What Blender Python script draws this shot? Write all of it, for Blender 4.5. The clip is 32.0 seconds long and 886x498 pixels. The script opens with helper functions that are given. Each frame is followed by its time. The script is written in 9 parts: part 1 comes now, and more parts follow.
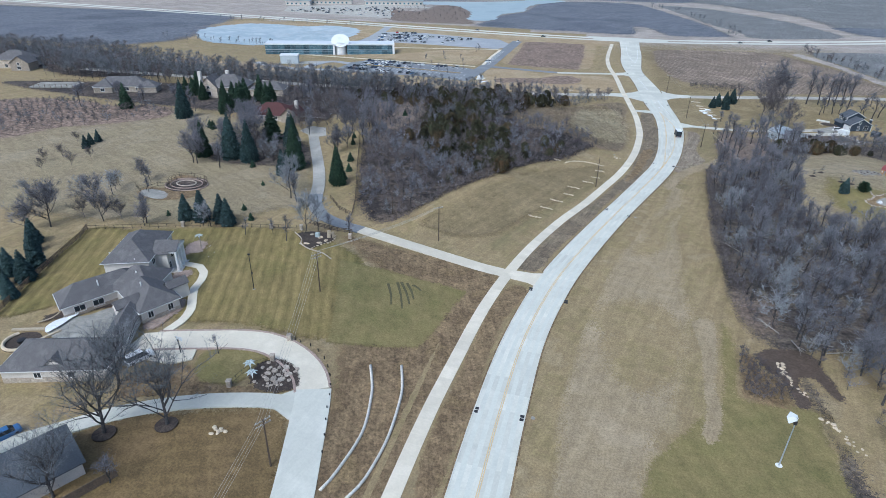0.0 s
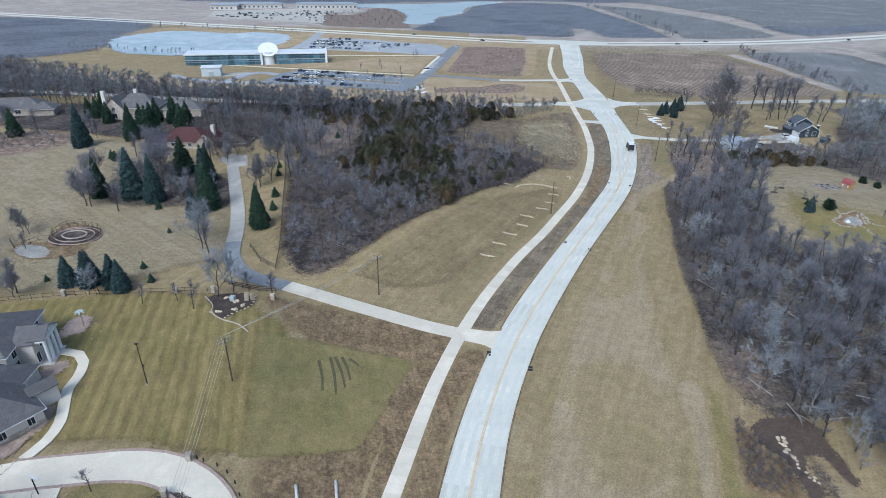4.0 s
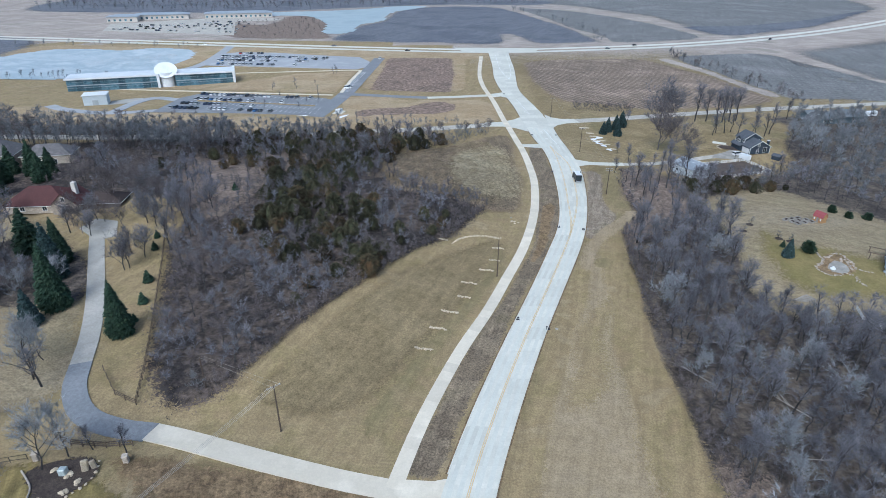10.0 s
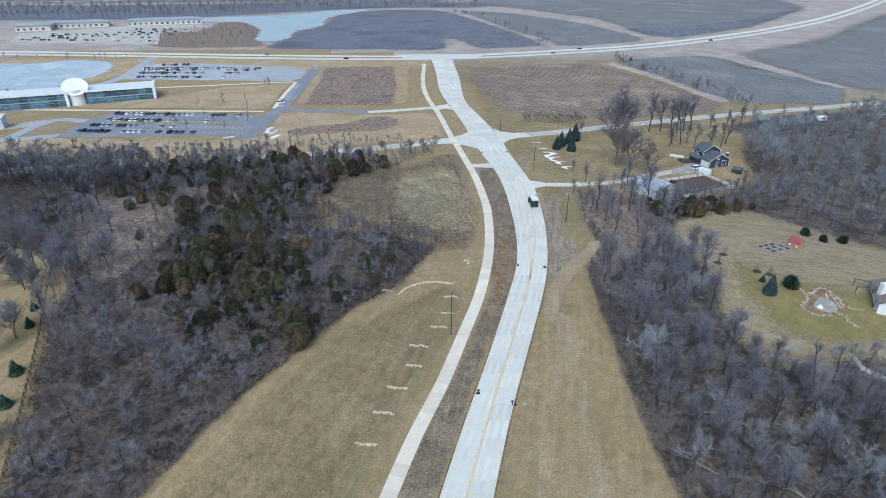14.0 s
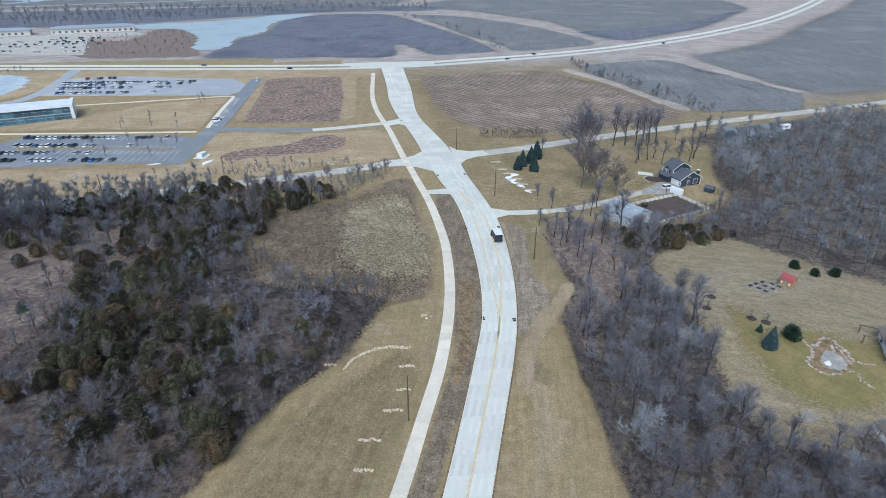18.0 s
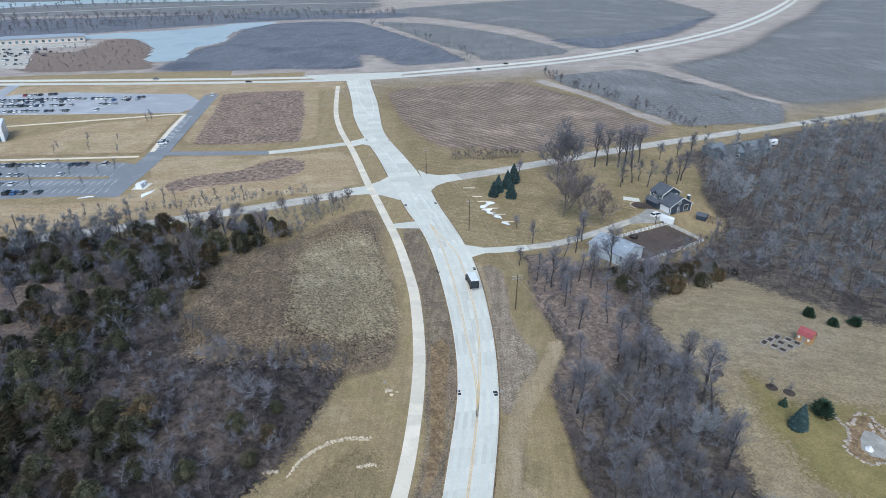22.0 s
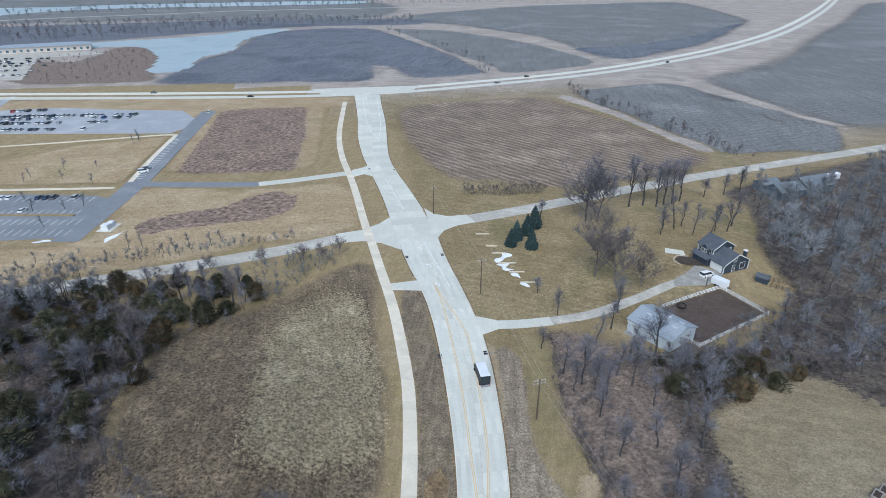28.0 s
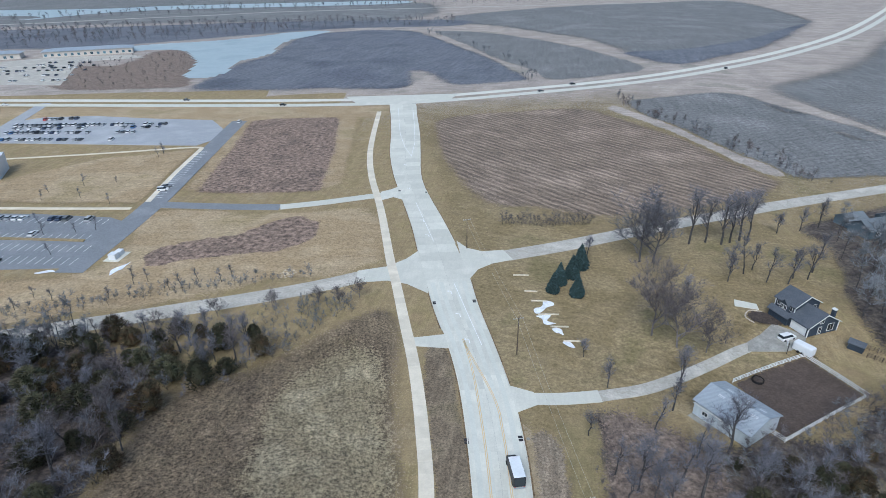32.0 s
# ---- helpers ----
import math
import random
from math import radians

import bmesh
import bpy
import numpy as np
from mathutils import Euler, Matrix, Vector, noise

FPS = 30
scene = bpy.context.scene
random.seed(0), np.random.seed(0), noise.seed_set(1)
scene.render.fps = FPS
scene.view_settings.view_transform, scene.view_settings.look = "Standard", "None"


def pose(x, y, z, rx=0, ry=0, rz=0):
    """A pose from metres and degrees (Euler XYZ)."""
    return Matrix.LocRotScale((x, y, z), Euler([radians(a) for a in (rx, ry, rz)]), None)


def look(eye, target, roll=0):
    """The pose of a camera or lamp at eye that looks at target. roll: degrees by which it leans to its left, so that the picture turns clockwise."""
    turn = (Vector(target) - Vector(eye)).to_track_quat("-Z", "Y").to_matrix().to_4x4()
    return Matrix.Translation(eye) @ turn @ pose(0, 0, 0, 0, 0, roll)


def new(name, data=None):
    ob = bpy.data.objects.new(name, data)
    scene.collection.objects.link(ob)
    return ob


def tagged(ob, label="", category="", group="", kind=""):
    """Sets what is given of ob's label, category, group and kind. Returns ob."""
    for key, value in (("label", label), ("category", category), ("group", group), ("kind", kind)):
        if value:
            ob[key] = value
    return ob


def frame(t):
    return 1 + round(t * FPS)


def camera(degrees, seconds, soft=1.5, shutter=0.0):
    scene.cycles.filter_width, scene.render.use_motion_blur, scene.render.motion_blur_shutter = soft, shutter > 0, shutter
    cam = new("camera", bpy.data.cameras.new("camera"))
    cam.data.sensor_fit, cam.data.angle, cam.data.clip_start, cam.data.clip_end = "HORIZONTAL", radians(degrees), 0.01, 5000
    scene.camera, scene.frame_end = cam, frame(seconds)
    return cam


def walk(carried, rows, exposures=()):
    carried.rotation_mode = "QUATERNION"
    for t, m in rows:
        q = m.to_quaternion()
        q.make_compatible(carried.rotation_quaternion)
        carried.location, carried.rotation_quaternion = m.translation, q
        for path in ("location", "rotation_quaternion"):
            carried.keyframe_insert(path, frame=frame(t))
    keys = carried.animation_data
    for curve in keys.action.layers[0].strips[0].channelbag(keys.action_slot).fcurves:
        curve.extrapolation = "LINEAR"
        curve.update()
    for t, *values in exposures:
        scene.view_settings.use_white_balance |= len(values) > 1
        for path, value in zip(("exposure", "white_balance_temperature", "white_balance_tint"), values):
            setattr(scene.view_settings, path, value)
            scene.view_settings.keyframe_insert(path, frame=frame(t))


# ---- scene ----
cam = camera(74.87, 32.0, soft=0.5)

PATH = [
    (0, (0.13, 1.10, 73.80), (-22.43, 86.96, 27.78), 1.06),
    (1, (-1.21, 7.53, 74.17), (-21.45, 93.98, 28.17), 1.13),
    (2, (-2.36, 13.57, 74.44), (-20.70, 100.47, 28.48), 0.96),
    (3, (-3.48, 19.83, 74.80), (-19.61, 107.17, 28.85), 0.98),
    (3.5, (-3.98, 22.92, 74.98), (-18.90, 110.49, 29.06), 1.00),
    (6, (-5.13, 39.04, 76.02), (-15.69, 127.33, 30.27), 0.49),
    (7, (-5.60, 45.43, 76.41), (-14.34, 133.97, 30.76), 0.67),
    (8, (-5.98, 52.06, 76.76), (-12.97, 140.76, 31.11), 0.58),
    (9, (-6.07, 58.55, 77.10), (-11.29, 147.38, 31.46), 0.47),
    (10, (-5.93, 65.02, 77.78), (-9.58, 153.92, 32.12), 0.30),
    (11, (-5.64, 71.33, 78.31), (-7.75, 160.30, 32.72), 0.12),
    (12, (-5.28, 77.73, 78.59), (-4.74, 166.72, 32.97), 0.23),
    (13, (-4.92, 84.04, 78.77), (-2.29, 173.04, 33.25), -0.01),
    (14, (-4.50, 90.49, 78.95), (0.03, 179.43, 33.45), 0.17),
    (14.5, (-4.18, 93.77, 79.05), (1.22, 182.66, 33.56), 0.13),
    (17, (-2.30, 109.90, 79.78), (7.45, 198.51, 34.45), 0.04),
    (18, (-1.31, 116.23, 80.26), (10.20, 204.61, 34.92), 0.10),
    (19, (-0.28, 122.42, 80.55), (13.09, 210.59, 35.31), -0.13),
    (20, (0.99, 128.59, 80.59), (16.02, 216.59, 35.55), -0.10),
    (21, (2.43, 134.76, 80.62), (18.13, 222.76, 35.79), 0.05),
    (22, (3.97, 141.07, 80.84), (19.80, 229.16, 36.22), 0.12),
    (23, (5.64, 147.17, 81.03), (21.46, 235.30, 36.51), -0.00),
    (24, (7.21, 153.41, 81.17), (23.19, 241.55, 36.73), -0.08),
    (25, (8.95, 159.47, 81.36), (24.78, 247.68, 37.00), -0.16),
    (25.5, (9.76, 162.41, 81.51), (25.50, 250.59, 37.07), -0.16),
    (28, (13.46, 176.82, 82.63), (26.29, 265.59, 38.42), -0.03),
    (29, (14.79, 182.82, 83.16), (25.44, 271.84, 38.87), -0.13),
    (30, (16.25, 188.98, 83.78), (25.39, 278.15, 39.44), -0.32),
    (31, (17.46, 195.12, 84.30), (25.42, 284.41, 39.99), -0.33),
    (32, (18.40, 201.36, 84.90), (24.64, 290.73, 40.47), -0.55),
]
walk(cam, [(t, look(eye, target, roll)) for t, eye, target, roll in PATH], [(0, 0.36, 5290, 4), (10, 0.37, 5310, 4), (20, 0.39, 5380, 4), (26, 0.34, 5400, 4), (32, 0.26, 5420, 4)])

# ---- light: a high overcast day ----
world = bpy.data.worlds.new("overcast_sky")
scene.world = world
world.use_nodes = True
sky = world.node_tree.nodes.new("ShaderNodeTexSky")
sky.sky_type, sky.sun_disc = "NISHITA", False
sky.sun_elevation, sky.sun_rotation = radians(48), radians(200)
sky.air_density, sky.dust_density, sky.ozone_density = 1.0, 4.0, 1.0
back = world.node_tree.nodes["Background"]
back.inputs["Strength"].default_value = 0.13
world.node_tree.links.new(sky.outputs[0], back.inputs["Color"])
sun_data = bpy.data.lights.new("sun", "SUN")
sun_data.energy, sun_data.angle, sun_data.color = 1.3, radians(28), (1.0, 0.98, 0.95)
sun = new("sun", sun_data)
sun.matrix_world = look((0, 0, 300), (0 + 300 * math.sin(radians(20)) * 0.9, 300 * math.cos(radians(20)) * 0.9, 0))

# ---- materials ----
MATS = {}


def surface(name, colours, scale=0.5, fine=6.0, rough=0.9, metal=0.0, bump=0.0, rows=None, vary=0.0, fine_amount=0.35, coat=0.0, gloss=0.3, feather=False, streak=None, mid=None, island=0.0):
    """Colours mixed by a broad noise, broken by a fine one; rows=(period, turn, amount) adds furrows; vary: change from object to object; island: from twig to twig."""
    m = bpy.data.materials.new(name)
    m.use_nodes = True
    nt, ln = m.node_tree, m.node_tree.links
    bsdf = nt.nodes["Principled BSDF"]
    bsdf.inputs["Roughness"].default_value, bsdf.inputs["Metallic"].default_value = rough, metal
    bsdf.inputs["Coat Weight"].default_value, bsdf.inputs["Specular IOR Level"].default_value = coat, gloss
    at = nt.nodes.new("ShaderNodeTexCoord").outputs["Object"]
    big = nt.nodes.new("ShaderNodeTexNoise")
    big.inputs["Scale"].default_value, big.inputs["Detail"].default_value, big.inputs["Roughness"].default_value = scale, 6, 0.6
    ln.new(at, big.inputs["Vector"])
    ramp = nt.nodes.new("ShaderNodeValToRGB")
    el = ramp.color_ramp.elements
    for k, c in enumerate(colours):
        pos = 0.36 + 0.28 * k / max(1, len(colours) - 1)
        e = el[k] if k < 2 else el.new(pos)
        e.position, e.color = pos, (*c, 1)
    if len(colours) == 1:
        el[1].color, el[1].position = (*[v * 0.86 for v in colours[0]], 1), 0.64
    ln.new(big.outputs["Fac"], ramp.inputs["Fac"])
    small = nt.nodes.new("ShaderNodeTexNoise")
    small.inputs["Scale"].default_value, small.inputs["Detail"].default_value, small.inputs["Roughness"].default_value = fine, 7, 0.8
    ln.new(at, small.inputs["Vector"])
    span = nt.nodes.new("ShaderNodeMapRange")
    span.inputs["From Min"].default_value, span.inputs["From Max"].default_value = 0.39, 0.61
    span.inputs["To Min"].default_value, span.inputs["To Max"].default_value = 1 - fine_amount, 1 + fine_amount
    ln.new(small.outputs["Fac"], span.inputs["Value"])
    value = span.outputs[0]
    if feather and mid is None:
        mid = (0.55, 0.17)
    if mid:
        clump = nt.nodes.new("ShaderNodeTexNoise")
        clump.inputs["Scale"].default_value, clump.inputs["Detail"].default_value, clump.inputs["Roughness"].default_value = mid[0], 4, 0.75
        ln.new(at, clump.inputs["Vector"])
        r5 = nt.nodes.new("ShaderNodeMapRange")
        r5.inputs["From Min"].default_value, r5.inputs["From Max"].default_value = 0.34, 0.66
        r5.inputs["To Min"].default_value, r5.inputs["To Max"].default_value = 1 - mid[1], 1 + mid[1]
        ln.new(clump.outputs["Fac"], r5.inputs["Value"])
        mul4 = nt.nodes.new("ShaderNodeMath")
        mul4.operation = "MULTIPLY"
        ln.new(value, mul4.inputs[0]), ln.new(r5.outputs[0], mul4.inputs[1])
        value = mul4.outputs[0]
    if rows:
        period, turn, amount = rows
        mp = nt.nodes.new("ShaderNodeMapping")
        mp.inputs["Rotation"].default_value[2] = radians(turn)
        ln.new(at, mp.inputs["Vector"])
        wave = nt.nodes.new("ShaderNodeTexWave")
        wave.inputs["Scale"].default_value, wave.inputs["Distortion"].default_value = 0.314 / period, 2.5
        wave.inputs["Detail"].default_value, wave.inputs["Detail Scale"].default_value = 3, 1.5
        ln.new(mp.outputs[0], wave.inputs["Vector"])
        r2 = nt.nodes.new("ShaderNodeMapRange")
        r2.inputs["To Min"].default_value, r2.inputs["To Max"].default_value = 1 - amount, 1 + amount
        ln.new(wave.outputs["Fac"], r2.inputs["Value"])
        mul = nt.nodes.new("ShaderNodeMath")
        mul.operation = "MULTIPLY"
        ln.new(value, mul.inputs[0]), ln.new(r2.outputs[0], mul.inputs[1])
        value = mul.outputs[0]
    if streak:
        turn, amount, width = streak
        mp2 = nt.nodes.new("ShaderNodeMapping")
        mp2.vector_type = "TEXTURE"
        mp2.inputs["Rotation"].default_value[2], mp2.inputs["Scale"].default_value = radians(turn), (width, width / 0.09, 1.0)
        ln.new(at, mp2.inputs["Vector"])
        wear = nt.nodes.new("ShaderNodeTexNoise")
        wear.inputs["Scale"].default_value, wear.inputs["Detail"].default_value, wear.inputs["Roughness"].default_value, wear.inputs["Distortion"].default_value = 1.0, 5, 0.7, 0.4
        ln.new(mp2.outputs[0], wear.inputs["Vector"])
        r4 = nt.nodes.new("ShaderNodeMapRange")
        r4.inputs["From Min"].default_value, r4.inputs["From Max"].default_value = 0.36, 0.66
        r4.inputs["To Min"].default_value, r4.inputs["To Max"].default_value = 1 - amount, 1 + amount
        ln.new(wear.outputs["Fac"], r4.inputs["Value"])
        mul3 = nt.nodes.new("ShaderNodeMath")
        mul3.operation = "MULTIPLY"
        ln.new(value, mul3.inputs[0]), ln.new(r4.outputs[0], mul3.inputs[1])
        value = mul3.outputs[0]
    if vary:
        info = nt.nodes.new("ShaderNodeObjectInfo")
        r3 = nt.nodes.new("ShaderNodeMapRange")
        r3.inputs["To Min"].default_value, r3.inputs["To Max"].default_value = 1 - vary, 1 + vary
        ln.new(info.outputs["Random"], r3.inputs["Value"])
        mul2 = nt.nodes.new("ShaderNodeMath")
        mul2.operation = "MULTIPLY"
        ln.new(value, mul2.inputs[0]), ln.new(r3.outputs[0], mul2.inputs[1])
        value = mul2.outputs[0]
    if island:
        each = nt.nodes.new("ShaderNodeNewGeometry")
        r6 = nt.nodes.new("ShaderNodeMapRange")
        r6.inputs["To Min"].default_value, r6.inputs["To Max"].default_value = 1 - island, 1 + island
        ln.new(each.outputs["Random Per Island"], r6.inputs["Value"])
        mul4 = nt.nodes.new("ShaderNodeMath")
        mul4.operation = "MULTIPLY"
        ln.new(value, mul4.inputs[0]), ln.new(r6.outputs[0], mul4.inputs[1])
        value = mul4.outputs[0]
    mix = nt.nodes.new("ShaderNodeVectorMath")
    mix.operation = "SCALE"
    ln.new(ramp.outputs["Color"], mix.inputs[0]), ln.new(value, mix.inputs["Scale"])
    ln.new(mix.outputs[0], bsdf.inputs["Base Color"])
    if feather:
        # the rim of a patch thins out in tufts; "bare" is 1 on the rim, 0 inside
        rim = nt.nodes.new("ShaderNodeAttribute")
        rim.attribute_name = "bare"
        tufts = nt.nodes.new("ShaderNodeTexNoise")
        tufts.inputs["Scale"].default_value, tufts.inputs["Detail"].default_value, tufts.inputs["Roughness"].default_value = 1.6, 5, 0.85
        ln.new(at, tufts.inputs["Vector"])
        spread = nt.nodes.new("ShaderNodeMapRange")
        spread.inputs["From Min"].default_value, spread.inputs["From Max"].default_value = 0.38, 0.62
        spread.inputs["To Min"].default_value, spread.inputs["To Max"].default_value = 0.02, 0.98
        ln.new(tufts.outputs["Fac"], spread.inputs["Value"])
        soft_rim = nt.nodes.new("ShaderNodeMath")
        soft_rim.operation = "GREATER_THAN"
        ln.new(spread.outputs[0], soft_rim.inputs[0]), ln.new(rim.outputs["Fac"], soft_rim.inputs[1])
        clear, both = nt.nodes.new("ShaderNodeBsdfTransparent"), nt.nodes.new("ShaderNodeMixShader")
        ln.new(soft_rim.outputs[0], both.inputs[0]), ln.new(clear.outputs[0], both.inputs[1]), ln.new(bsdf.outputs[0], both.inputs[2])
        ln.new(both.outputs[0], nt.nodes["Material Output"].inputs["Surface"])
    if bump:
        b = nt.nodes.new("ShaderNodeBump")
        b.inputs["Strength"].default_value, b.inputs["Distance"].default_value = 1.0, bump
        ln.new(small.outputs["Fac"], b.inputs["Height"])
        ln.new(b.outputs[0], bsdf.inputs["Normal"])
    MATS[name] = m
    return m


TAN = surface("dormant_grass", [(0.319, 0.248, 0.142), (0.275, 0.206, 0.108), (0.304, 0.232, 0.124), (0.260, 0.203, 0.099), (0.285, 0.211, 0.113)], 0.085, 2.6, bump=0.1, fine_amount=0.22, feather=True, streak=(-14, 0.11, 1.6), mid=(0.45, 0.13))
MEADOW = surface("pale_meadow", [(0.317, 0.258, 0.167), (0.271, 0.216, 0.130), (0.294, 0.239, 0.142)], 0.05, 2.4, bump=0.2, fine_amount=0.31, feather=True, streak=(60, 0.13, 2.0))
STRAW = surface("worn_pale_turf", [(0.339, 0.266, 0.167), (0.311, 0.241, 0.144), (0.363, 0.286, 0.183)], 0.07, 2.6, bump=0.1, fine_amount=0.22, feather=True, streak=(-14, 0.11, 1.6), mid=(0.45, 0.13))
OLIVE = surface("olive_turf", [(0.245, 0.195, 0.101), (0.223, 0.179, 0.088), (0.268, 0.207, 0.111)], 0.09, 2.6, bump=0.06, fine_amount=0.22, feather=True, streak=(-20, 0.11, 1.6), mid=(0.45, 0.13))
BROWNTURF = surface("brown_turf", [(0.232, 0.176, 0.094), (0.206, 0.158, 0.082), (0.252, 0.194, 0.105)], 0.07, 2.6, bump=0.06, fine_amount=0.31, feather=True, streak=(-24, 0.15, 1.6))
DUSKLAWN = surface("brown_dormant_lawn", [(0.186, 0.125, 0.056), (0.160, 0.110, 0.048), (0.206, 0.139, 0.065)], 0.06, 2.8, bump=0.05, rows=(2.4, 60, 0.05), fine_amount=0.28, feather=True, streak=(30, 0.1, 2.0))
LAWN = surface("greening_lawn", [(0.191, 0.163, 0.062), (0.218, 0.175, 0.073), (0.168, 0.148, 0.055)], 0.06, 2.8, bump=0.05, fine_amount=0.22, feather=True, streak=(20, 0.08, 2.5), mid=(0.45, 0.13))
STRIPED = surface("mown_striped_lawn", [(0.201, 0.161, 0.058), (0.226, 0.172, 0.068), (0.180, 0.149, 0.052)], 0.06, 2.8, bump=0.05, rows=(2.4, -22, 0.12), fine_amount=0.22, feather=True, streak=(24, 0.2, 1.0), mid=(0.45, 0.13))
MEDIANTURF = surface("bare_brown_turf", [(0.195, 0.151, 0.099), (0.156, 0.121, 0.081), (0.226, 0.178, 0.118), (0.177, 0.142, 0.087)], 0.12, 2.2, bump=0.1, fine_amount=0.4, feather=True, streak=(-14, 0.2, 1.4))
VERGESOIL = surface("pinkish_verge_soil", [(0.255, 0.205, 0.148), (0.215, 0.170, 0.120), (0.285, 0.232, 0.168), (0.225, 0.186, 0.122)], 0.12, 2.2, bump=0.1, fine_amount=0.4, feather=True, streak=(-14, 0.2, 1.4))
DRIVECON = surface("worn_drive_concrete", [(0.408, 0.388, 0.342), (0.355, 0.339, 0.298), (0.444, 0.418, 0.372)], 0.15, 2.5, rough=0.85, bump=0.01, fine_amount=0.1)
PALELOT = surface("pale_lot_asphalt", [(0.36, 0.372, 0.385), (0.325, 0.337, 0.35), (0.395, 0.405, 0.415)], 0.05, 1.5, rough=0.85, bump=0.01, fine_amount=0.1)
EDGEBRICK = surface("pinkish_edge_brick", [(0.40, 0.30, 0.245), (0.34, 0.255, 0.21), (0.45, 0.345, 0.285)], 0.9, 5.0, rough=0.85, bump=0.02, fine_amount=0.25)
ROUGH = surface("bare_rough_soil", [(0.201, 0.139, 0.077), (0.242, 0.171, 0.092), (0.166, 0.114, 0.063), (0.227, 0.160, 0.081)], 0.14, 1.6, bump=0.2, fine_amount=0.42, feather=True, streak=(20, 0.2, 1.2))
# brown litter darkened: shade in the gaps between shrubs is in its colour
SHADELITTER = surface("leaf_litter", [(0.071, 0.057, 0.051), (0.115, 0.090, 0.072), (0.038, 0.032, 0.030), (0.083, 0.067, 0.059)], 0.09, 0.8, bump=0.4, fine_amount=0.62, feather=True)
SKID = surface("torn_turf", [(0.11, 0.10, 0.05), (0.09, 0.082, 0.042)], 0.3, 3.0, fine_amount=0.3)
WOODFLOOR = surface("brown_wood_floor", [(0.107, 0.087, 0.073), (0.149, 0.121, 0.093), (0.067, 0.056, 0.049), (0.122, 0.101, 0.084)], 0.11, 1.0, bump=0.3, fine_amount=0.5, feather=True)
TALL = surface("tall_dry_grass", [(0.262, 0.200, 0.128), (0.181, 0.136, 0.086), (0.226, 0.173, 0.108), (0.158, 0.121, 0.080)], 0.06, 1.6, bump=0.5, fine_amount=0.75, feather=True, streak=(10, 0.2, 1.2))
PINKLITTER = surface("pinkish_leaf_litter", [(0.225, 0.172, 0.135), (0.165, 0.125, 0.098), (0.26, 0.20, 0.155), (0.14, 0.108, 0.085)], 0.16, 1.3, bump=0.3, fine_amount=0.45, feather=True)
PALETALL = surface("pale_matted_grass", [(0.345, 0.285, 0.180), (0.275, 0.222, 0.136), (0.312, 0.256, 0.156), (0.375, 0.312, 0.200)], 0.07, 1.6, bump=0.4, fine_amount=0.7, feather=True, streak=(10, 0.15, 1.2))
PRAIRIE = surface("brown_prairie", [(0.201, 0.146, 0.110), (0.240, 0.173, 0.130), (0.168, 0.123, 0.093)], 0.06, 0.5, bump=0.2, fine_amount=0.7, feather=True)
STUBBLE = surface("crop_stubble", [(0.252, 0.194, 0.142), (0.195, 0.149, 0.108), (0.308, 0.237, 0.178)], 0.02, 1.4, bump=0.15, rows=(3.6, -35, 0.3), fine_amount=0.6, feather=True, streak=(35, 0.36, 1.3))
# greyed and lifted: distance haze is put into the stubble colour
HAZESTUBBLE = surface("hazed_grey_stubble", [(0.194, 0.191, 0.182), (0.162, 0.160, 0.152), (0.218, 0.213, 0.203)], 0.012, 0.6, bump=0.15, rows=(5.0, 76, 0.07), fine_amount=0.4, feather=True, streak=(-14, 0.14, 4.0))
# distance haze is mixed into this grass colour
FARGRASS = surface("hazed_far_grass", [(0.373, 0.320, 0.275), (0.314, 0.271, 0.230), (0.409, 0.349, 0.299), (0.296, 0.265, 0.219)], 0.02, 0.8, bump=0.1, fine_amount=0.2, feather=True, streak=(70, 0.14, 5.0))
FARTURF = surface("greyish_turf", [(0.258, 0.197, 0.104), (0.222, 0.169, 0.084), (0.279, 0.216, 0.118), (0.205, 0.166, 0.080)], 0.04, 1.2, bump=0.05, fine_amount=0.3, feather=True, streak=(60, 0.12, 2.0))
GOLDGRASS = surface("golden_dormant_grass", [(0.373, 0.281, 0.166), (0.334, 0.246, 0.139), (0.400, 0.308, 0.190), (0.318, 0.246, 0.135)], 0.03, 1.2, bump=0.05, fine_amount=0.3, feather=True, streak=(80, 0.1, 2.5))
# lighter and bluer than the soil itself: far haze painted into it
HAZESOIL = surface("hazed_dark_soil", [(0.118, 0.123, 0.143), (0.153, 0.159, 0.174), (0.098, 0.104, 0.122)], 0.012, 0.35, bump=0.15, fine_amount=0.36, feather=True, streak=(-20, 0.14, 5.0))
CONCRETE = surface("new_concrete", [(0.597, 0.583, 0.500), (0.561, 0.549, 0.472), (0.627, 0.608, 0.524)], 0.12, 2.2, rough=0.8, bump=0.006, vary=0.09, fine_amount=0.045, streak=(-10, 0.035, 0.7))
TRAILC = surface("trail_concrete", [(0.658, 0.594, 0.475), (0.609, 0.548, 0.432), (0.698, 0.632, 0.508)], 0.15, 2.2, rough=0.85, bump=0.006, vary=0.07, fine_amount=0.045)
OLDCON = surface("old_concrete", [(0.319, 0.304, 0.269), (0.274, 0.262, 0.231), (0.357, 0.339, 0.300)], 0.15, 2.5, rough=0.85, bump=0.01, fine_amount=0.12, feather=True)
LOTASPH = surface("lot_asphalt", [(0.228, 0.237, 0.249), (0.201, 0.211, 0.221), (0.255, 0.264, 0.273)], 0.05, 1.5, rough=0.85, bump=0.01, fine_amount=0.14)
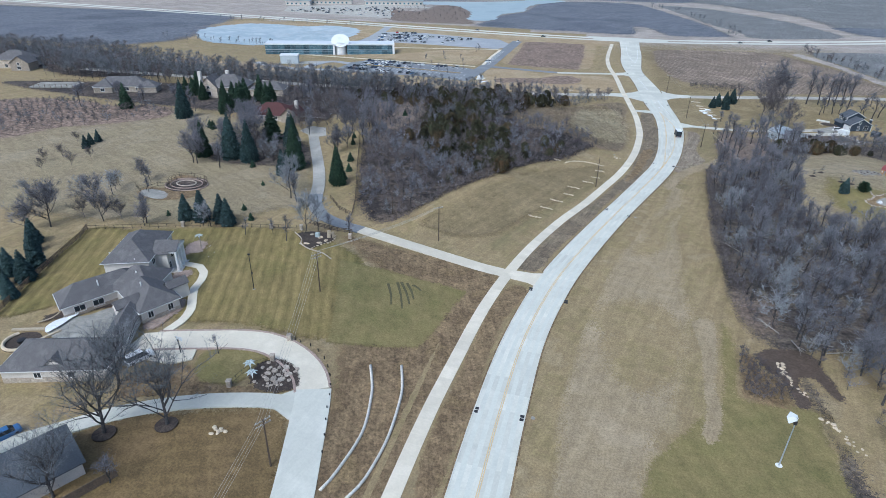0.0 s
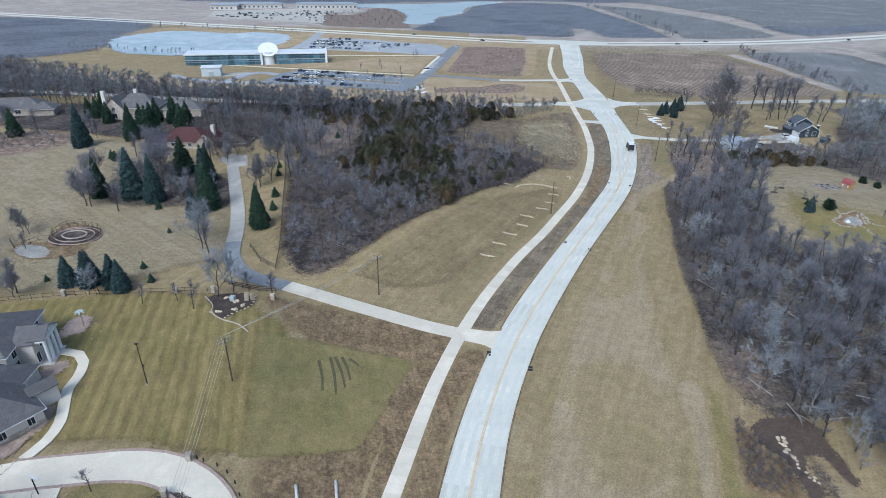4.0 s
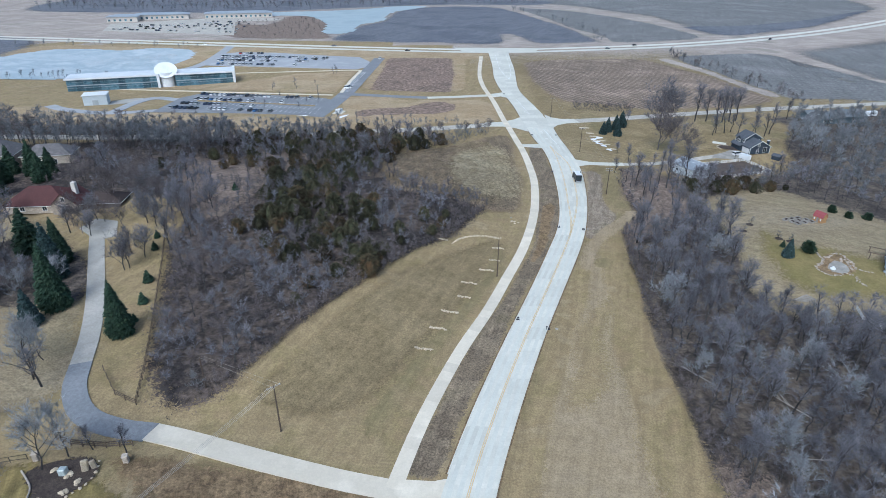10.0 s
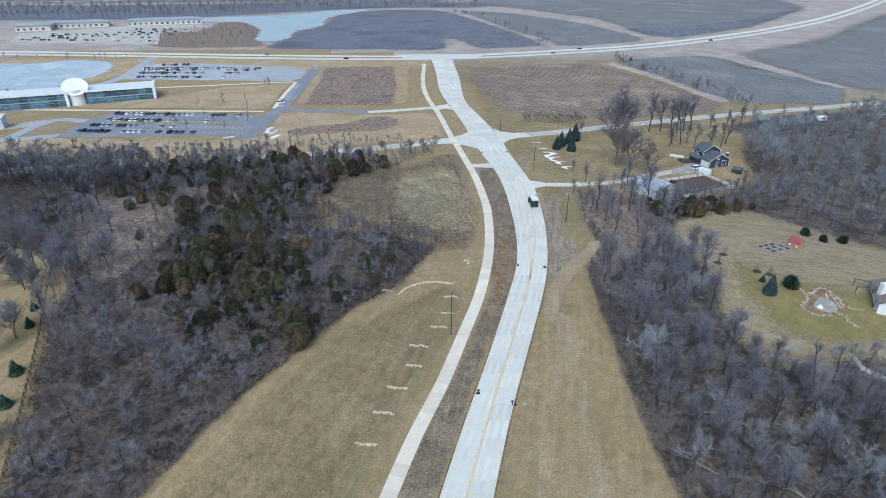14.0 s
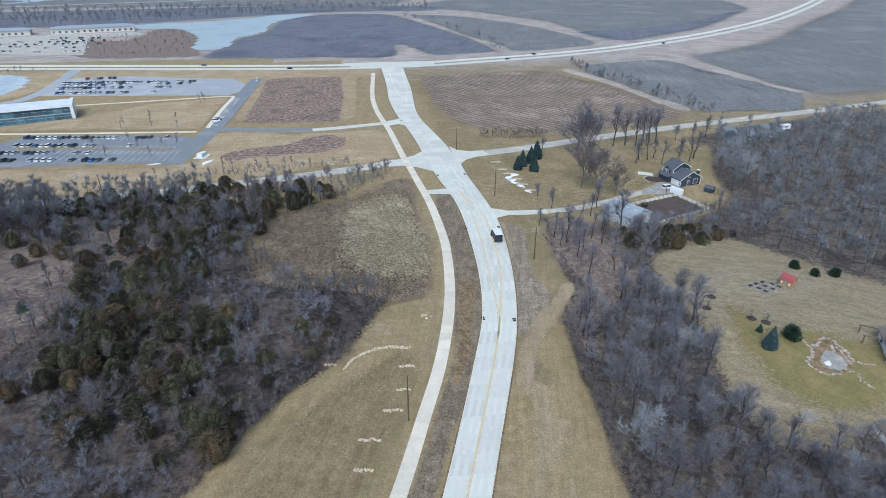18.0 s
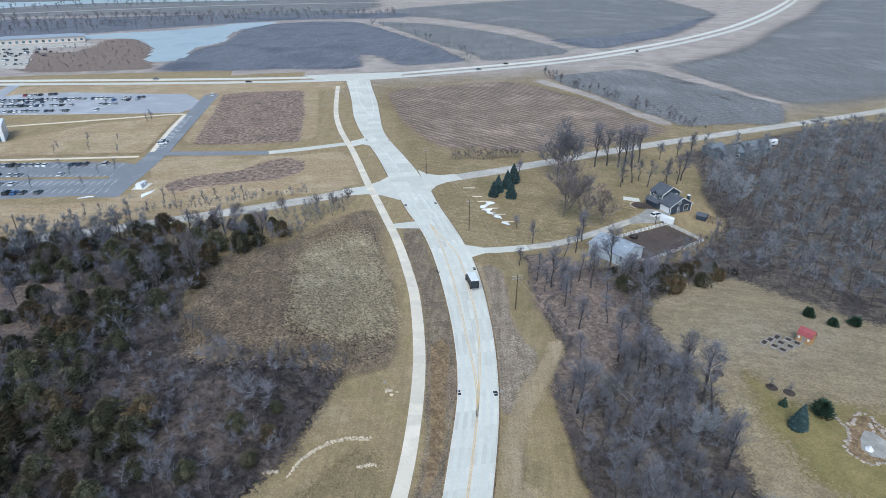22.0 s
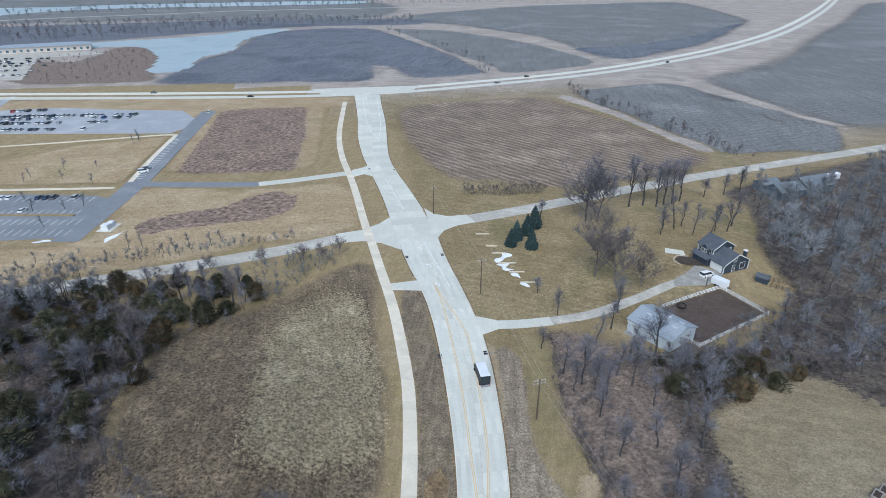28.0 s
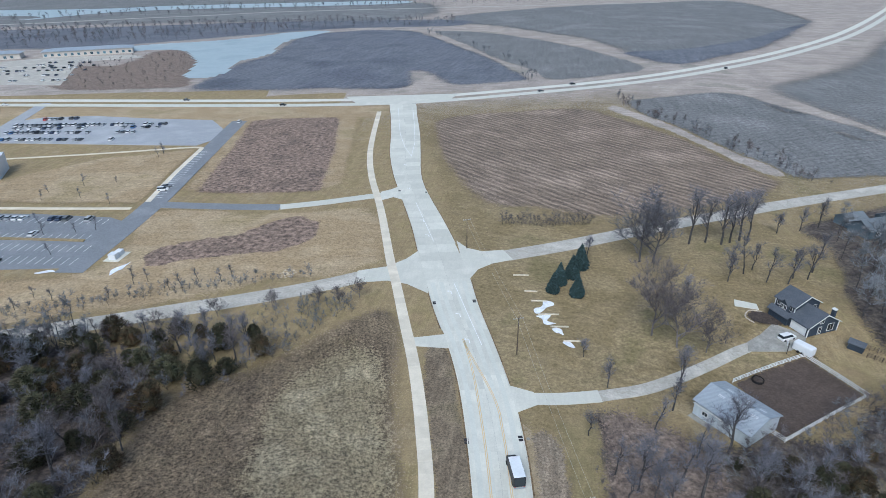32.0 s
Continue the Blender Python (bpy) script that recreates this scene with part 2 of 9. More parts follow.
GRAVEL = surface("pale_gravel_road", [(0.479, 0.446, 0.385), (0.396, 0.369, 0.314), (0.528, 0.495, 0.429)], 0.12, 1.6, bump=0.02, fine_amount=0.16)
JOINT = surface("joint_filler", [(0.30, 0.29, 0.27)], 0.3, 4.0)
YELLOW = surface("yellow_road_paint", [(0.66, 0.50, 0.26)], 0.3, 4.0, rough=0.7, fine_amount=0.1)
WHITEP = surface("white_road_paint", [(0.80, 0.80, 0.78)], 0.3, 4.0, rough=0.7, fine_amount=0.06)
ICE = surface("thin_pond_ice", [(0.386, 0.447, 0.461), (0.479, 0.516, 0.522), (0.336, 0.404, 0.426), (0.521, 0.555, 0.557)], 0.03, 0.3, rough=0.35, fine_amount=0.06)
WATER = surface("grey_green_pond", [(0.34, 0.40, 0.40), (0.40, 0.45, 0.445), (0.30, 0.36, 0.365)], 0.02, 0.2, rough=0.3, fine_amount=0.05)
TRACK = surface("worn_concrete_track", [(0.561, 0.562, 0.489), (0.597, 0.594, 0.518), (0.536, 0.534, 0.465)], 0.1, 2.0, rough=0.8, fine_amount=0.045)
SNOW = surface("old_snow", [(0.82, 0.83, 0.85)], 0.4, 3.0, rough=0.6, bump=0.05, fine_amount=0.06, feather=True)
BARK = surface("bark", [(0.075, 0.070, 0.068), (0.048, 0.045, 0.045), (0.105, 0.098, 0.095)], 1.5, 9.0, vary=0.25, fine_amount=0.3)
# grey of the twigs, with a blue tint painted in for far haze
TWIG = surface("bare_twigs", [(0.190, 0.199, 0.209), (0.143, 0.149, 0.158), (0.232, 0.243, 0.256)], 0.12, 2.0, vary=0.2, fine_amount=0.2, island=0.5)
PALETWIG = surface("pale_twigs", [(0.293, 0.309, 0.328), (0.226, 0.237, 0.253)], 0.12, 2.0, vary=0.15, fine_amount=0.2, island=0.45)
REDTWIG = surface("reddish_twigs", [(0.173, 0.149, 0.149), (0.122, 0.108, 0.108), (0.149, 0.131, 0.136)], 0.09, 2.0, vary=0.2, fine_amount=0.2, island=0.55)
THICKTWIG = surface("thicket_twigs", [(0.188, 0.186, 0.207), (0.141, 0.139, 0.156), (0.218, 0.216, 0.240)], 0.12, 2.0, vary=0.2, fine_amount=0.2, island=0.55)
SPRUCE = surface("blue_spruce_needles", [(0.046, 0.077, 0.075), (0.029, 0.054, 0.052), (0.074, 0.113, 0.114)], 0.8, 5.0, vary=0.2, fine_amount=0.4, island=0.35)
PINE = surface("dark_pine_needles", [(0.035, 0.066, 0.039), (0.026, 0.051, 0.032), (0.052, 0.084, 0.046)], 0.8, 5.0, vary=0.2, fine_amount=0.4, island=0.35)
CEDAR = surface("winter_cedar", [(0.052, 0.058, 0.032), (0.068, 0.062, 0.035), (0.036, 0.046, 0.030)], 0.35, 4.0, vary=0.45, fine_amount=0.4, island=0.45)
RUSTCEDAR = surface("rusty_cedar", [(0.105, 0.066, 0.034), (0.060, 0.055, 0.032), (0.130, 0.078, 0.040)], 0.35, 4.0, vary=0.45, fine_amount=0.4, island=0.45)
SHINGLE = surface("grey_shingles", [(0.138, 0.130, 0.130), (0.115, 0.109, 0.109), (0.161, 0.151, 0.149)], 0.4, 5.0, bump=0.01, rows=(0.3, 0, 0.06), fine_amount=0.2)
SLATE = surface("blue_grey_shingles", [(0.095, 0.105, 0.122), (0.075, 0.085, 0.10)], 0.4, 5.0, bump=0.01, fine_amount=0.2)
REDROOF = surface("maroon_shingles", [(0.095, 0.042, 0.04), (0.078, 0.036, 0.034)], 0.4, 5.0, bump=0.01, fine_amount=0.15)
BROWNROOF = surface("brown_shingles", [(0.20, 0.165, 0.135), (0.17, 0.14, 0.115)], 0.4, 5.0, bump=0.01, fine_amount=0.15)
STUCCO = surface("pale_brick", [(0.616, 0.572, 0.517), (0.550, 0.512, 0.462)], 0.5, 7.0, fine_amount=0.1)
STONE = surface("mixed_fieldstone", [(0.42, 0.36, 0.29), (0.34, 0.29, 0.24), (0.50, 0.44, 0.36)], 0.9, 4.0, bump=0.04, vary=0.25, fine_amount=0.25)
PALESTONE = surface("pale_limestone", [(0.539, 0.456, 0.333), (0.465, 0.387, 0.274)], 0.9, 4.0, bump=0.04, vary=0.25, fine_amount=0.2)
BLUEWALL = surface("blue_grey_siding", [(0.12, 0.155, 0.18), (0.10, 0.13, 0.152)], 0.5, 4.0, fine_amount=0.1)
BLUEROOF = surface("weathered_blue_roof", [(0.17, 0.19, 0.205), (0.14, 0.16, 0.175)], 0.4, 4.0, fine_amount=0.15)
NAVY = surface("navy_siding", [(0.045, 0.06, 0.08), (0.038, 0.05, 0.068)], 0.5, 4.0, rows=(0.2, 0, 0.06), fine_amount=0.1)
TRIM = surface("white_trim", [(0.76, 0.76, 0.74)], 0.5, 5.0, rough=0.6, fine_amount=0.04)
STEEL = surface("galvanised_roof", [(0.40, 0.435, 0.46), (0.35, 0.385, 0.41)], 0.3, 3.0, rough=0.5, metal=0.3, rows=(0.9, 90, 0.05), fine_amount=0.06)
PALEWALL = surface("pale_metal_siding", [(0.52, 0.57, 0.60), (0.47, 0.52, 0.55)], 0.3, 3.0, rough=0.55, rows=(0.5, 0, 0.04), fine_amount=0.05)
GLASS = surface("dark_window_glass", [(0.03, 0.038, 0.045)], 0.5, 2.0, rough=0.08, fine_amount=0.1)
BLUEGLASS = surface("blue_curtain_glass", [(0.07, 0.13, 0.165), (0.10, 0.17, 0.21), (0.045, 0.10, 0.135)], 0.25, 0.8, rough=0.35, vary=0.5, fine_amount=0.3, gloss=0.12)
METALW = surface("white_metal_cladding", [(0.72, 0.74, 0.75)], 0.2, 2.0, rough=0.4, fine_amount=0.04)
WOODPOLE = surface("creosote_pole", [(0.10, 0.075, 0.058), (0.075, 0.056, 0.044)], 1.0, 8.0, fine_amount=0.25)
FENCEW = surface("weathered_fence", [(0.14, 0.105, 0.075), (0.10, 0.078, 0.06)], 1.0, 6.0, vary=0.2, fine_amount=0.25)
CEDARW = surface("orange_cedar_boards", [(0.40, 0.245, 0.11), (0.33, 0.20, 0.09)], 0.8, 6.0, vary=0.12, fine_amount=0.2)
DARKROOF = surface("dark_brown_shingles", [(0.07, 0.054, 0.05), (0.055, 0.043, 0.04)], 0.4, 5.0, bump=0.01, fine_amount=0.2)
REDMETAL = surface("red_metal_roof", [(0.31, 0.085, 0.09), (0.27, 0.072, 0.075)], 0.5, 4.0, rough=0.5, fine_amount=0.1)
BLACK = surface("black_metal", [(0.022, 0.022, 0.024)], 0.5, 4.0, rough=0.5, fine_amount=0.1)
RUBBER = surface("tyre_rubber", [(0.025, 0.025, 0.026)], 1.0, 6.0, rough=0.9, fine_amount=0.1)
MULCH = surface("dark_mulch", [(0.055, 0.042, 0.035), (0.075, 0.058, 0.046)], 0.8, 4.0, bump=0.05, fine_amount=0.4, feather=True)
PINKMULCH = surface("reddish_rock_mulch", [(0.30, 0.225, 0.185), (0.36, 0.28, 0.23)], 0.8, 5.0, bump=0.05, fine_amount=0.3, feather=True)
MUD = surface("wet_mud", [(0.105, 0.076, 0.056), (0.078, 0.058, 0.043)], 0.2, 2.0, rough=0.6, bump=0.03, fine_amount=0.3, feather=True)
WATTLE = surface("straw_wattle", [(0.62, 0.56, 0.45), (0.52, 0.46, 0.36)], 0.8, 6.0, bump=0.03, fine_amount=0.3)
TUBE = surface("grey_filter_sock", [(0.60, 0.57, 0.51), (0.50, 0.475, 0.425)], 0.5, 5.0, bump=0.02, fine_amount=0.25)
GREENSTEEL = surface("painted_steel_leaves", [(0.52, 0.58, 0.57), (0.44, 0.50, 0.49)], 0.8, 4.0, rough=0.45, metal=0.3, fine_amount=0.15)
DEADWOOD = surface("bleached_dead_wood", [(0.34, 0.315, 0.28), (0.26, 0.24, 0.215)], 1.0, 6.0, vary=0.15, fine_amount=0.2)
PAINTS = [surface(n, [c], 0.5, 2.0, rough=0.3, coat=0.5, fine_amount=0.03) for n, c in (
    ("white_car_paint", (0.75, 0.75, 0.74)), ("silver_car_paint", (0.42, 0.43, 0.44)), ("black_car_paint", (0.02, 0.02, 0.022)),
    ("grey_car_paint", (0.12, 0.125, 0.13)), ("blue_car_paint", (0.045, 0.13, 0.30)), ("red_car_paint", (0.40, 0.03, 0.025)),
    ("navy_car_paint", (0.03, 0.045, 0.09)))]
PAINT_WORDS = ["white", "silver", "black", "grey", "blue", "red", "dark blue"]

# ---- geometry helpers: a shape is (verts, faces) ----
def link_mesh(name, shape, material, smooth_shade=False):
    me = bpy.data.meshes.new(name)
    me.from_pydata([tuple(v) for v in shape[0]], [], shape[1])
    me.materials.append(material)
    if smooth_shade:
        me.polygons.foreach_set("use_smooth", [True] * len(me.polygons))
    return me


def part(name, shape, material, parent=None, label="", smooth_shade=False):
    """One mesh object, under a thing or a part if a parent is given."""
    ob = new(name, link_mesh(name, shape, material, smooth_shade))
    if parent:
        ob.parent = parent
    return tagged(ob, label)


def thing(name, m, label, category, group="", kind=""):
    ob = new(name)
    ob.empty_display_size = 0.5
    ob.matrix_basis = m
    return tagged(ob, label, category, group, kind)


def join(*shapes):
    vs, fs = [], []
    for v, f in shapes:
        n = len(vs)
        vs += list(v)
        fs += [tuple(i + n for i in face) for face in f]
    return vs, fs


def moved(shape, m):
    return [tuple(m @ Vector(v)) for v in shape[0]], shape[1]


def box(x0, y0, z0, x1, y1, z1, b=0.0):
    """A box; b chamfers its upright and top edges."""
    if b <= 0:
        v = [(x, y, z) for z in (z0, z1) for x, y in ((x0, y0), (x1, y0), (x1, y1), (x0, y1))]
        return v, [(3, 2, 1, 0), (4, 5, 6, 7), (0, 1, 5, 4), (1, 2, 6, 5), (2, 3, 7, 6), (3, 0, 4, 7)]
    def ring(z, i, c):
        a0, b0, a1, b1 = x0 + i, y0 + i, x1 - i, y1 - i
        return [(a0 + c, b0, z), (a1 - c, b0, z), (a1, b0 + c, z), (a1, b1 - c, z), (a1 - c, b1, z), (a0 + c, b1, z), (a0, b1 - c, z), (a0, b0 + c, z)]
    return stack([ring(z0, 0, b), ring(z1 - b, 0, b), ring(z1, b, b)])


def stack(rings, cap=True):
    """Rings of equal count joined into a closed skin."""
    n = len(rings[0])
    v = [p for r in rings for p in r]
    f = [(k * n + i, k * n + (i + 1) % n, (k + 1) * n + (i + 1) % n, (k + 1) * n + i) for k in range(len(rings) - 1) for i in range(n)]
    if cap:
        f += [tuple(range(n))[::-1], tuple((len(rings) - 1) * n + i for i in range(n))]
    return v, f


def circle(r, z, n=12, x=0, y=0, sx=1.0):
    return [(x + r * sx * math.cos(2 * math.pi * i / n), y + r * math.sin(2 * math.pi * i / n), z) for i in range(n)]


def cylinder(r, z0, z1, n=12, r1=None, x=0, y=0):
    return stack([circle(r, z0, n, x, y), circle(r if r1 is None else r1, z1, n, x, y)])


def tube(path, r, n=6, r_end=None):
    """A round bar along a path of points."""
    pts = [Vector(p) for p in path]
    rings = []
    for k, p in enumerate(pts):
        d = (pts[min(k + 1, len(pts) - 1)] - pts[max(k - 1, 0)]).normalized()
        a = d.cross(Vector((0, 0, 1)) if abs(d.z) < 0.95 else Vector((1, 0, 0))).normalized()
        c = d.cross(a)
        rr = r if r_end is None else r + (r_end - r) * k / (len(pts) - 1)
        rings.append([p + rr * (math.cos(2 * math.pi * i / n) * a + math.sin(2 * math.pi * i / n) * c) for i in range(n)])
    return stack(rings)


def prism(outline, z0, z1):
    """An upright prism over a plan outline."""
    return stack([[(x, y, z0) for x, y in outline], [(x, y, z1) for x, y in outline]])


def flow(points, step=2.0, closed=False):
    """A smooth line through plan points."""
    p = [Vector((*q, 0)) if len(q) == 2 else Vector(q) for q in points]
    n, out = len(p), []
    for k in range(n if closed else n - 1):
        if closed:
            a, b, c, d = (p[(k + j) % n] for j in (-1, 0, 1, 2))
        else:
            b, c = p[k], p[k + 1]
            a, d = p[k - 1] if k else 2 * b - c, p[k + 2] if k + 2 < n else 2 * c - b
        m = max(1, int((c - b).length / step))
        for i in range(m):
            t = i / m
            out.append(0.5 * (2 * b + (c - a) * t + (2 * a - 5 * b + 4 * c - d) * t * t + (3 * b - a - 3 * c + d) * t**3))
    return out if closed else out + [p[-1]]


def strip(points, width, z0, z1, step=2.0, offset=0.0, width_end=None):
    """A slab along a smooth line."""
    pts = flow(points, step)
    left, right = [], []
    for k, p in enumerate(pts):
        d = pts[min(k + 1, len(pts) - 1)] - pts[max(k - 1, 0)]
        s = Vector((-d.y, d.x, 0)).normalized()
        w = width if width_end is None else width + (width_end - width) * k / (len(pts) - 1)
        left.append(p + s * (offset + w / 2)), right.append(p + s * (offset - w / 2))
    rings = [[(a.x, a.y, z0), (b.x, b.y, z0), (b.x, b.y, z1), (a.x, a.y, z1)] for a, b in zip(left, right)]
    return stack(rings)


def outline_of(points, jitter, step, smooth_line):
    """An uneven closed line through plan points."""
    if smooth_line:
        pts = flow(points, step, True)
    else:
        pts = []
        for a, b in zip(points, list(points[1:]) + [points[0]]):
            m = max(1, int((Vector(a) - Vector(b)).length / 4))
            pts += [Vector((*Vector(a).lerp(Vector(b), i / m), 0)) for i in range(m)]
    out = []
    for p in pts:
        n = noise.noise_vector(p * 0.35) * jitter + noise.noise_vector(p * 0.06) * jitter * 1.5
        out.append((p.x + n.x, p.y + n.y))
    return out


def patch(points, z, jitter=0.6, step=2.0, smooth_line=True):
    """A flat area of ground with an uneven edge."""
    out = [(x, y, z) for x, y in outline_of(points, jitter, step, smooth_line)]
    return out, [tuple(range(len(out)))]


def soft_patch(points, z, jitter, smooth_line, feather):
    """A gridded area of ground: (shape, how bare each vertex is); it thins out over the feather's width at its rim."""
    line = np.array(outline_of(points, jitter, max(1.5, feather * 0.7), smooth_line))
    a, b = line, np.roll(line, -1, 0)
    y_mid = line[:, 1].min()
    area = abs(np.sum(a[:, 0] * b[:, 1] - a[:, 1] * b[:, 0])) / 2
    cell = max(0.6 * feather, min(math.sqrt(area / 1300), 3.0 if y_mid < 330 else 1e9))
    feather = max(feather, 1.2 * cell)
    x0, y0 = line.min(0) - feather
    x1, y1 = line.max(0) + feather
    nx, ny = int((x1 - x0) / cell) + 2, int((y1 - y0) / cell) + 2
    gx, gy = np.meshgrid(x0 + cell * np.arange(nx), y0 + cell * np.arange(ny))
    p = np.stack([gx.ravel(), gy.ravel()], 1)
    best, hit = np.full(len(p), 1e12), np.zeros(len(p), bool)
    for q, r in zip(a, b):
        d = r - q
        t = np.clip(((p - q) @ d) / max(1e-9, d @ d), 0, 1)
        best = np.minimum(best, ((p - q - t[:, None] * d) ** 2).sum(1))
        if q[1] != r[1]:
            cross = (q[1] > p[:, 1]) != (r[1] > p[:, 1])
            hit ^= cross & (p[:, 0] < d[0] * (p[:, 1] - q[1]) / d[1] + q[0])
    signed = np.sqrt(best) * np.where(hit, 1, -1)
    bare = np.clip(0.5 - signed / feather, 0, 1).reshape(ny, nx)
    number, verts, values, faces = {}, [], [], []

    def vertex(k, i):
        if (k, i) not in number:
            number[(k, i)] = len(verts)
            verts.append((x0 + cell * i, y0 + cell * k, z))
            values.append(float(bare[k, i]))
        return number[(k, i)]
    for k in range(ny - 1):
        for i in range(nx - 1):
            if bare[k : k + 2, i : i + 2].min() < 0.999:
                faces.append((vertex(k, i), vertex(k, i + 1), vertex(k + 1, i + 1), vertex(k + 1, i)))
    return (verts, faces), values


def inside(x, y, poly):
    hit, n = False, len(poly)
    for i in range(n):
        (x0, y0), (x1, y1) = poly[i], poly[(i + 1) % n]
        if (y0 > y) != (y1 > y) and x < (x1 - x0) * (y - y0) / (y1 - y0) + x0:
            hit = not hit
    return hit


def at_y(knots, y):
    """x along an edge given as (y, x) knots, by smooth interpolation."""
    k = 0
    while k < len(knots) - 2 and y > knots[k + 1][0]:
        k += 1
    (y0, x0), (y1, x1) = knots[k], knots[k + 1]
    ya, xa = knots[k - 1] if k else (2 * y0 - y1, 2 * x0 - x1)
    yb, xb = knots[k + 2] if k + 2 < len(knots) else (2 * y1 - y0, 2 * x1 - x0)
    m0, m1 = (x1 - xa) / (y1 - ya), (xb - x0) / (yb - y0)
    h, t = y1 - y0, (y - y0) / (y1 - y0)
    return (2 * t**3 - 3 * t * t + 1) * x0 + (t**3 - 2 * t * t + t) * h * m0 + (3 * t * t - 2 * t**3) * x1 + (t**3 - t * t) * h * m1


def ground_patch(name, points, z, material, label, jitter=0.6, category="ground", smooth_line=True, feather=0.8):
    if feather < 0.6:
        ob = part(name, patch(points, z, jitter, 2.0, smooth_line), material)
    else:
        shape, values = soft_patch(points, z, jitter, smooth_line, feather)
        ob = part(name, shape, material)
        ob.data.attributes.new("bare", "FLOAT", "POINT").data.foreach_set("value", values)
    return tagged(ob, label, category, kind="structure")

# ---- the land ----
xs = [-4000, -2000, -1000, -700] + list(range(-520, -260, 10)) + list(range(-260, 200, 4)) + [200, 300, 400, 600, 1000, 2000, 4000]
ys = [-1500, -600, -200] + list(range(-80, 348, 4)) + list(range(350, 690, 10)) + [720, 800, 1100, 1500, 2500, 4500]
gv = [(x, y, 0) for y in ys for x in xs]
gf = [(j * len(xs) + i, j * len(xs) + i + 1, (j + 1) * len(xs) + i + 1, (j + 1) * len(xs) + i) for j in range(len(ys) - 1) for i in range(len(xs) - 1)]
tagged(part("ground", (gv, gf), TAN), "dormant tan and olive grassland", "ground", kind="structure")

ground_patch("leaf_litter", [(-152, 199), (-140, 183), (-127, 181.6), (-112, 184.6), (-101.6, 187), (-106, 199), (-114.6, 211), (-128.7, 222), (-150.1, 214)], 0.034, WOODFLOOR, "dark brown ground under spruces", 1.5, feather=3.5)
ground_patch("leaf_litter", [(-102, 288), (-94, 303), (-72, 306), (-60, 292), (-72, 281), (-90, 278)], 0.034, PINKLITTER, "pinkish-brown litter in an open part of the thicket", 2.5, feather=9)
ground_patch("meadow", [(-240, 135), (-135, 126), (-90, 150), (-100, 185), (-150, 235), (-230, 240), (-300, 200)], 0.02, MEADOW, "pale dormant meadow grass", 3, feather=5)
ground_patch("lawn", [(-137, 118), (-123, 123), (-98, 132), (-78, 136), (-64, 131), (-54, 124), (-48, 108), (-46, 91), (-70, 90), (-84, 87), (-92, 92), (-100, 98), (-122, 76), (-128, 94)], 0.03, STRIPED, "mown striped lawn turning green", 0.5, feather=1.4)
ground_patch("lawn", [(-90, 49), (-78.2, 52.5), (-70.5, 59.8), (-60.5, 64.4), (-49.6, 68), (-44.4, 66.4), (-40.8, 57.9), (-37, 45), (-45, 28), (-100, 28)], 0.03, DUSKLAWN, "brown dormant lawn beside the driveway", 0.5)
ground_patch("rough_ground", [(-66, 137), (-46, 135), (-18, 128), (-19, 112), (-21, 90), (-23, 71), (-24, 50), (-28, 40), (-33, 50), (-40, 74), (-44, 86), (-44, 92), (-42, 104), (-50, 124)], 0.024, ROUGH, "bare rough soil with thin dead grass", 1.2, feather=2.6)
ground_patch("lawn", [(-60, 123.4), (-25, 118.4), (-28.6, 94), (-48, 89.6)], 0.036, LAWN, "square patch of green lawn", 0.5, smooth_line=False, feather=1.2)
ground_patch("verge", [(-19, 60), (-15.5, 60), (-15, 85), (-14, 105), (-10.5, 124), (-16, 122), (-18.5, 100), (-20, 80)], 0.03, ROUGH, "eroded soil verge between trail and road", 0.6, feather=1.0)
ground_patch("verge", [(19.5, 248), (25, 240), (28, 262), (28, 290), (27.5, 316), (22, 318), (21.5, 290), (21.5, 268)], 0.03, MEDIANTURF, "brown weedy verge between trail and road", 0.5, feather=1.2)
ground_patch("grass_field", [(-4, 40), (34, 40), (36, 90), (36, 131), (37, 159), (39, 197), (40.5, 213), (43, 231), (36, 240), (32, 226), (20, 190), (9, 158), (0, 124), (-4, 100)], 0.02, TAN, "wide mown verge of dormant grass", 0.8)
ground_patch("lawn", [(13, 44), (46, 44), (46.5, 76), (45.9, 81.6), (46.6, 86.1), (45.4, 91.9), (47.2, 96.3), (43.8, 97.3), (36.7, 96.4), (32.7, 97.5), (34.2, 110), (33.5, 122), (31.6, 110), (30, 96.1), (24.4, 86.4), (19.2, 79.1), (16.2, 72.9)], 0.026, LAWN, "greening lawn beside the creek", 0.5, feather=1.0)
ground_patch("worn_turf", [(1.4, 40), (15.4, 40), (16, 68), (17.4, 78), (22, 93), (26, 121), (28.5, 165), (33, 190), (36, 212), (32, 216), (26, 196), (17.6, 170), (11, 150), (5.8, 122), (2.6, 100), (1, 82), (0.6, 63)], 0.023, STRAW, "pale worn turf on the wide verge", 1.2, feather=4.5)
ground_patch("brown_turf", [(5.6, 118), (11, 126), (19, 126), (24, 118), (23, 104), (18, 92), (12, 94), (9, 106)], 0.0245, TAN, "browner turf on the verge", 1.6, feather=5)
ground_patch("brown_turf", [(15, 150), (22, 156), (28, 176), (31, 190), (26, 186), (18, 166)], 0.0245, TAN, "browner turf on the verge", 1.6, feather=4)
ground_patch("creekside_grass", [(47.6, 113), (58, 118), (70, 120), (72, 96), (60, 78), (50, 78), (49.4, 86), (47.4, 93), (48.4, 101)], 0.026, TAN, "tan grass among trees beyond the creek", 1.0, feather=3)
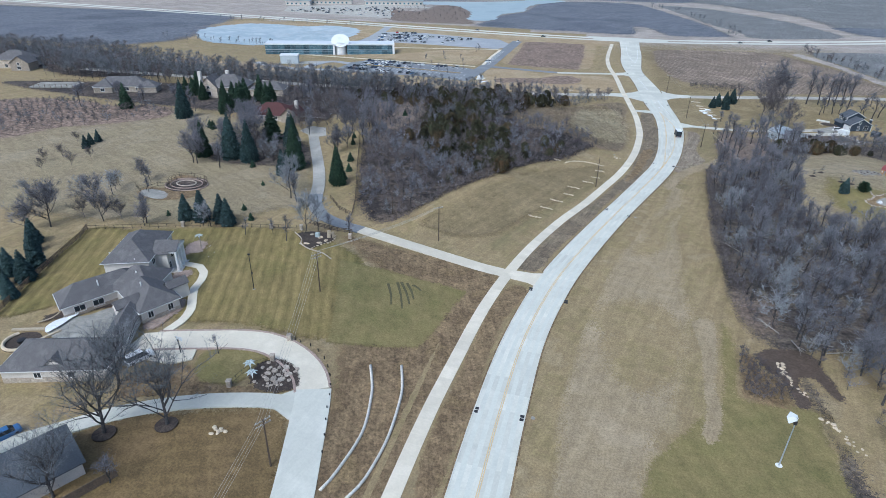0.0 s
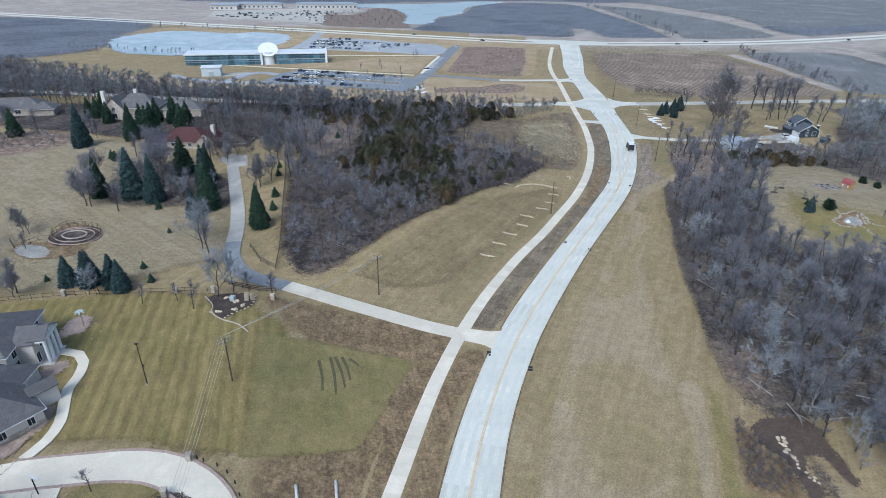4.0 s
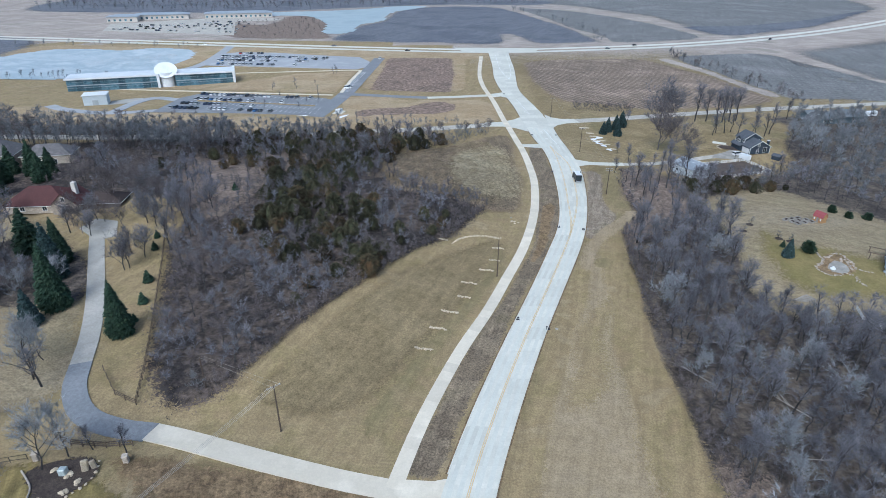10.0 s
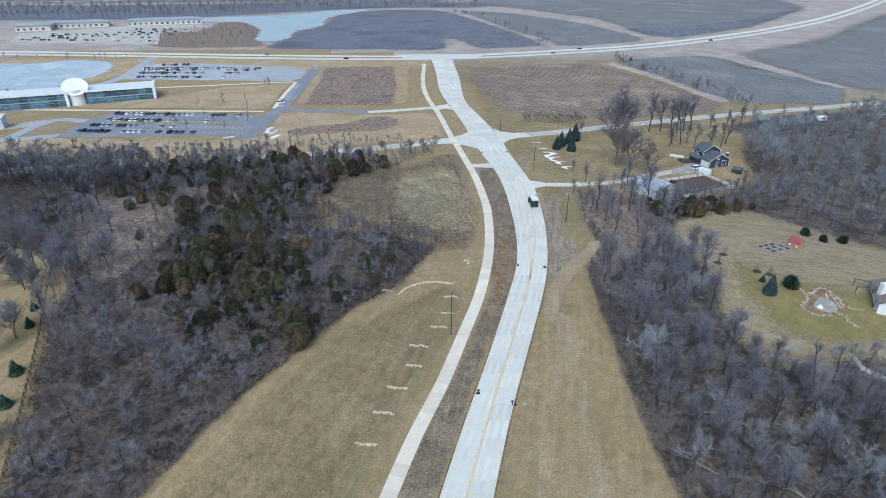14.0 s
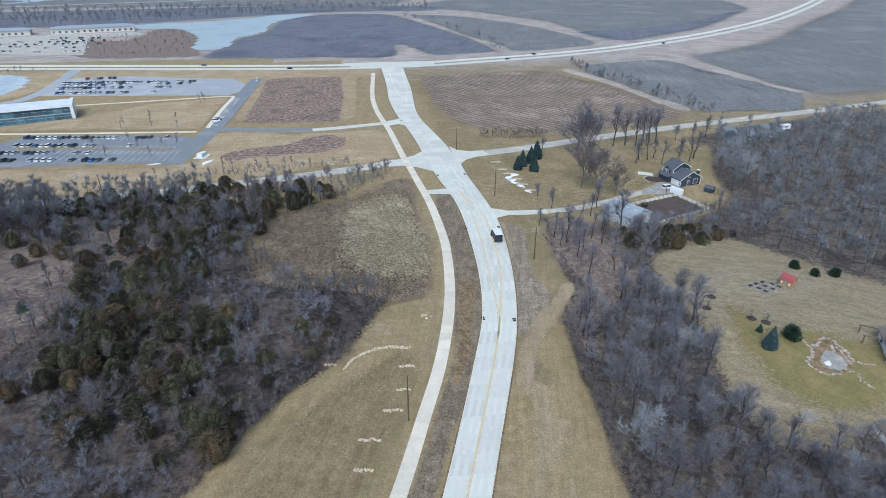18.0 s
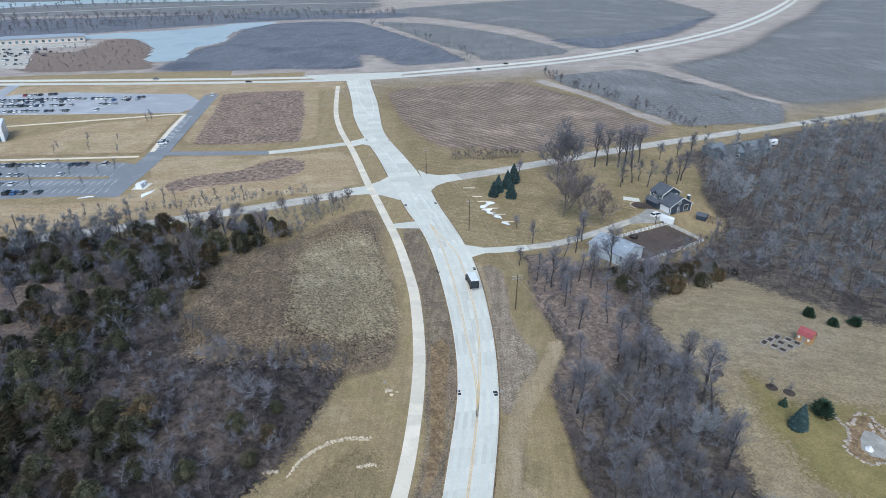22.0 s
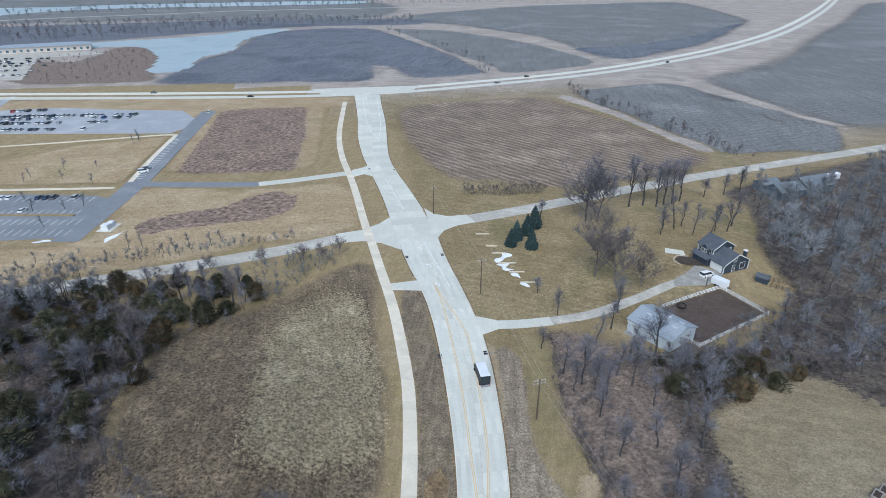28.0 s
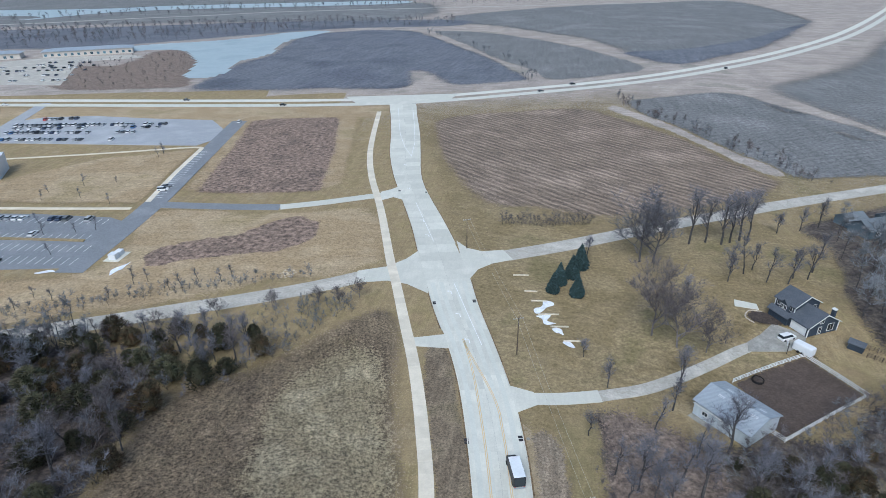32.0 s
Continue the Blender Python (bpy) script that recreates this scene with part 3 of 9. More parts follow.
ground_patch("worn_ridge", [(27, 121), (31.6, 122), (30.4, 108), (29.2, 98.9), (29.5, 93.1), (28.9, 87.6), (27.5, 83.5), (26.3, 82.3), (25.6, 84.2), (26.7, 89.6), (27, 98.3), (27.6, 110)], 0.0262, STRAW, "pale ridge of rough turf", 0.4, feather=0.9)
ground_patch("kerb_turf", [(-4.6, 40), (-4.4, 76), (-2.8, 98), (1.2, 121), (7, 146), (15, 172), (21, 190), (29.4, 215), (31.6, 215), (24, 190), (18.4, 172), (11, 146), (5, 120), (1.6, 96), (0.2, 76), (0.6, 40)], 0.0275, TAN, "dormant turf along the kerb", 0.5, feather=2.4)
ground_patch("olive_turf", [(28, 150), (33, 152), (35, 190), (38, 212), (40, 226), (36, 226), (32, 206), (30, 180)], 0.0265, TAN, "dormant turf near the wood", 0.8, feather=3.6)
ground_patch("brown_bank", [(-46, 152), (-26, 150), (-14, 172), (-3, 194), (6, 212), (4, 222), (-8, 214), (-22, 200), (-36, 182)], 0.0235, BROWNTURF, "golden-brown grass bank", 1.0, feather=4)
ground_patch("olive_turf", [(-52, 158), (-44, 158), (-36, 180), (-24, 200), (-15, 212), (-18, 215), (-28, 203), (-40, 184), (-48, 168)], 0.0245, TAN, "dormant grass at the foot of the thicket", 0.8, feather=3.6)
ground_patch("trail_turf", [(-17, 136), (-10, 133.4), (-6, 146), (2, 170), (9.4, 192), (16.6, 208), (21.4, 221.9), (24.2, 231.6), (26.2, 243.3), (27.6, 255.3), (28.4, 269.7), (28.2, 289), (24, 290), (22.4, 270.5), (20.6, 256.3), (18.2, 240.8), (16.5, 231.2), (14.2, 219), (7.5, 198), (1.6, 183), (-5.8, 165), (-13, 142)], 0.0285, MEDIANTURF, "bare brown turf between trail and road", 0.4, feather=0.9)
ground_patch("verge", [(42.2, 287), (46, 286), (45.6, 275), (43.5, 261.8), (43, 252.5), (44.3, 245.9), (42.6, 238.5), (37.1, 230.9), (34.4, 226), (31.4, 226.6), (32.2, 233.2), (34.4, 245.4), (37.5, 260.2), (40.4, 274)], 0.033, VERGESOIL, "bare pinkish-brown soil along the kerb", 0.7, feather=1.4)
ground_patch("wheel_track", [(39.4, 231.4), (41.9, 232.9), (45.4, 235.8), (48.7, 240.9), (51.2, 246.7), (49.9, 247), (47.3, 241.5), (44.2, 236.6), (41.2, 234.1)], 0.0345, STRAW, "pale worn track along the ditch", 0.2, feather=0.6)
ground_patch("far_grassland", [(-1600, 640), (-420, 612), (-88, 596), (6, 590), (36, 592), (160, 590), (210, 520), (215, 440), (400, 480), (1800, 700), (2600, 2400), (-2600, 2400)], 0.012, FARGRASS, "hazy pinkish-tan far grassland", 3, smooth_line=False, feather=8)
ground_patch("tall_grass", [(-37.8, 304.3), (-29.8, 309.3), (-17.6, 313.7), (-8.1, 321.0), (-1.2, 329.4), (6.3, 334.4), (12.9, 334.5), (15.0, 318.8), (15.0, 296.8), (15.0, 279.0), (14.7, 264.4), (13.3, 252.4), (10.0, 245.1), (4.9, 243.4), (-1.5, 248.0), (-11.4, 255.2), (-19.3, 258.8), (-24.9, 259.0), (-30.6, 259.9), (-35.4, 266.1), (-37.8, 283.9), (-38.2, 294.7)], 0.03, TALL, "matted tall dry prairie grass", 1.2, feather=4)
ground_patch("tall_grass", [(-11.9, 303.8), (-5.2, 312.0), (4.1, 318.4), (10.9, 315.5), (12.6, 300.6), (13.4, 284.9), (13.4, 269.3), (11.6, 258.7), (7.8, 256.3), (0.8, 259.6), (-6.3, 264.8), (-11.6, 273.3), (-11.8, 285.9)], 0.036, PALETALL, "pale matted tall grass", 1.5, feather=5)
ground_patch("verge", [(47.7, 290.8), (54.8, 289.4), (53.3, 277.5), (53.6, 264.3), (51.5, 253.4), (46.8, 242.5), (41.0, 236.0), (41.0, 243.6), (43.9, 259.0), (45.2, 273.4)], 0.03, OLIVE, "olive weedy verge beside the ditch", 1.0, feather=3.0)
ground_patch("verge", [(36, 240), (40, 246), (41.6, 262), (42.6, 284), (41, 290), (39.4, 276), (37, 256), (34.6, 242)], 0.031, STRAW, "pale turf along the kerb", 0.6, feather=1.6)
ground_patch("leaf_litter", [(-56, 150), (-49, 163), (-42, 181), (-31, 196), (-22, 212), (-11, 223), (-3, 238), (2, 252), (-20, 262), (-40, 280), (-46, 318), (-120, 326), (-320, 280), (-320, 262), (-190, 250), (-112, 258), (-92, 216), (-84.6, 197), (-79, 182.6), (-71, 162), (-62, 150)], 0.018, SHADELITTER, "brown leaf litter under a thicket", 0.8, feather=2.6)
ground_patch("leaf_litter", [(38, 122), (37, 159), (39, 197), (40.5, 213), (43.5, 232), (50.5, 243), (50.6, 256), (51.4, 278), (58, 293), (76, 280), (88, 283), (100, 279), (112, 286), (122, 291), (130, 300), (134, 312), (142, 334), (156, 360), (172, 384), (330, 400), (330, 150), (240, 60), (56, 60), (48, 90), (45, 112)], 0.018, WOODFLOOR, "brown leaf litter under bare woods", 0.8, feather=2.4)
ground_patch("leaf_litter", [(45, 236), (52, 245), (52, 258), (53, 280), (60, 292), (72, 284), (76, 270), (74, 258), (70, 246), (62, 238), (52, 228), (45, 218)], 0.034, PINKLITTER, "pinkish-brown leaf litter along a ditch", 1.5, feather=4)
ground_patch("leaf_litter", [(38.6, 122), (38.4, 136), (41, 142), (47, 138), (48, 130), (44, 121)], 0.034, PINKLITTER, "pinkish-brown leaf litter at the wood's edge", 1.0, feather=3)
for a, b in (((-43.9, 115.6), (-40, 107.2)), ((-41.9, 116.9), (-37.1, 106.5)), ((-41, 117.3), (-36, 108.7)), ((-39.6, 117.5), (-35.7, 111)), ((-37.9, 117.1), (-35.2, 115.2))):
    tagged(part("skid_mark", strip([a, ((a[0] + b[0]) / 2 + 0.3, (a[1] + b[1]) / 2), b], 0.7, 0.03, 0.044, width_end=0.4), SKID), "dark skid mark torn into the lawn", "skid mark", kind="structure")
ground_patch("meadow", [(82, 260), (103, 272), (114, 264), (137, 238), (160, 220), (150, 170), (97, 186), (79, 184), (69, 190), (72, 208), (75, 222), (76, 242)], 0.04, MEADOW, "pale clearing of dormant grass", 1.5, feather=2.5)
ground_patch("lawn", [(88.2, 232.7), (89, 227.5), (92, 220), (100, 220), (112, 212), (106, 196), (91, 192), (82, 200), (81.2, 208), (82.4, 220.8)], 0.046, LAWN, "greening lawn in the clearing", 2.5, feather=5)
ground_patch("lawn", [(52, 352), (70, 358), (100, 370), (140, 384), (150, 350), (135, 330), (120, 328), (100, 316), (75, 304), (58, 306), (52, 330)], 0.026, FARTURF, "olive-tan yard grass", 1.5, feather=4)
ground_patch("crop_field", [(40.6, 544.8), (60.4, 557.8), (90.5, 562.2), (121.8, 566.7), (138.7, 559.4), (149.3, 535.6), (157.8, 511.6), (165.4, 490.3), (170.1, 460.9), (174.8, 432.3), (175.6, 420.7), (165.7, 412.0), (146.0, 403.7), (124.1, 398.3), (101.5, 394.7), (86.1, 396.5), (72.0, 404.5), (56.3, 407.0), (49.5, 416.5), (44.3, 434.1), (39.6, 457.5), (37.8, 491.0), (38.2, 521.3)], 0.03, STUBBLE, "harvested crop field with stubble rows", 1.0, feather=1.6)
ground_patch("crop_field", [(171.2, 580.2), (189.9, 591.5), (228.0, 601.0), (246.3, 602.9), (256.1, 588.9), (262.9, 545.1), (271.3, 502.8), (275.3, 476.6), (275.8, 458.4), (246.3, 423.7), (223.7, 426.4), (201.0, 425.7), (187.7, 430.7), (186.2, 447.1), (180.4, 481.3), (174.2, 517.8), (167.8, 545.7)], 0.03, HAZESTUBBLE, "harvested grey-brown crop field", 1.5, feather=3)
ground_patch("crop_field", [(288, 615.3), (320, 635.5), (403.1, 690.4), (472.8, 753.3), (574.8, 858.9), (775.9, 1045.8), (1300, 1500), (1500, 900), (700, 560), (420, 490), (300, 462), (284, 474), (279.9, 491), (281.1, 526.5), (281.1, 555)], 0.03, HAZESTUBBLE, "wide harvested grey-brown field", 2, feather=4)
ground_patch("prairie", [(-67.5, 434.2), (-71.3, 555.8), (-56.7, 560.1), (-20.1, 560.1), (-18.2, 544.9), (-15.8, 431.4), (-28.0, 429.9), (-44.8, 431.1)], 0.03, PRAIRIE, "square of brown prairie grass", 1.0, smooth_line=False)
ground_patch("prairie", [(-66.4, 372.7), (-66.3, 379.0), (-57.2, 385.1), (-42.4, 389.0), (-31.8, 396.9), (-22.1, 403.2), (-12.8, 396.4), (-12.3, 386.6), (-20.7, 377.6), (-39.1, 374.1), (-53.1, 371.3), (-62.3, 368.9)], 0.03, PRAIRIE, "low strip of brown prairie grass", 1.5)
ground_patch("dark_field", [(-139.8, 665.1), (-136.4, 724.4), (-131.8, 788.7), (-113.9, 837.1), (-112.5, 917.3), (-105.9, 985.7), (-82.9, 1035.9), (-23.7, 1071.7), (31.9, 1055.1), (59.6, 986.4), (85.5, 877.8), (105.7, 793.4), (115.5, 720.4), (120.8, 678.2), (110.3, 666.2), (72.1, 656.1), (54.5, 660.9), (50.0, 693.4), (39.4, 721.4), (26.9, 720.1), (27.0, 674.8), (22.8, 650.5), (1.1, 646.4), (-42.1, 652.1), (-89.0, 653.7)], 0.03, HAZESOIL, "dark ploughed crop field", 2, feather=4)
ground_patch("crop_field", [(66.3, 1034.6), (109.4, 1035.3), (156.1, 985.0), (200.7, 892.5), (225.5, 801.3), (234.9, 730.5), (227.7, 705.0), (204.1, 689.8), (164.0, 672.4), (135.5, 673.5), (133.1, 718.0), (111.3, 792.6), (94.8, 902.8)], 0.03, HAZESTUBBLE, "grey-brown harvested field", 2, feather=4)
ground_patch("crop_field", [(109.8, 1262.3), (187.1, 1352.1), (361.7, 1478.5), (564.1, 1554.9), (766.3, 1557.8), (662.3, 1145.6), (606.9, 1055.1), (526.9, 962.6), (409.8, 830.1), (334.2, 773.1), (279.2, 731.3), (261.2, 740.9), (251.1, 772.8), (255.5, 852.8), (246.7, 932.2), (213.5, 1004.3), (167.3, 1099.5), (122.4, 1153.0)], 0.03, HAZESTUBBLE, "distant grey-brown field", 3, feather=6)
ground_patch("dark_field", [(279.2, 731.3), (261.2, 740.9), (251.1, 772.8), (253, 810), (330, 830), (440, 905), (540, 1000), (606.9, 1055.1), (526.9, 962.6), (409.8, 830.1), (334.2, 773.1)], 0.034, HAZESOIL, "dark field band beyond the highway", 2, feather=5)
ground_patch("scrub_land", [(-251.4, 682.2), (-296.0, 787.1), (-246.9, 790.6), (-247.0, 878.1), (-218.5, 892.6), (-188.4, 835.2), (-172.3, 794.4), (-161.0, 727.8), (-149.9, 673.5), (-176.7, 667.6), (-214.1, 668.0)], 0.034, PINKLITTER, "brown scrubby land beside the shops", 3, feather=6)
ground_patch("far_turf", [(40, 300), (34, 470), (34, 592), (210, 640), (420, 560), (420, 460), (200, 396), (140, 380), (110, 300), (60, 296)], 0.008, FARTURF, "greyish tan turf round the fields", 2, feather=6)
ground_patch("leaf_litter", [(-640, 940), (-418, 928), (-315, 945), (-81, 1093), (104, 1116), (112, 1211), (-150, 1230), (-360, 1194), (-548, 1161), (-700, 1150)], 0.034, HAZESOIL, "grey-brown floor of riverside woods", 2, feather=2)
ground_patch("dark_field", [(-1000, 600), (-632, 640), (-504, 664), (-424, 632), (-392, 545), (-362, 475), (-366, 436), (-395, 408), (-480, 406), (-1000, 420)], 0.03, HAZESOIL, "dark ploughed field by the pond", 3)
ground_patch("crop_field", [(-1200, 1250), (-300, 1240), (40, 1250), (60, 1700), (-400, 2200), (-1500, 2100)], 0.03, HAZESTUBBLE, "distant flat field beyond the river", 5)
for pts, what, stuff in (
    ([(-301.1, 919.3), (-271.1, 946.2), (-218.6, 966.4), (-165.1, 1001.1), (-123.5, 1056.8), (-82.2, 1065.4), (-96.5, 1024.0), (-118.3, 975.2), (-125.7, 919.3), (-120.5, 859.9), (-129.0, 826.8), (-141.8, 797.5), (-138.6, 742.8), (-142.1, 719.4), (-158.3, 718.8), (-164.4, 752.6), (-171.2, 794.2), (-191.0, 848.1), (-215.9, 892.3), (-255.8, 902.9), (-288.2, 893.3)], "thin grey-green ice on a narrow pond", WATER),
    ([(-335, 462), (-381, 520), (-372, 570), (-345, 583), (-307, 576), (-284, 592), (-256, 585), (-244, 570), (-236, 545), (-236, 518), (-240, 490), (-258, 472), (-278, 458), (-310, 455)], "frozen pond with pale streaked ice", ICE),
):
    ground_patch("pond", pts, 0.05, stuff, what, 1.5, "water", feather=1.0)
ground_patch("river", [(-1500, 1480), (-717, 1440), (-640, 1340), (-565, 1480), (-436, 1560), (0, 1640), (0, 1760), (-474, 1690), (-685, 1610), (-1500, 1640)], 0.05, WATER, "pale river water beyond the woods", 3, "water", feather=0.5)

ground_patch("swale", [(-21, 142), (-15, 158), (-9, 172), (-2, 188), (3, 202), (5.5, 214), (3.4, 216), (0, 203), (-5, 190), (-12, 174), (-18.5, 158), (-24, 146)], 0.03, OLIVE, "damp olive swale along the bank", 0.5, feather=2.2)
ground_patch("brown_brush_field", [(-300, 200), (-244, 182), (-232, 200), (-216, 215), (-198, 232), (-203, 242), (-224, 250), (-236, 242), (-265, 246), (-300, 238)], 0.03, PRAIRIE, "brown brushy strip of dead grass", 2.0, feather=4)
ground_patch("leaf_litter", [(-480, 326), (-372, 314), (-325, 298), (-296, 300), (-260, 318), (-210, 322), (-148, 322), (-148, 334), (-220, 340), (-300, 362), (-370, 384), (-480, 378)], 0.032, SHADELITTER, "brown leaf litter under far woods", 2.0, feather=4)
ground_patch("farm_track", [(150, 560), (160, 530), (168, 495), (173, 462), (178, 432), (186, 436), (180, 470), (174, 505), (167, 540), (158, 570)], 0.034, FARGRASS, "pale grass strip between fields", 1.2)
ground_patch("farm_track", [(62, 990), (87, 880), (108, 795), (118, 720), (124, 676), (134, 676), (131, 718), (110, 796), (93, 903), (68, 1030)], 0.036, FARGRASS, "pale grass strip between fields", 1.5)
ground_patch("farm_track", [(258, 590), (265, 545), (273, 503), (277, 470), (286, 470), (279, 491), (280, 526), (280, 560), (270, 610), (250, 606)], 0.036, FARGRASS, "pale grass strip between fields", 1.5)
ground_patch("field_margin", [(-74, 436), (-76, 550), (-17, 560), (-8, 556), (-8, 440), (-14, 434)], 0.026, GOLDGRASS, "pale mown margin round the prairie", 1.0, smooth_line=False)
ground_patch("field_margin", [(-250, 440), (-160, 448), (-130, 482), (-88, 496), (-88, 424), (-240, 430)], 0.026, GOLDGRASS, "pale dormant grass before the office", 1.0, smooth_line=False)
ground_patch("field_margin", [(-400, 598), (-180, 605), (-20, 590), (8, 588), (4, 560), (-76, 552), (-90, 540), (-200, 560), (-235, 500), (-420, 460)], 0.022, GOLDGRASS, "pale dormant grass beside the highway", 2)
ground_patch("field_margin", [(-330, 324), (-100, 338), (-20, 356), (4, 362), (10, 372), (6, 408), (-30, 408), (-78, 412), (-88, 364), (-240, 376), (-330, 360)], 0.022, GOLDGRASS, "pale dormant grass below the car park", 2)

# ---- the new road: edges as (y, x) knots ----
EDGE_L = [(-60, -13), (20, -14.2), (59, -14.2), (80, -14), (102, -12.8), (127, -9.2), (146, -4.4), (170, 3.2), (192, 10.8), (217, 19), (234, 24), (253, 27), (277, 28.6), (300, 29), (316, 28), (335, 25.3), (360, 23), (392, 20.6), (431, 16), (452, 13.8), (483, 12.2), (517, 12.6), (560, 12), (592, 11)]
EDGE_R = [(-60, -4), (20, -5.2), (62, -5.1), (80, -5.1), (104, -4.2), (127, -0.6), (146, 4.2), (173, 12.4), (192, 18.9), (217, 27.6), (232, 32), (253, 36.2), (277, 39.2), (290, 40), (300, 40), (316, 39), (336, 37.3), (360, 36.3), (390, 32.8), (430, 27), (449, 26), (481, 27), (514, 28), (560, 28), (592, 28.5)]


def road_point(y, s):
    a, b = at_y(EDGE_L, y), at_y(EDGE_R, y)
    return a + (b - a) * s


def road_band(s0, s1, y0, y1, z0, z1, step=2.5):
    n = max(1, round((y1 - y0) / step))
    rings = []
    for k in range(n + 1):
        y = y0 + (y1 - y0) * k / n
        f0, f1 = (s(y) if callable(s) else s for s in (s0, s1))
        a, b = f0 if callable(s0) else road_point(y, f0), f1 if callable(s1) else road_point(y, f1)
        rings.append([(a, y, z0), (b, y, z0), (b, y, z1), (a, y, z1)])
    return stack(rings)


road = tagged(part("road", road_band(0, 1, -60, 594, 0.0, 0.035), JOINT), "new pale concrete two-lane road", "road", kind="structure")
y = 44.0
while y < 590:
    step = 4.6 if y < 330 else 6.0
    for s0, s1 in ((0.0, 0.5), (0.5, 1.0)):
        g = 0.015
        v = [(road_point(yy, s) + dx, yy + dy, z) for z in (0.036, 0.075) for yy, dy, s, dx in
             ((y, g, s0, g), (y, g, s1, -g), (y + step, -g, s1, -g), (y + step, -g, s0, g))]
        part("slab", (v, [(4, 5, 6, 7), (0, 1, 5, 4), (1, 2, 6, 5), (2, 3, 7, 6), (3, 0, 4, 7)]), CONCRETE, road)
    y += step


for s in (0.13, 0.33, 0.65, 0.85):
    w = 0.05
    tagged(part("tyre_track", road_band(s - w, s + w, -60, 350, 0.0755, 0.078), TRACK), "worn grey tyre track on concrete", "road", kind="structure")


def kerb(side, y0, y1):
    d = -0.2 if side == 0 else 0.2
    sh = road_band(lambda q: road_point(q, side), lambda q: road_point(q, side) + d, y0, y1, 0.0, 0.17)
    tagged(part("kerb", sh, CONCRETE), "raised concrete kerb along the road", "kerb", kind="structure")


for s, a, b in ((0, -60, 124), (0, 134, 319), (0, 326, 346), (0, 370, 416), (0, 434, 580), (1, -60, 293), (1, 303, 350), (1, 379, 585)):
    g = -0.55 if s == 0 else 0.55
    tagged(part("soil_edge", road_band(lambda q: road_point(q, s), lambda q: road_point(q, s) + g, a, b, 0.0, 0.05), ROUGH), "thin bare soil edge beside the kerb", "ground", kind="structure")
for a, b in ((-60, 124), (134, 319), (325, 347), (368, 418), (431, 580)):
    kerb(0, a, b)
for a, b in ((-60, 294), (302, 354), (376, 585)):
    kerb(1, a, b)

TRAIL = [(-22, -40), (-22.2, 40), (-22, 71), (-21, 90), (-18.8, 116), (-14, 142), (-6.8, 166), (0.2, 184), (5.6, 200), (12, 220), (17.3, 245), (20, 272), (20, 291), (19, 311), (17, 330), (14.8, 351), (13, 366), (9, 409), (4.2, 447), (2.2, 480), (2.5, 515), (4.5, 572)]
tline = flow(TRAIL, 2.9)
trail = tagged(part("trail", strip(TRAIL, 2.84, 0.0, 0.03), JOINT), "pale concrete walking trail beside the road", "path", kind="structure")
for k in range(len(tline) - 1):
    a, b = tline[k], tline[k + 1]
    if b.y < 44:
        continue
    def side(i):
        d = tline[min(i + 1, len(tline) - 1)] - tline[max(i - 1, 0)]
        return Vector((-d.y, d.x, 0)).normalized() * 1.41
    e = (b - a).normalized() * 0.012
    q = [a + side(k) + e, a - side(k) + e, b - side(k + 1) - e, b + side(k + 1) - e]
    v = [(p.x, p.y, z) for z in (0.031, 0.06) for p in q]
    part("slab", (v, [(7, 6, 5, 4), (4, 5, 1, 0), (5, 6, 2, 1), (6, 7, 3, 2), (7, 4, 0, 3)]), TRAILC, trail)


def pavement(name, shape, material, label, category="driveway"):
    return tagged(part(name, shape, material), label, category, kind="structure")


pavement("crossing_drive", strip([(-62, 142.4), (-49, 138.4), (-37, 134.9), (-26, 132.1), (-17, 130.4)], 4.1, 0, 0.05), TRAILC, "pale concrete driveway crossing the trail")
pavement("driveway_apron", prism([(-15.4, 128), (-11, 127.2), (-8.9, 126), (-7.2, 133.2), (-10, 132.4), (-15.6, 132.5)], 0, 0.056), TRAILC, "flared concrete driveway apron at the road")
pavement("asphalt_drive", strip([(-62, 142.3), (-69, 144), (-77, 148), (-83, 155), (-86.5, 163)], 4.4, 0, 0.045), LOTASPH, "blue-grey asphalt driveway curving to a gate")
pavement("old_drive", strip([(-86.5, 163), (-90.5, 173), (-98, 188), (-112, 213), (-122, 231)], 4.3, 0, 0.043), DRIVECON, "weathered concrete driveway to a red-roofed house")
pavement("drive_court", prism([(-127, 229), (-126, 237), (-118, 236), (-112.4, 225), (-117, 221.6)], 0, 0.046), DRIVECON, "weathered concrete court before a garage")
pavement("wide_drive", strip([(-44.0, 75.6), (-42.7, 72.4), (-41.2, 68), (-39.7, 63.5), (-38.2, 59), (-36, 52), (-33, 40)], 6.6, 0, 0.05), CONCRETE, "wide new concrete driveway")
pavement("curved_drive", strip([(-82.3, 79.4), (-77.8, 81.0), (-71.6, 83.0), (-65.8, 84.7), (-60.5, 85.3), (-55.3, 84.4), (-50.2, 82.0), (-46.4, 78.8), (-44.1, 75.4)], 6.4, 0, 0.046), TRAILC, "curved concrete driveway to the garage")
for side_off in (-3.25, 3.25):
    pavement("drive_edging", strip([(-82.3, 79.4), (-77.8, 81.0), (-71.6, 83.0), (-65.8, 84.7), (-60.5, 85.3), (-55.3, 84.4), (-50.2, 82.0), (-46.4, 78.8), (-44.1, 75.4)], 0.5, 0, 0.06, offset=side_off), EDGEBRICK, "band of pinkish brick edging a driveway", "edging")
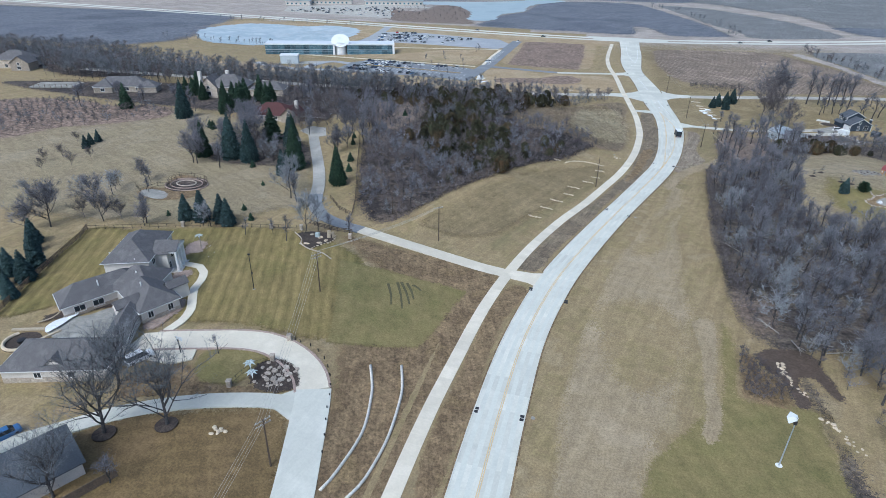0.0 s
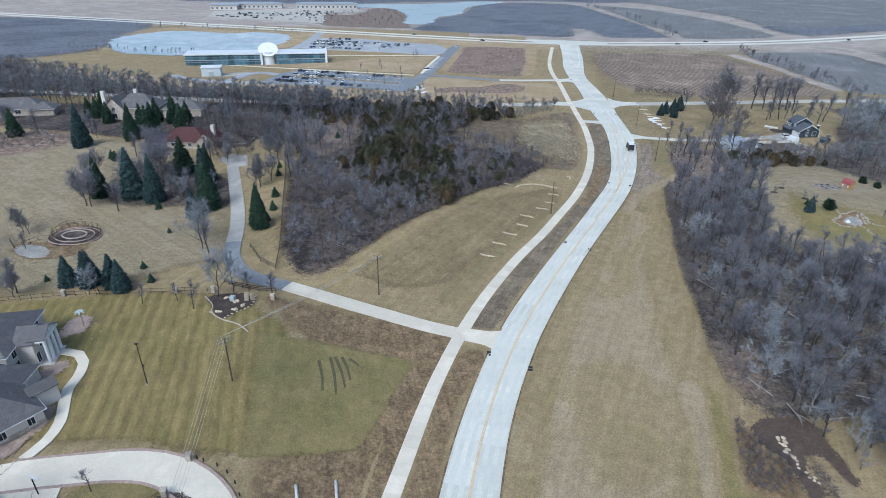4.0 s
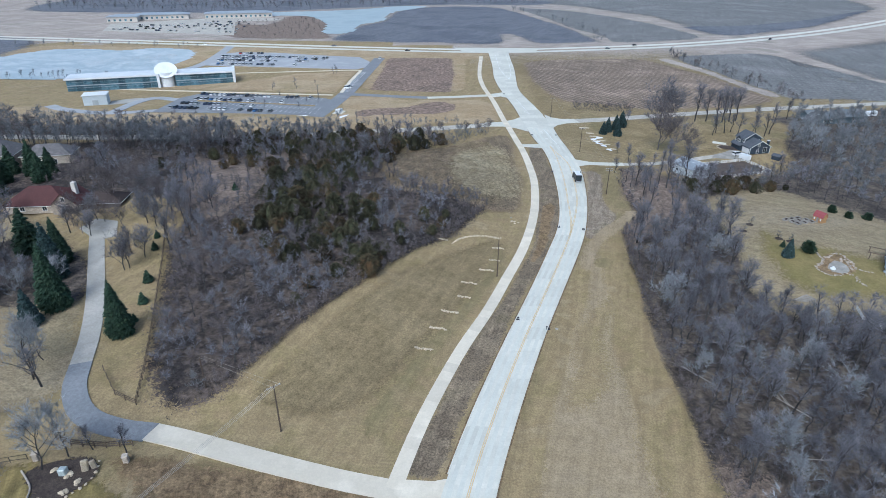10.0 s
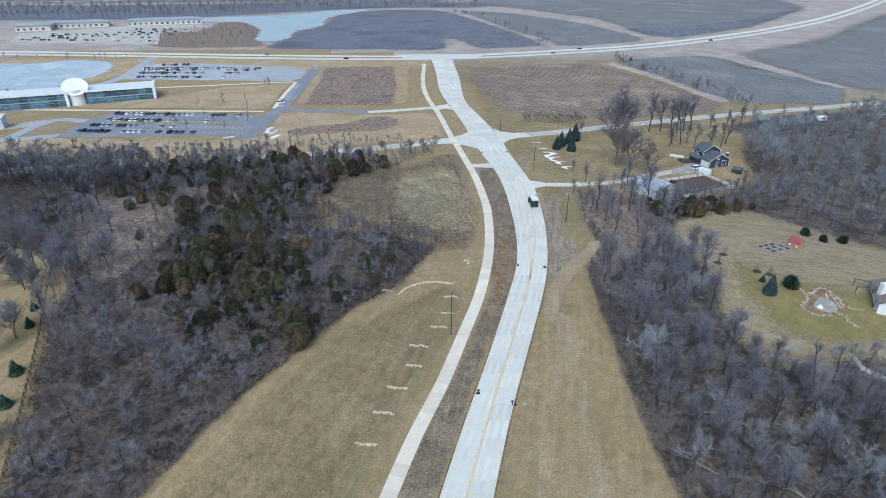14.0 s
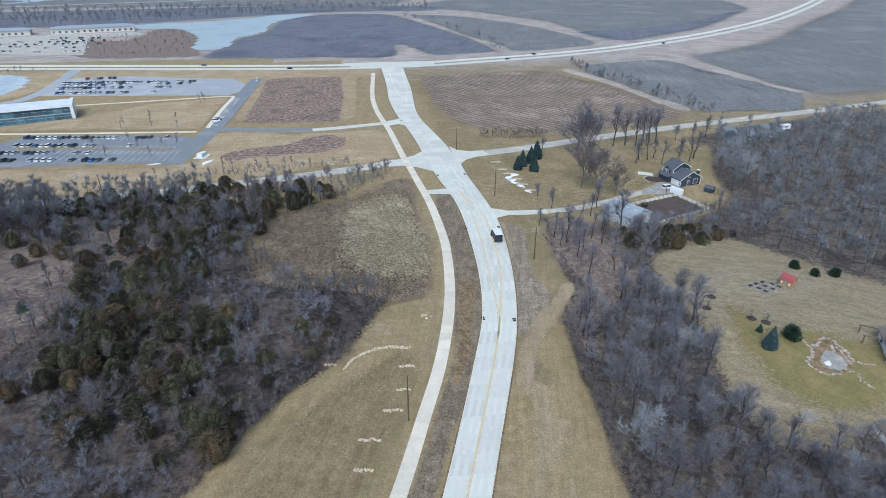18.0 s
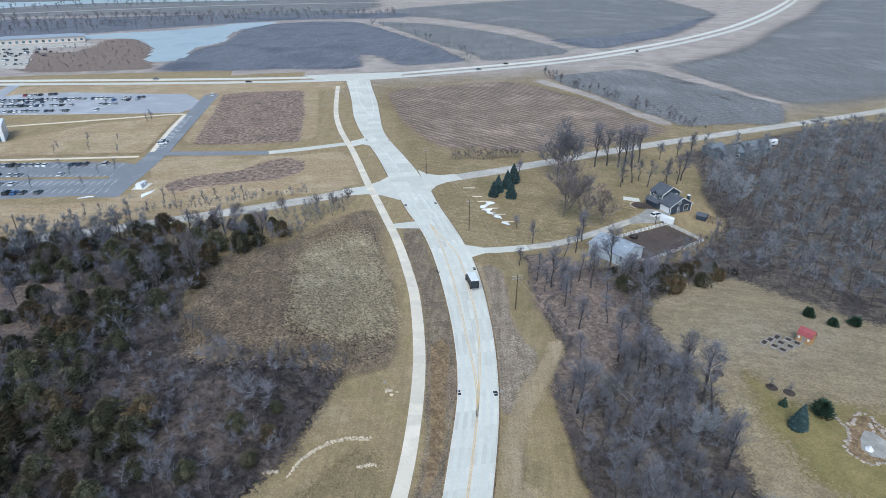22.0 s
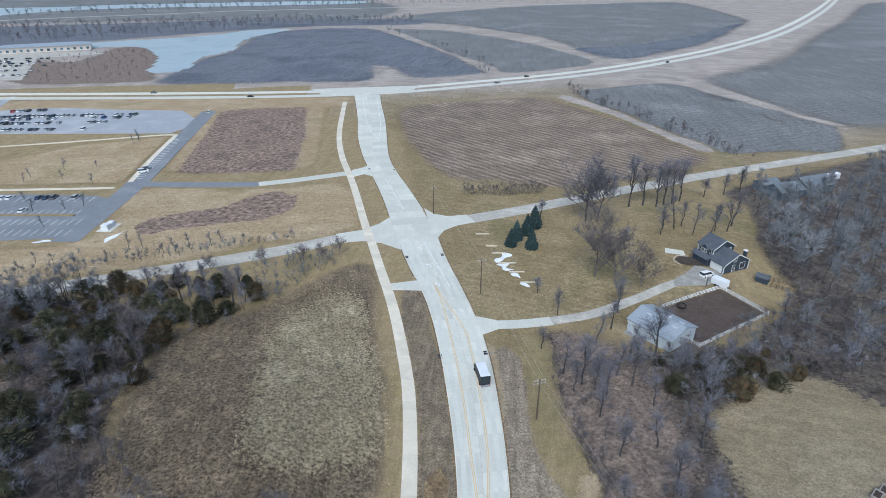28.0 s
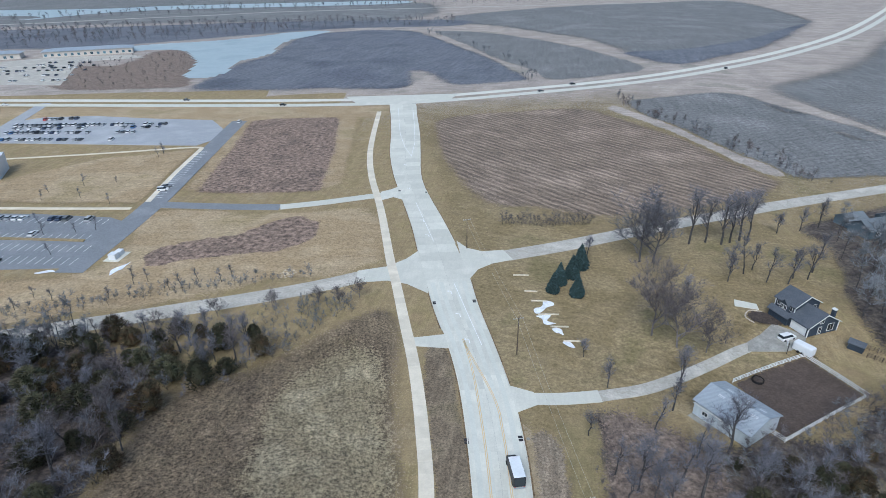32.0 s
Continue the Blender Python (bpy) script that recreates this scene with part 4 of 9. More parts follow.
pavement("drive_court", prism([(-85.9, 80.9), (-80.8, 83.3), (-75.7, 83.6), (-73.0, 81.6), (-70.9, 76.2), (-74.3, 73.7), (-80.4, 73.7), (-85.9, 76.4)], 0, 0.044), TRAILC, "pale paved parking court beside the house")
pavement("neighbour_drive", prism([(-48.4, 68.8), (-44.3, 67.1), (-41.6, 68.8), (-43.7, 73.4), (-47.4, 74.2), (-49, 72.4)], 0, 0.043), CONCRETE, "splayed concrete mouth of a driveway")
pavement("neighbour_drive", strip([(-44.8, 71.0), (-50.2, 70.3), (-57.5, 68.1), (-65.1, 65), (-71.2, 61.6), (-76.3, 57.8), (-80.6, 53.7), (-88, 47), (-98, 40)], 3.7, 0, 0.044), CONCRETE, "concrete driveway to the neighbouring house")
pavement("garden_walk", strip([(-98.9, 108.6), (-95.9, 109.4), (-92.8, 109.2), (-90.0, 107.0), (-88.1, 103.1), (-87.3, 99.4), (-84.9, 95.4), (-82.5, 91.6), (-81.5, 87.4), (-82.1, 83.0)], 2.0, 0, 0.058), TRAILC, "curving pale garden walk", "path")
pavement("courtyard", prism([(-106.1, 75.5), (-104.9, 81.5), (-102.3, 83.2), (-100.2, 86.9), (-94.7, 86.3), (-89.6, 79.9), (-89.5, 75.5), (-98.4, 72.6)], 0, 0.046), OLDCON, "paved courtyard behind the house")
ground_patch("leaf_litter", [(-123, 296), (-100, 296), (-82, 287), (-81, 265), (-85, 249), (-92, 240), (-108, 264)], 0.036, PINKLITTER, "pinkish-tan dead grass in a gap of the thicket", 2.0, feather=5)
ground_patch("leaf_litter", [(40, 140), (41, 180), (43, 212), (50, 228), (60, 226), (60, 205), (54, 180), (52, 150), (48, 138)], 0.036, WOODFLOOR, "brown leaf litter under the edge of the woods", 2.0, feather=5)
ground_patch("worn_verge", [(26, 207.5), (29.2, 219), (35.3, 228.8), (43.4, 239.9), (49.1, 247.5), (52.6, 247.1), (45.5, 235.9), (37.9, 225.2), (32.3, 216.6), (29.5, 205.8)], 0.05, STRAW, "pale rutted strip worn into the verge", 0.8, feather=1.6)
ground_patch("verge_grass", [(31.7, 212.6), (34.1, 214), (36, 211.2), (34, 207.6), (30.9, 208)], 0.052, OLIVE, "greener spot in the verge", 0.5, feather=1.2)
ground_patch("verge_soil", [(21.4, 250.4), (24.9, 250), (19.5, 226.1), (14.2, 209.6), (13, 209.7), (17, 228.4)], 0.05, ROUGH, "bare gravelly soil beside the new road", 0.5, feather=0.8)
pavement("gravel_road", strip([(4, 355.5), (-8, 351), (-25, 346), (-46, 341), (-67, 336), (-100, 330), (-180, 322), (-330, 318)], 7.0, 0, 0.04), GRAVEL, "pale gravel cross road", "road")
pavement("gravel_road", strip([(50, 365.4), (71, 371), (93, 378), (129, 389), (169, 400), (215, 411), (300, 432), (480, 480)], 7.2, 0, 0.04), GRAVEL, "pale gravel cross road", "road")
pavement("junction_apron", prism([(3, 352), (12, 352.5), (18, 350), (24, 344), (24, 374), (18, 366), (12, 361.5), (3, 359.4)], 0, 0.058), CONCRETE, "flared concrete junction mouth", "road")
pavement("junction_apron", prism([(35.4, 378), (36, 350), (40, 357), (45, 360.5), (52, 362.5), (50, 369.6), (43, 369.2), (38.5, 372)], 0, 0.058), CONCRETE, "flared concrete junction mouth", "road")
pavement("trail_stub", prism([(18, 319.2), (28, 317.2), (27.4, 323.4), (17.6, 322.4)], 0, 0.056), CONCRETE, "short concrete ramp joining trail and road", "path")
pavement("side_drive", strip([(40, 298), (50, 297), (59, 297)], 3.8, 0, 0.05), CONCRETE, "concrete driveway mouth")
pavement("driveway_apron", prism([(39.6, 293.4), (45, 295.6), (45, 299.6), (39.4, 302.6)], 0, 0.056), CONCRETE, "flared concrete driveway apron at the road")
pavement("side_drive", strip([(59, 297), (71, 298.4), (86, 303.6), (98, 309), (104, 311)], 3.4, 0, 0.036), GRAVEL, "narrow gravel driveway to a dark house")
pavement("house_court", prism([(99, 308), (108, 307), (114, 309), (117, 313.6), (112, 320), (106, 315), (101, 312)], 0, 0.05), OLDCON, "concrete parking court before a garage")
pavement("lot_drive", strip([(14, 425), (2, 422), (-14, 417.6), (-30, 414.4)], 5.2, 0, 0.05), CONCRETE, "concrete driveway to the car park")
pavement("lot_drive", strip([(-30, 414.4), (-50, 416.6), (-80, 421)], 6.0, 0, 0.046), LOTASPH, "asphalt driveway to the car park")
pavement("junction_apron", prism([(9, 418), (14, 421), (19.5, 416), (17, 434), (13, 430), (8.6, 427.4)], 0, 0.057), CONCRETE, "flared concrete driveway mouth", "road")
pavement("lot_drive", strip([(-86, 366), (-81, 418), (-80, 470), (-79, 556)], 9.0, 0, 0.044), LOTASPH, "asphalt lane of the car park")
pavement("car_park", prism([(-176, 392), (-176, 403), (-168, 416.6), (-122.4, 413.9), (-92, 409), (-84, 404), (-84, 369), (-129.5, 370.4), (-176, 369.4)], 0, 0.042), LOTASPH, "blue-grey asphalt car park", "car park")
pavement("lot_drive", strip([(-240, 380), (-226, 372), (-199.4, 366), (-174, 373)], 6.0, 0, 0.04), PALELOT, "pale drive behind a service building")
pavement("lot_drive", strip([(-174, 398), (-190, 402), (-196, 390), (-197, 368)], 6.0, 0, 0.041), PALELOT, "pale looping drive before the office")
pavement("courtyard", prism([(-209, 384), (-196, 390), (-197, 402), (-206, 398), (-211, 392)], 0, 0.039), DRIVECON, "pale concrete loading court")
pavement("car_park", prism([(-212, 512), (-216, 566), (-204, 577), (-173.5, 577.6), (-133.5, 567.1), (-96, 560), (-83, 536), (-84, 513), (-89, 504), (-140, 508)], 0, 0.042), PALELOT, "pale asphalt car park", "car park")
pavement("lot_drive", strip([(-222, 484), (-212, 500), (-211, 530), (-218, 579), (-226, 622)], 8.0, 0, 0.04), PALELOT, "asphalt driveway to the highway")
pavement("footpath", strip([(-84, 424), (-85, 460), (-84.6, 498)], 2.2, 0, 0.05), TRAILC, "pale concrete footpath beside parking bays", "path")
pavement("footpath", strip([(-250, 425), (-150, 420.5), (-88, 417.5)], 1.8, 0, 0.047), TRAILC, "pale concrete footpath along the car park", "path")
pavement("footpath", strip([(-215, 472), (-150, 487), (-96, 499.5), (-84, 499.5)], 1.8, 0, 0.047), TRAILC, "pale concrete footpath across the grass", "path")
HIGHWAY = [(-900, 700), (-500, 655), (-257, 627), (-178, 617), (-99, 608), (-22, 602), (35, 605), (98, 621), (191, 652), (283, 700), (415, 790), (600, 950), (900, 1260), (1300, 1700)]
pavement("highway", strip(HIGHWAY, 8.0, 0, 0.05, 6, offset=-7), CONCRETE, "pale concrete highway carriageway", "road")
pavement("highway", strip(HIGHWAY, 8.0, 0, 0.05, 6, offset=8), CONCRETE, "pale concrete highway carriageway", "road")
pavement("junction_apron", prism([(-10, 594), (50, 596), (60, 622), (-20, 620)], 0, 0.06), CONCRETE, "concrete highway junction", "road")
pavement("shop_car_park", prism([(-404, 716), (-432, 782), (-405.4, 800), (-366.6, 833), (-342, 852), (-262, 864), (-240, 840), (-295, 818), (-249.7, 690), (-297, 698), (-322, 706), (-358, 704)], 0, 0.042), GRAVEL, "large pale car park of a shopping centre", "car park")
pavement("far_road", strip([(-1600, 1040), (-900, 1180), (-603, 1259), (-457, 1333), (-345, 1377), (-185, 1450), (140, 1500), (600, 1560)], 12, 0, 0.06, 10), GRAVEL, "distant pale road beyond the river", "road")

# ---- trees ----
def branch_ring(p, d, r, n):
    a = d.cross(Vector((0.31, 0.17, 0.94))).normalized()
    c = d.cross(a)
    return [p + r * (math.cos(2 * math.pi * i / n) * a + math.sin(2 * math.pi * i / n) * c) for i in range(n)]


def limb(verts, faces, pts, r0, r1, n):
    base = len(verts)
    for k, p in enumerate(pts):
        d = (pts[min(k + 1, len(pts) - 1)] - pts[max(k - 1, 0)]).normalized()
        verts += branch_ring(p, d, r0 + (r1 - r0) * k / (len(pts) - 1), n)
    for k in range(len(pts) - 1):
        for i in range(n):
            faces.append((base + k * n + i, base + k * n + (i + 1) % n, base + (k + 1) * n + (i + 1) % n, base + (k + 1) * n + i))


def bare_tree(seed, height, spread, limbs=7, twigs=900, stems=1, twig_w=0.028, twig_l=1.2, low=0.22, fork=(4, 4), flat_from=2, lift=0.45, sides=6, stout=1.0):
    """A leafless tree: (trunk shape, crown shape). Limbs fork twice; the last forks carry fine twigs."""
    rnd = random.Random(seed)
    tv, tf, cv, cf, tips = [], [], [], [], []
    R = (height * 0.017 + 0.03) * stout

    def grow(p, d, length, r, depth):
        pts, q, dd = [p], p, d
        n = 3 - depth
        for _ in range(n):
            dd = (dd + Vector((rnd.uniform(-1, 1), rnd.uniform(-1, 1), rnd.uniform(-0.2, 0.75))) * 0.26).normalized()
            q = q + dd * length / n
            pts.append(q)
        if depth < flat_from:
            limb(tv, tf, pts, r, r * 0.45, 4 if depth == 0 and stems == 1 else 3)
        else:
            s = dd.cross(Vector((rnd.uniform(-1, 1), rnd.uniform(-1, 1), 0.4))).normalized() * max(r, 0.02)
            b = len(cv)
            cv.extend([pts[0] - s, pts[0] + s, pts[-1]])
            cf.append((b, b + 1, b + 2))
        if depth < 2:
            for k in range(fork[depth]):
                i = rnd.randint(1, n)
                s = Vector((rnd.uniform(-1, 1), rnd.uniform(-1, 1), rnd.uniform(-0.15, 0.8))).normalized()
                grow(pts[i], (dd * 0.6 + s).normalized(), length * rnd.uniform(0.45, 0.75), r * 0.5, depth + 1)
        else:
            tips.append((pts, dd, length))
        if depth == 1:
            tips.append((pts, dd, length * 0.6))

    for s in range(stems):
        lean = Vector((rnd.uniform(-1, 1), rnd.uniform(-1, 1), 0)) * (0.16 if stems == 1 else 0.45)
        top = height * rnd.uniform(0.62, 0.75)
        pts = [Vector((rnd.uniform(-0.1, 0.1), rnd.uniform(-0.1, 0.1), -0.2)) * (1 if stems == 1 else 2)]
        for k in range(1, 5):
            z = top * k / 4
            pts.append(Vector((lean.x * z + rnd.uniform(-0.22, 0.22), lean.y * z + rnd.uniform(-0.22, 0.22), z)))
        limb(tv, tf, pts, R / stems**0.5, R * 0.3 / stems**0.5, sides)
        for k in range(max(2, limbs // stems)):
            t = low + (1 - low) * (k + rnd.random()) / max(2, limbs // stems)
            i = min(3, int(t * 4))
            p = pts[i].lerp(pts[i + 1], t * 4 - i) if t < 1 else pts[4]
            a = rnd.uniform(0, 2 * math.pi)
            d = Vector((math.cos(a), math.sin(a), lift + 0.8 * t)).normalized()
            grow(p, d, spread * rnd.uniform(0.5, 0.8) * (1.15 - 0.5 * t), R * (0.55 - 0.3 * t), 0)
    for k in range(twigs):
        pts, d, length = tips[k % len(tips)]
        u = rnd.random() * (len(pts) - 1)
        i = min(int(u), len(pts) - 2)
        p = pts[i].lerp(pts[i + 1], u - i)
        v = (d * 0.9 + Vector((rnd.uniform(-1, 1), rnd.uniform(-1, 1), rnd.uniform(-0.3, 1.0)))).normalized()
        s = v.cross(Vector((rnd.uniform(-1, 1), rnd.uniform(-1, 1), rnd.uniform(-1, 1)))).normalized() * twig_w * rnd.uniform(0.6, 1.3)
        b = len(cv)
        cv += [p - s, p + s, p + v * twig_l * rnd.uniform(0.5, 1.4)]
        cf.append((b, b + 1, b + 2))
    return (tv, tf), (cv, cf)


def spruce_tree(seed, height, radius, sprays=900, droop=0.25, ragged=0.25):
    """A conifer: tapered trunk and whorls of drooping branch fans over a dark inner mass."""
    rnd = random.Random(seed)
    tv, tf, cv, cf = [], [], [], []
    limb(tv, tf, [Vector((0, 0, -0.1)), Vector((0, 0, height * 0.5)), Vector((0, 0, height * 0.97))], height * 0.018, 0.03, 6)

    def girth(t):
        return radius * min(1.0, 0.78 + 1.6 * t) * (1 - t) ** 0.82
    core = stack([circle(max(0.03, girth(t) * 0.62 * rnd.uniform(0.85, 1.0)), height * (0.05 + 0.9 * t), 9) for t in (0, 0.15, 0.35, 0.58, 0.8, 0.97)])
    cv += [Vector(v) for v in core[0]]
    cf += core[1]
    tiers = int(height * 2.4)
    for k in range(tiers):
        t = (k + rnd.uniform(-0.3, 0.3)) / tiers
        t = min(0.985, max(0.0, t))
        r = girth(t) + 0.12
        count = max(4, int(sprays / tiers / 5 * (0.4 + 1.2 * (1 - t))))
        turn = rnd.uniform(0, 6.28)
        for j in range(count):
            a = turn + 2 * math.pi * (j + rnd.uniform(-0.35, 0.35)) / count
            reach = r * rnd.uniform(1 - ragged, 1.08)
            z = height * (0.05 + 0.93 * t) + rnd.uniform(-0.15, 0.15)
            out, side_v = Vector((math.cos(a), math.sin(a), 0)), Vector((-math.sin(a), math.cos(a), 0))
            root = out * reach * 0.3 + Vector((0, 0, z + 0.08 * reach))
            tip = out * reach + Vector((0, 0, z - droop * reach * rnd.uniform(0.7, 1.3)))
            b, w = len(cv), min(0.42, 0.1 + 0.13 * reach) * rnd.uniform(0.7, 1.2)
            mid = root.lerp(tip, 0.6) + Vector((0, 0, 0.06 * reach))
            cv += [root, mid + side_v * w, tip, mid - side_v * w, mid - Vector((0, 0, 0.22 * reach + 0.1))]
            cf += [(b, b + 1, b + 2), (b, b + 2, b + 3), (b, b + 4, b + 2)]
            for e in (-1, 1):
                p = root.lerp(tip, rnd.uniform(0.35, 0.75))
                q = p + out * 0.28 * reach + side_v * e * (0.2 * reach + 0.15) - Vector((0, 0, droop * 0.35 * reach))
                b = len(cv)
                cv += [p - out * 0.1 * reach, p + out * 0.12 * reach, q]
                cf.append((b, b + 1, b + 2))
    return (tv, tf), (cv, cf)


def bush_tree(seed, height, radius, clumps=520):
    """A round-headed evergreen such as a cedar: many small sprays over an uneven inner mass."""
    rnd = random.Random(seed)
    tv, tf, cv, cf = [], [], [], []
    limb(tv, tf, [Vector((0, 0, -0.1)), Vector((0.05, 0, height * 0.4)), Vector((0, 0.05, height * 0.8))], 0.05 + height * 0.016, 0.03, 5)

    def girth(t):
        return radius * (min(1, 0.45 + 2.4 * t) * (1 - t) ** 0.52 * 1.06 + 0.03)
    core = stack([circle(girth(t) * 0.72 * rnd.uniform(0.75, 1.08) + 0.02, height * (0.04 + 0.86 * t), 8) for t in (0, 0.2, 0.4, 0.6, 0.8, 1)])
    cv += [Vector(v) for v in core[0]]
    cf += core[1]
    lobes = [(rnd.uniform(0, 6.28), rnd.random(), rnd.uniform(-0.4, 0.6)) for _ in range(18)]
    for k in range(clumps):
        t, a = rnd.random() ** 0.85, rnd.uniform(0, 2 * math.pi)
        swell = 1 + sum(s * math.exp(-4 * (1 - math.cos(a - b)) - 12 * (t - c) ** 2) for b, c, s in lobes)
        r = girth(t) * rnd.uniform(0.62, 1.12) * max(0.35, swell)
        p = Vector((r * math.cos(a), r * math.sin(a), height * (0.05 + 0.92 * t)))
        d = Vector((math.cos(a), math.sin(a), rnd.uniform(0.1, 1.1))).normalized()
        s = d.cross(Vector((rnd.uniform(-1, 1), rnd.uniform(-1, 1), rnd.uniform(-1, 1)))).normalized()
        w, l = rnd.uniform(0.07, 0.16), rnd.uniform(0.35, 0.85)
        b = len(cv)
        cv += [p - s * w - d * 0.1, p + s * w - d * 0.1, p + d * l]
        cf.append((b, b + 1, b + 2))
    return (tv, tf), (cv, cf)


KINDS = {}


def tree_kind(key, shapes, crown_material, trunk_material=None):
    KINDS[key] = (link_mesh("trunk", shapes[0], trunk_material or BARK), link_mesh("crown", shapes[1], crown_material), shapes)


def plant(key, x, y, scale, label, name="bare_tree", category="tree", group="", turn=None, z=0.0):
    """One tree, as a thing with its trunk and crown."""
    rnd = random.Random(int(x * 31 + y * 977))
    root = thing(name, pose(x, y, z, 0, 0, rnd.uniform(0, 360) if turn is None else turn) @ Matrix.Diagonal((scale, scale, scale * rnd.uniform(0.92, 1.1), 1)), label, category, group)
    for nm, me in (("trunk", KINDS[key][0]), ("crown", KINDS[key][1])):
        ob = new(nm, me)
        ob.parent = root
    return root


def wood(name, spots, label, category, material_of):
    """Many plants joined into one mesh; spots: (kind, x, y, scale, turn, material number)."""
    vs, fs, ms, n = [], [], [], 0
    for key, x, y, s, turn, mi in spots:
        for k, (v, f) in enumerate(KINDS[key][2]):
            arr = np.array([tuple(p) for p in v])
            c, sn = math.cos(turn), math.sin(turn)
            out = np.stack([(arr[:, 0] * c - arr[:, 1] * sn) * s + x, (arr[:, 0] * sn + arr[:, 1] * c) * s + y, arr[:, 2] * s], 1)
            vs.append(out)
            fs += [tuple(i + n for i in face) for face in f]
            ms += [0 if k == 0 and len(KINDS[key][2]) > 1 else mi] * len(f)
            n += len(arr)
    me = bpy.data.meshes.new(name)
    allv = np.concatenate(vs)
    me.vertices.add(len(allv))
    me.vertices.foreach_set("co", allv.ravel())
    sizes = np.array([len(f) for f in fs], dtype=np.int32)
    me.loops.add(int(sizes.sum()))
    me.loops.foreach_set("vertex_index", np.concatenate([np.array(f, dtype=np.int32) for f in fs]))
    me.polygons.add(len(fs))
    me.polygons.foreach_set("loop_start", np.concatenate([[0], np.cumsum(sizes)[:-1]]).astype(np.int32))
    for m in material_of:
        me.materials.append(m)
    me.polygons.foreach_set("material_index", np.array(ms, dtype=np.int32))
    me.update(calc_edges=True)
    return tagged(new(name, me), label, category, kind="stuff")


for i, (h, sp, li, tw) in enumerate(((13, 4.4, 10, 2000), (11, 4.0, 9, 1700), (15, 4.8, 11, 2200), (9.5, 3.8, 9, 1600))):
    tree_kind("tall%d" % i, bare_tree(10 + i, h, sp, li, tw, twig_w=0.016, twig_l=1.3, low=0.3, lift=1.3, flat_from=1, stout=1.0), THICKTWIG)
for i, (h, sp) in enumerate(((10, 4.8), (8.5, 4.6))):
    tree_kind("pale%d" % i, bare_tree(30 + i, h, sp, 9, 2500, twig_w=0.016, twig_l=0.9, lift=0.8, flat_from=1, stout=0.6), PALETWIG)
for i in range(3):
    tree_kind("thin%d" % i, bare_tree(40 + i, 10 + i, 3.4, 7, 720, twig_w=0.02, twig_l=1.2, low=0.35, fork=(3, 3), flat_from=1, lift=1.3, sides=4, stout=0.95), THICKTWIG)
for i in range(4):
    tree_kind("brush%d" % i, bare_tree(50 + i, 4.2 + 0.6 * i, 2.5, 6, 430, 3, twig_w=0.019, twig_l=0.95, low=0.1, fork=(3, 3), flat_from=1, lift=1.0, sides=3, stout=0.5), REDTWIG)
for i in range(2):
    tree_kind("low%d" % i, bare_tree(60 + i, 2.4 + 0.4 * i, 1.7, 4, 260, 2, twig_w=0.016, twig_l=0.7, low=0.1, fork=(2, 3), flat_from=1, lift=0.9, sides=3, stout=0.5), REDTWIG)
for i in range(2):
    tree_kind("big%d" % i, bare_tree(70 + i, 13.5, 8.0, 13, 4600, twig_w=0.027, twig_l=1.25, low=0.2, fork=(5, 5), lift=0.7, flat_from=2, stout=0.8), THICKTWIG)
    tree_kind("spruce%d" % i, spruce_tree(80 + i, 9.4, 3.0, 3600, 0.22, 0.45), SPRUCE)
    tree_kind("broad%d" % i, spruce_tree(180 + i, 9.6, 3.2, 5200, 0.16, 0.5), SPRUCE)
    tree_kind("rosy%d" % i, bare_tree(75 + i, 12, 8.2, 13, 4000, twig_w=0.024, twig_l=1.1, low=0.16, fork=(5, 4), lift=0.7, stout=0.7), REDTWIG, REDTWIG)
    tree_kind("fir%d" % i, spruce_tree(86 + i, 17, 4.4, 6000, 0.22, 0.42), SPRUCE if i else PINE)
    tree_kind("pine%d" % i, spruce_tree(84 + i, 12, 3.7, 3000, 0.12, 0.5), PINE)
for i in range(3):
    tree_kind("cedar%d" % i, bush_tree(90 + i, 6.0, 2.6, 1250), CEDAR if i < 2 else RUSTCEDAR)
for i in range(3):
    tree_kind("mid%d" % i, bare_tree(110 + i, 10.5 + i, 3.8, 6, 380, twig_w=0.04, twig_l=1.4, low=0.35, fork=(2, 3), flat_from=0, lift=1.2, sides=3, stout=0.6), TWIG)
tree_kind("far0", bare_tree(98, 10, 4.4, 5, 150, twig_w=0.07, twig_l=1.7, fork=(2, 2), flat_from=0, lift=1.0, sides=3, stout=0.6), TWIG)
for i in range(2):
    tree_kind("oak%d" % i, bare_tree(120 + i, 11, 11, 14, 7000, twig_w=0.013, twig_l=1.0, low=0.16, fork=(6, 5), lift=0.9, sides=8, stout=1.35), TWIG)
tree_kind("round_ever", bush_tree(96, 2.6, 1.35, 900), PINE)
tree_kind("small_ever", spruce_tree(95, 2.5, 1.0, 700, 0.15, 0.35), PINE)
gr = random.Random(3)
blades = [], []
for _ in range(60):
    a, r, l = gr.uniform(0, 6.28), gr.uniform(0, 1.3), gr.uniform(0.3, 0.75)
    p, b = Vector((r * math.cos(a), r * math.sin(a), -0.05)), len(blades[0])
    tip = p + Vector((gr.uniform(-0.4, 0.4), gr.uniform(-0.4, 0.4), l))
    side_w = Vector((math.sin(a * 3), math.cos(a * 3), 0)) * 0.04
    blades[0].extend([p - side_w, p + side_w, tip]), blades[1].append((b, b + 1, b + 2))
KINDS["tuft"] = (None, None, (blades,))
tree_kind("sapling", bare_tree(97, 4.2, 1.6, 6, 160, twig_w=0.02, twig_l=0.6), TWIG)

rnd = random.Random(7)


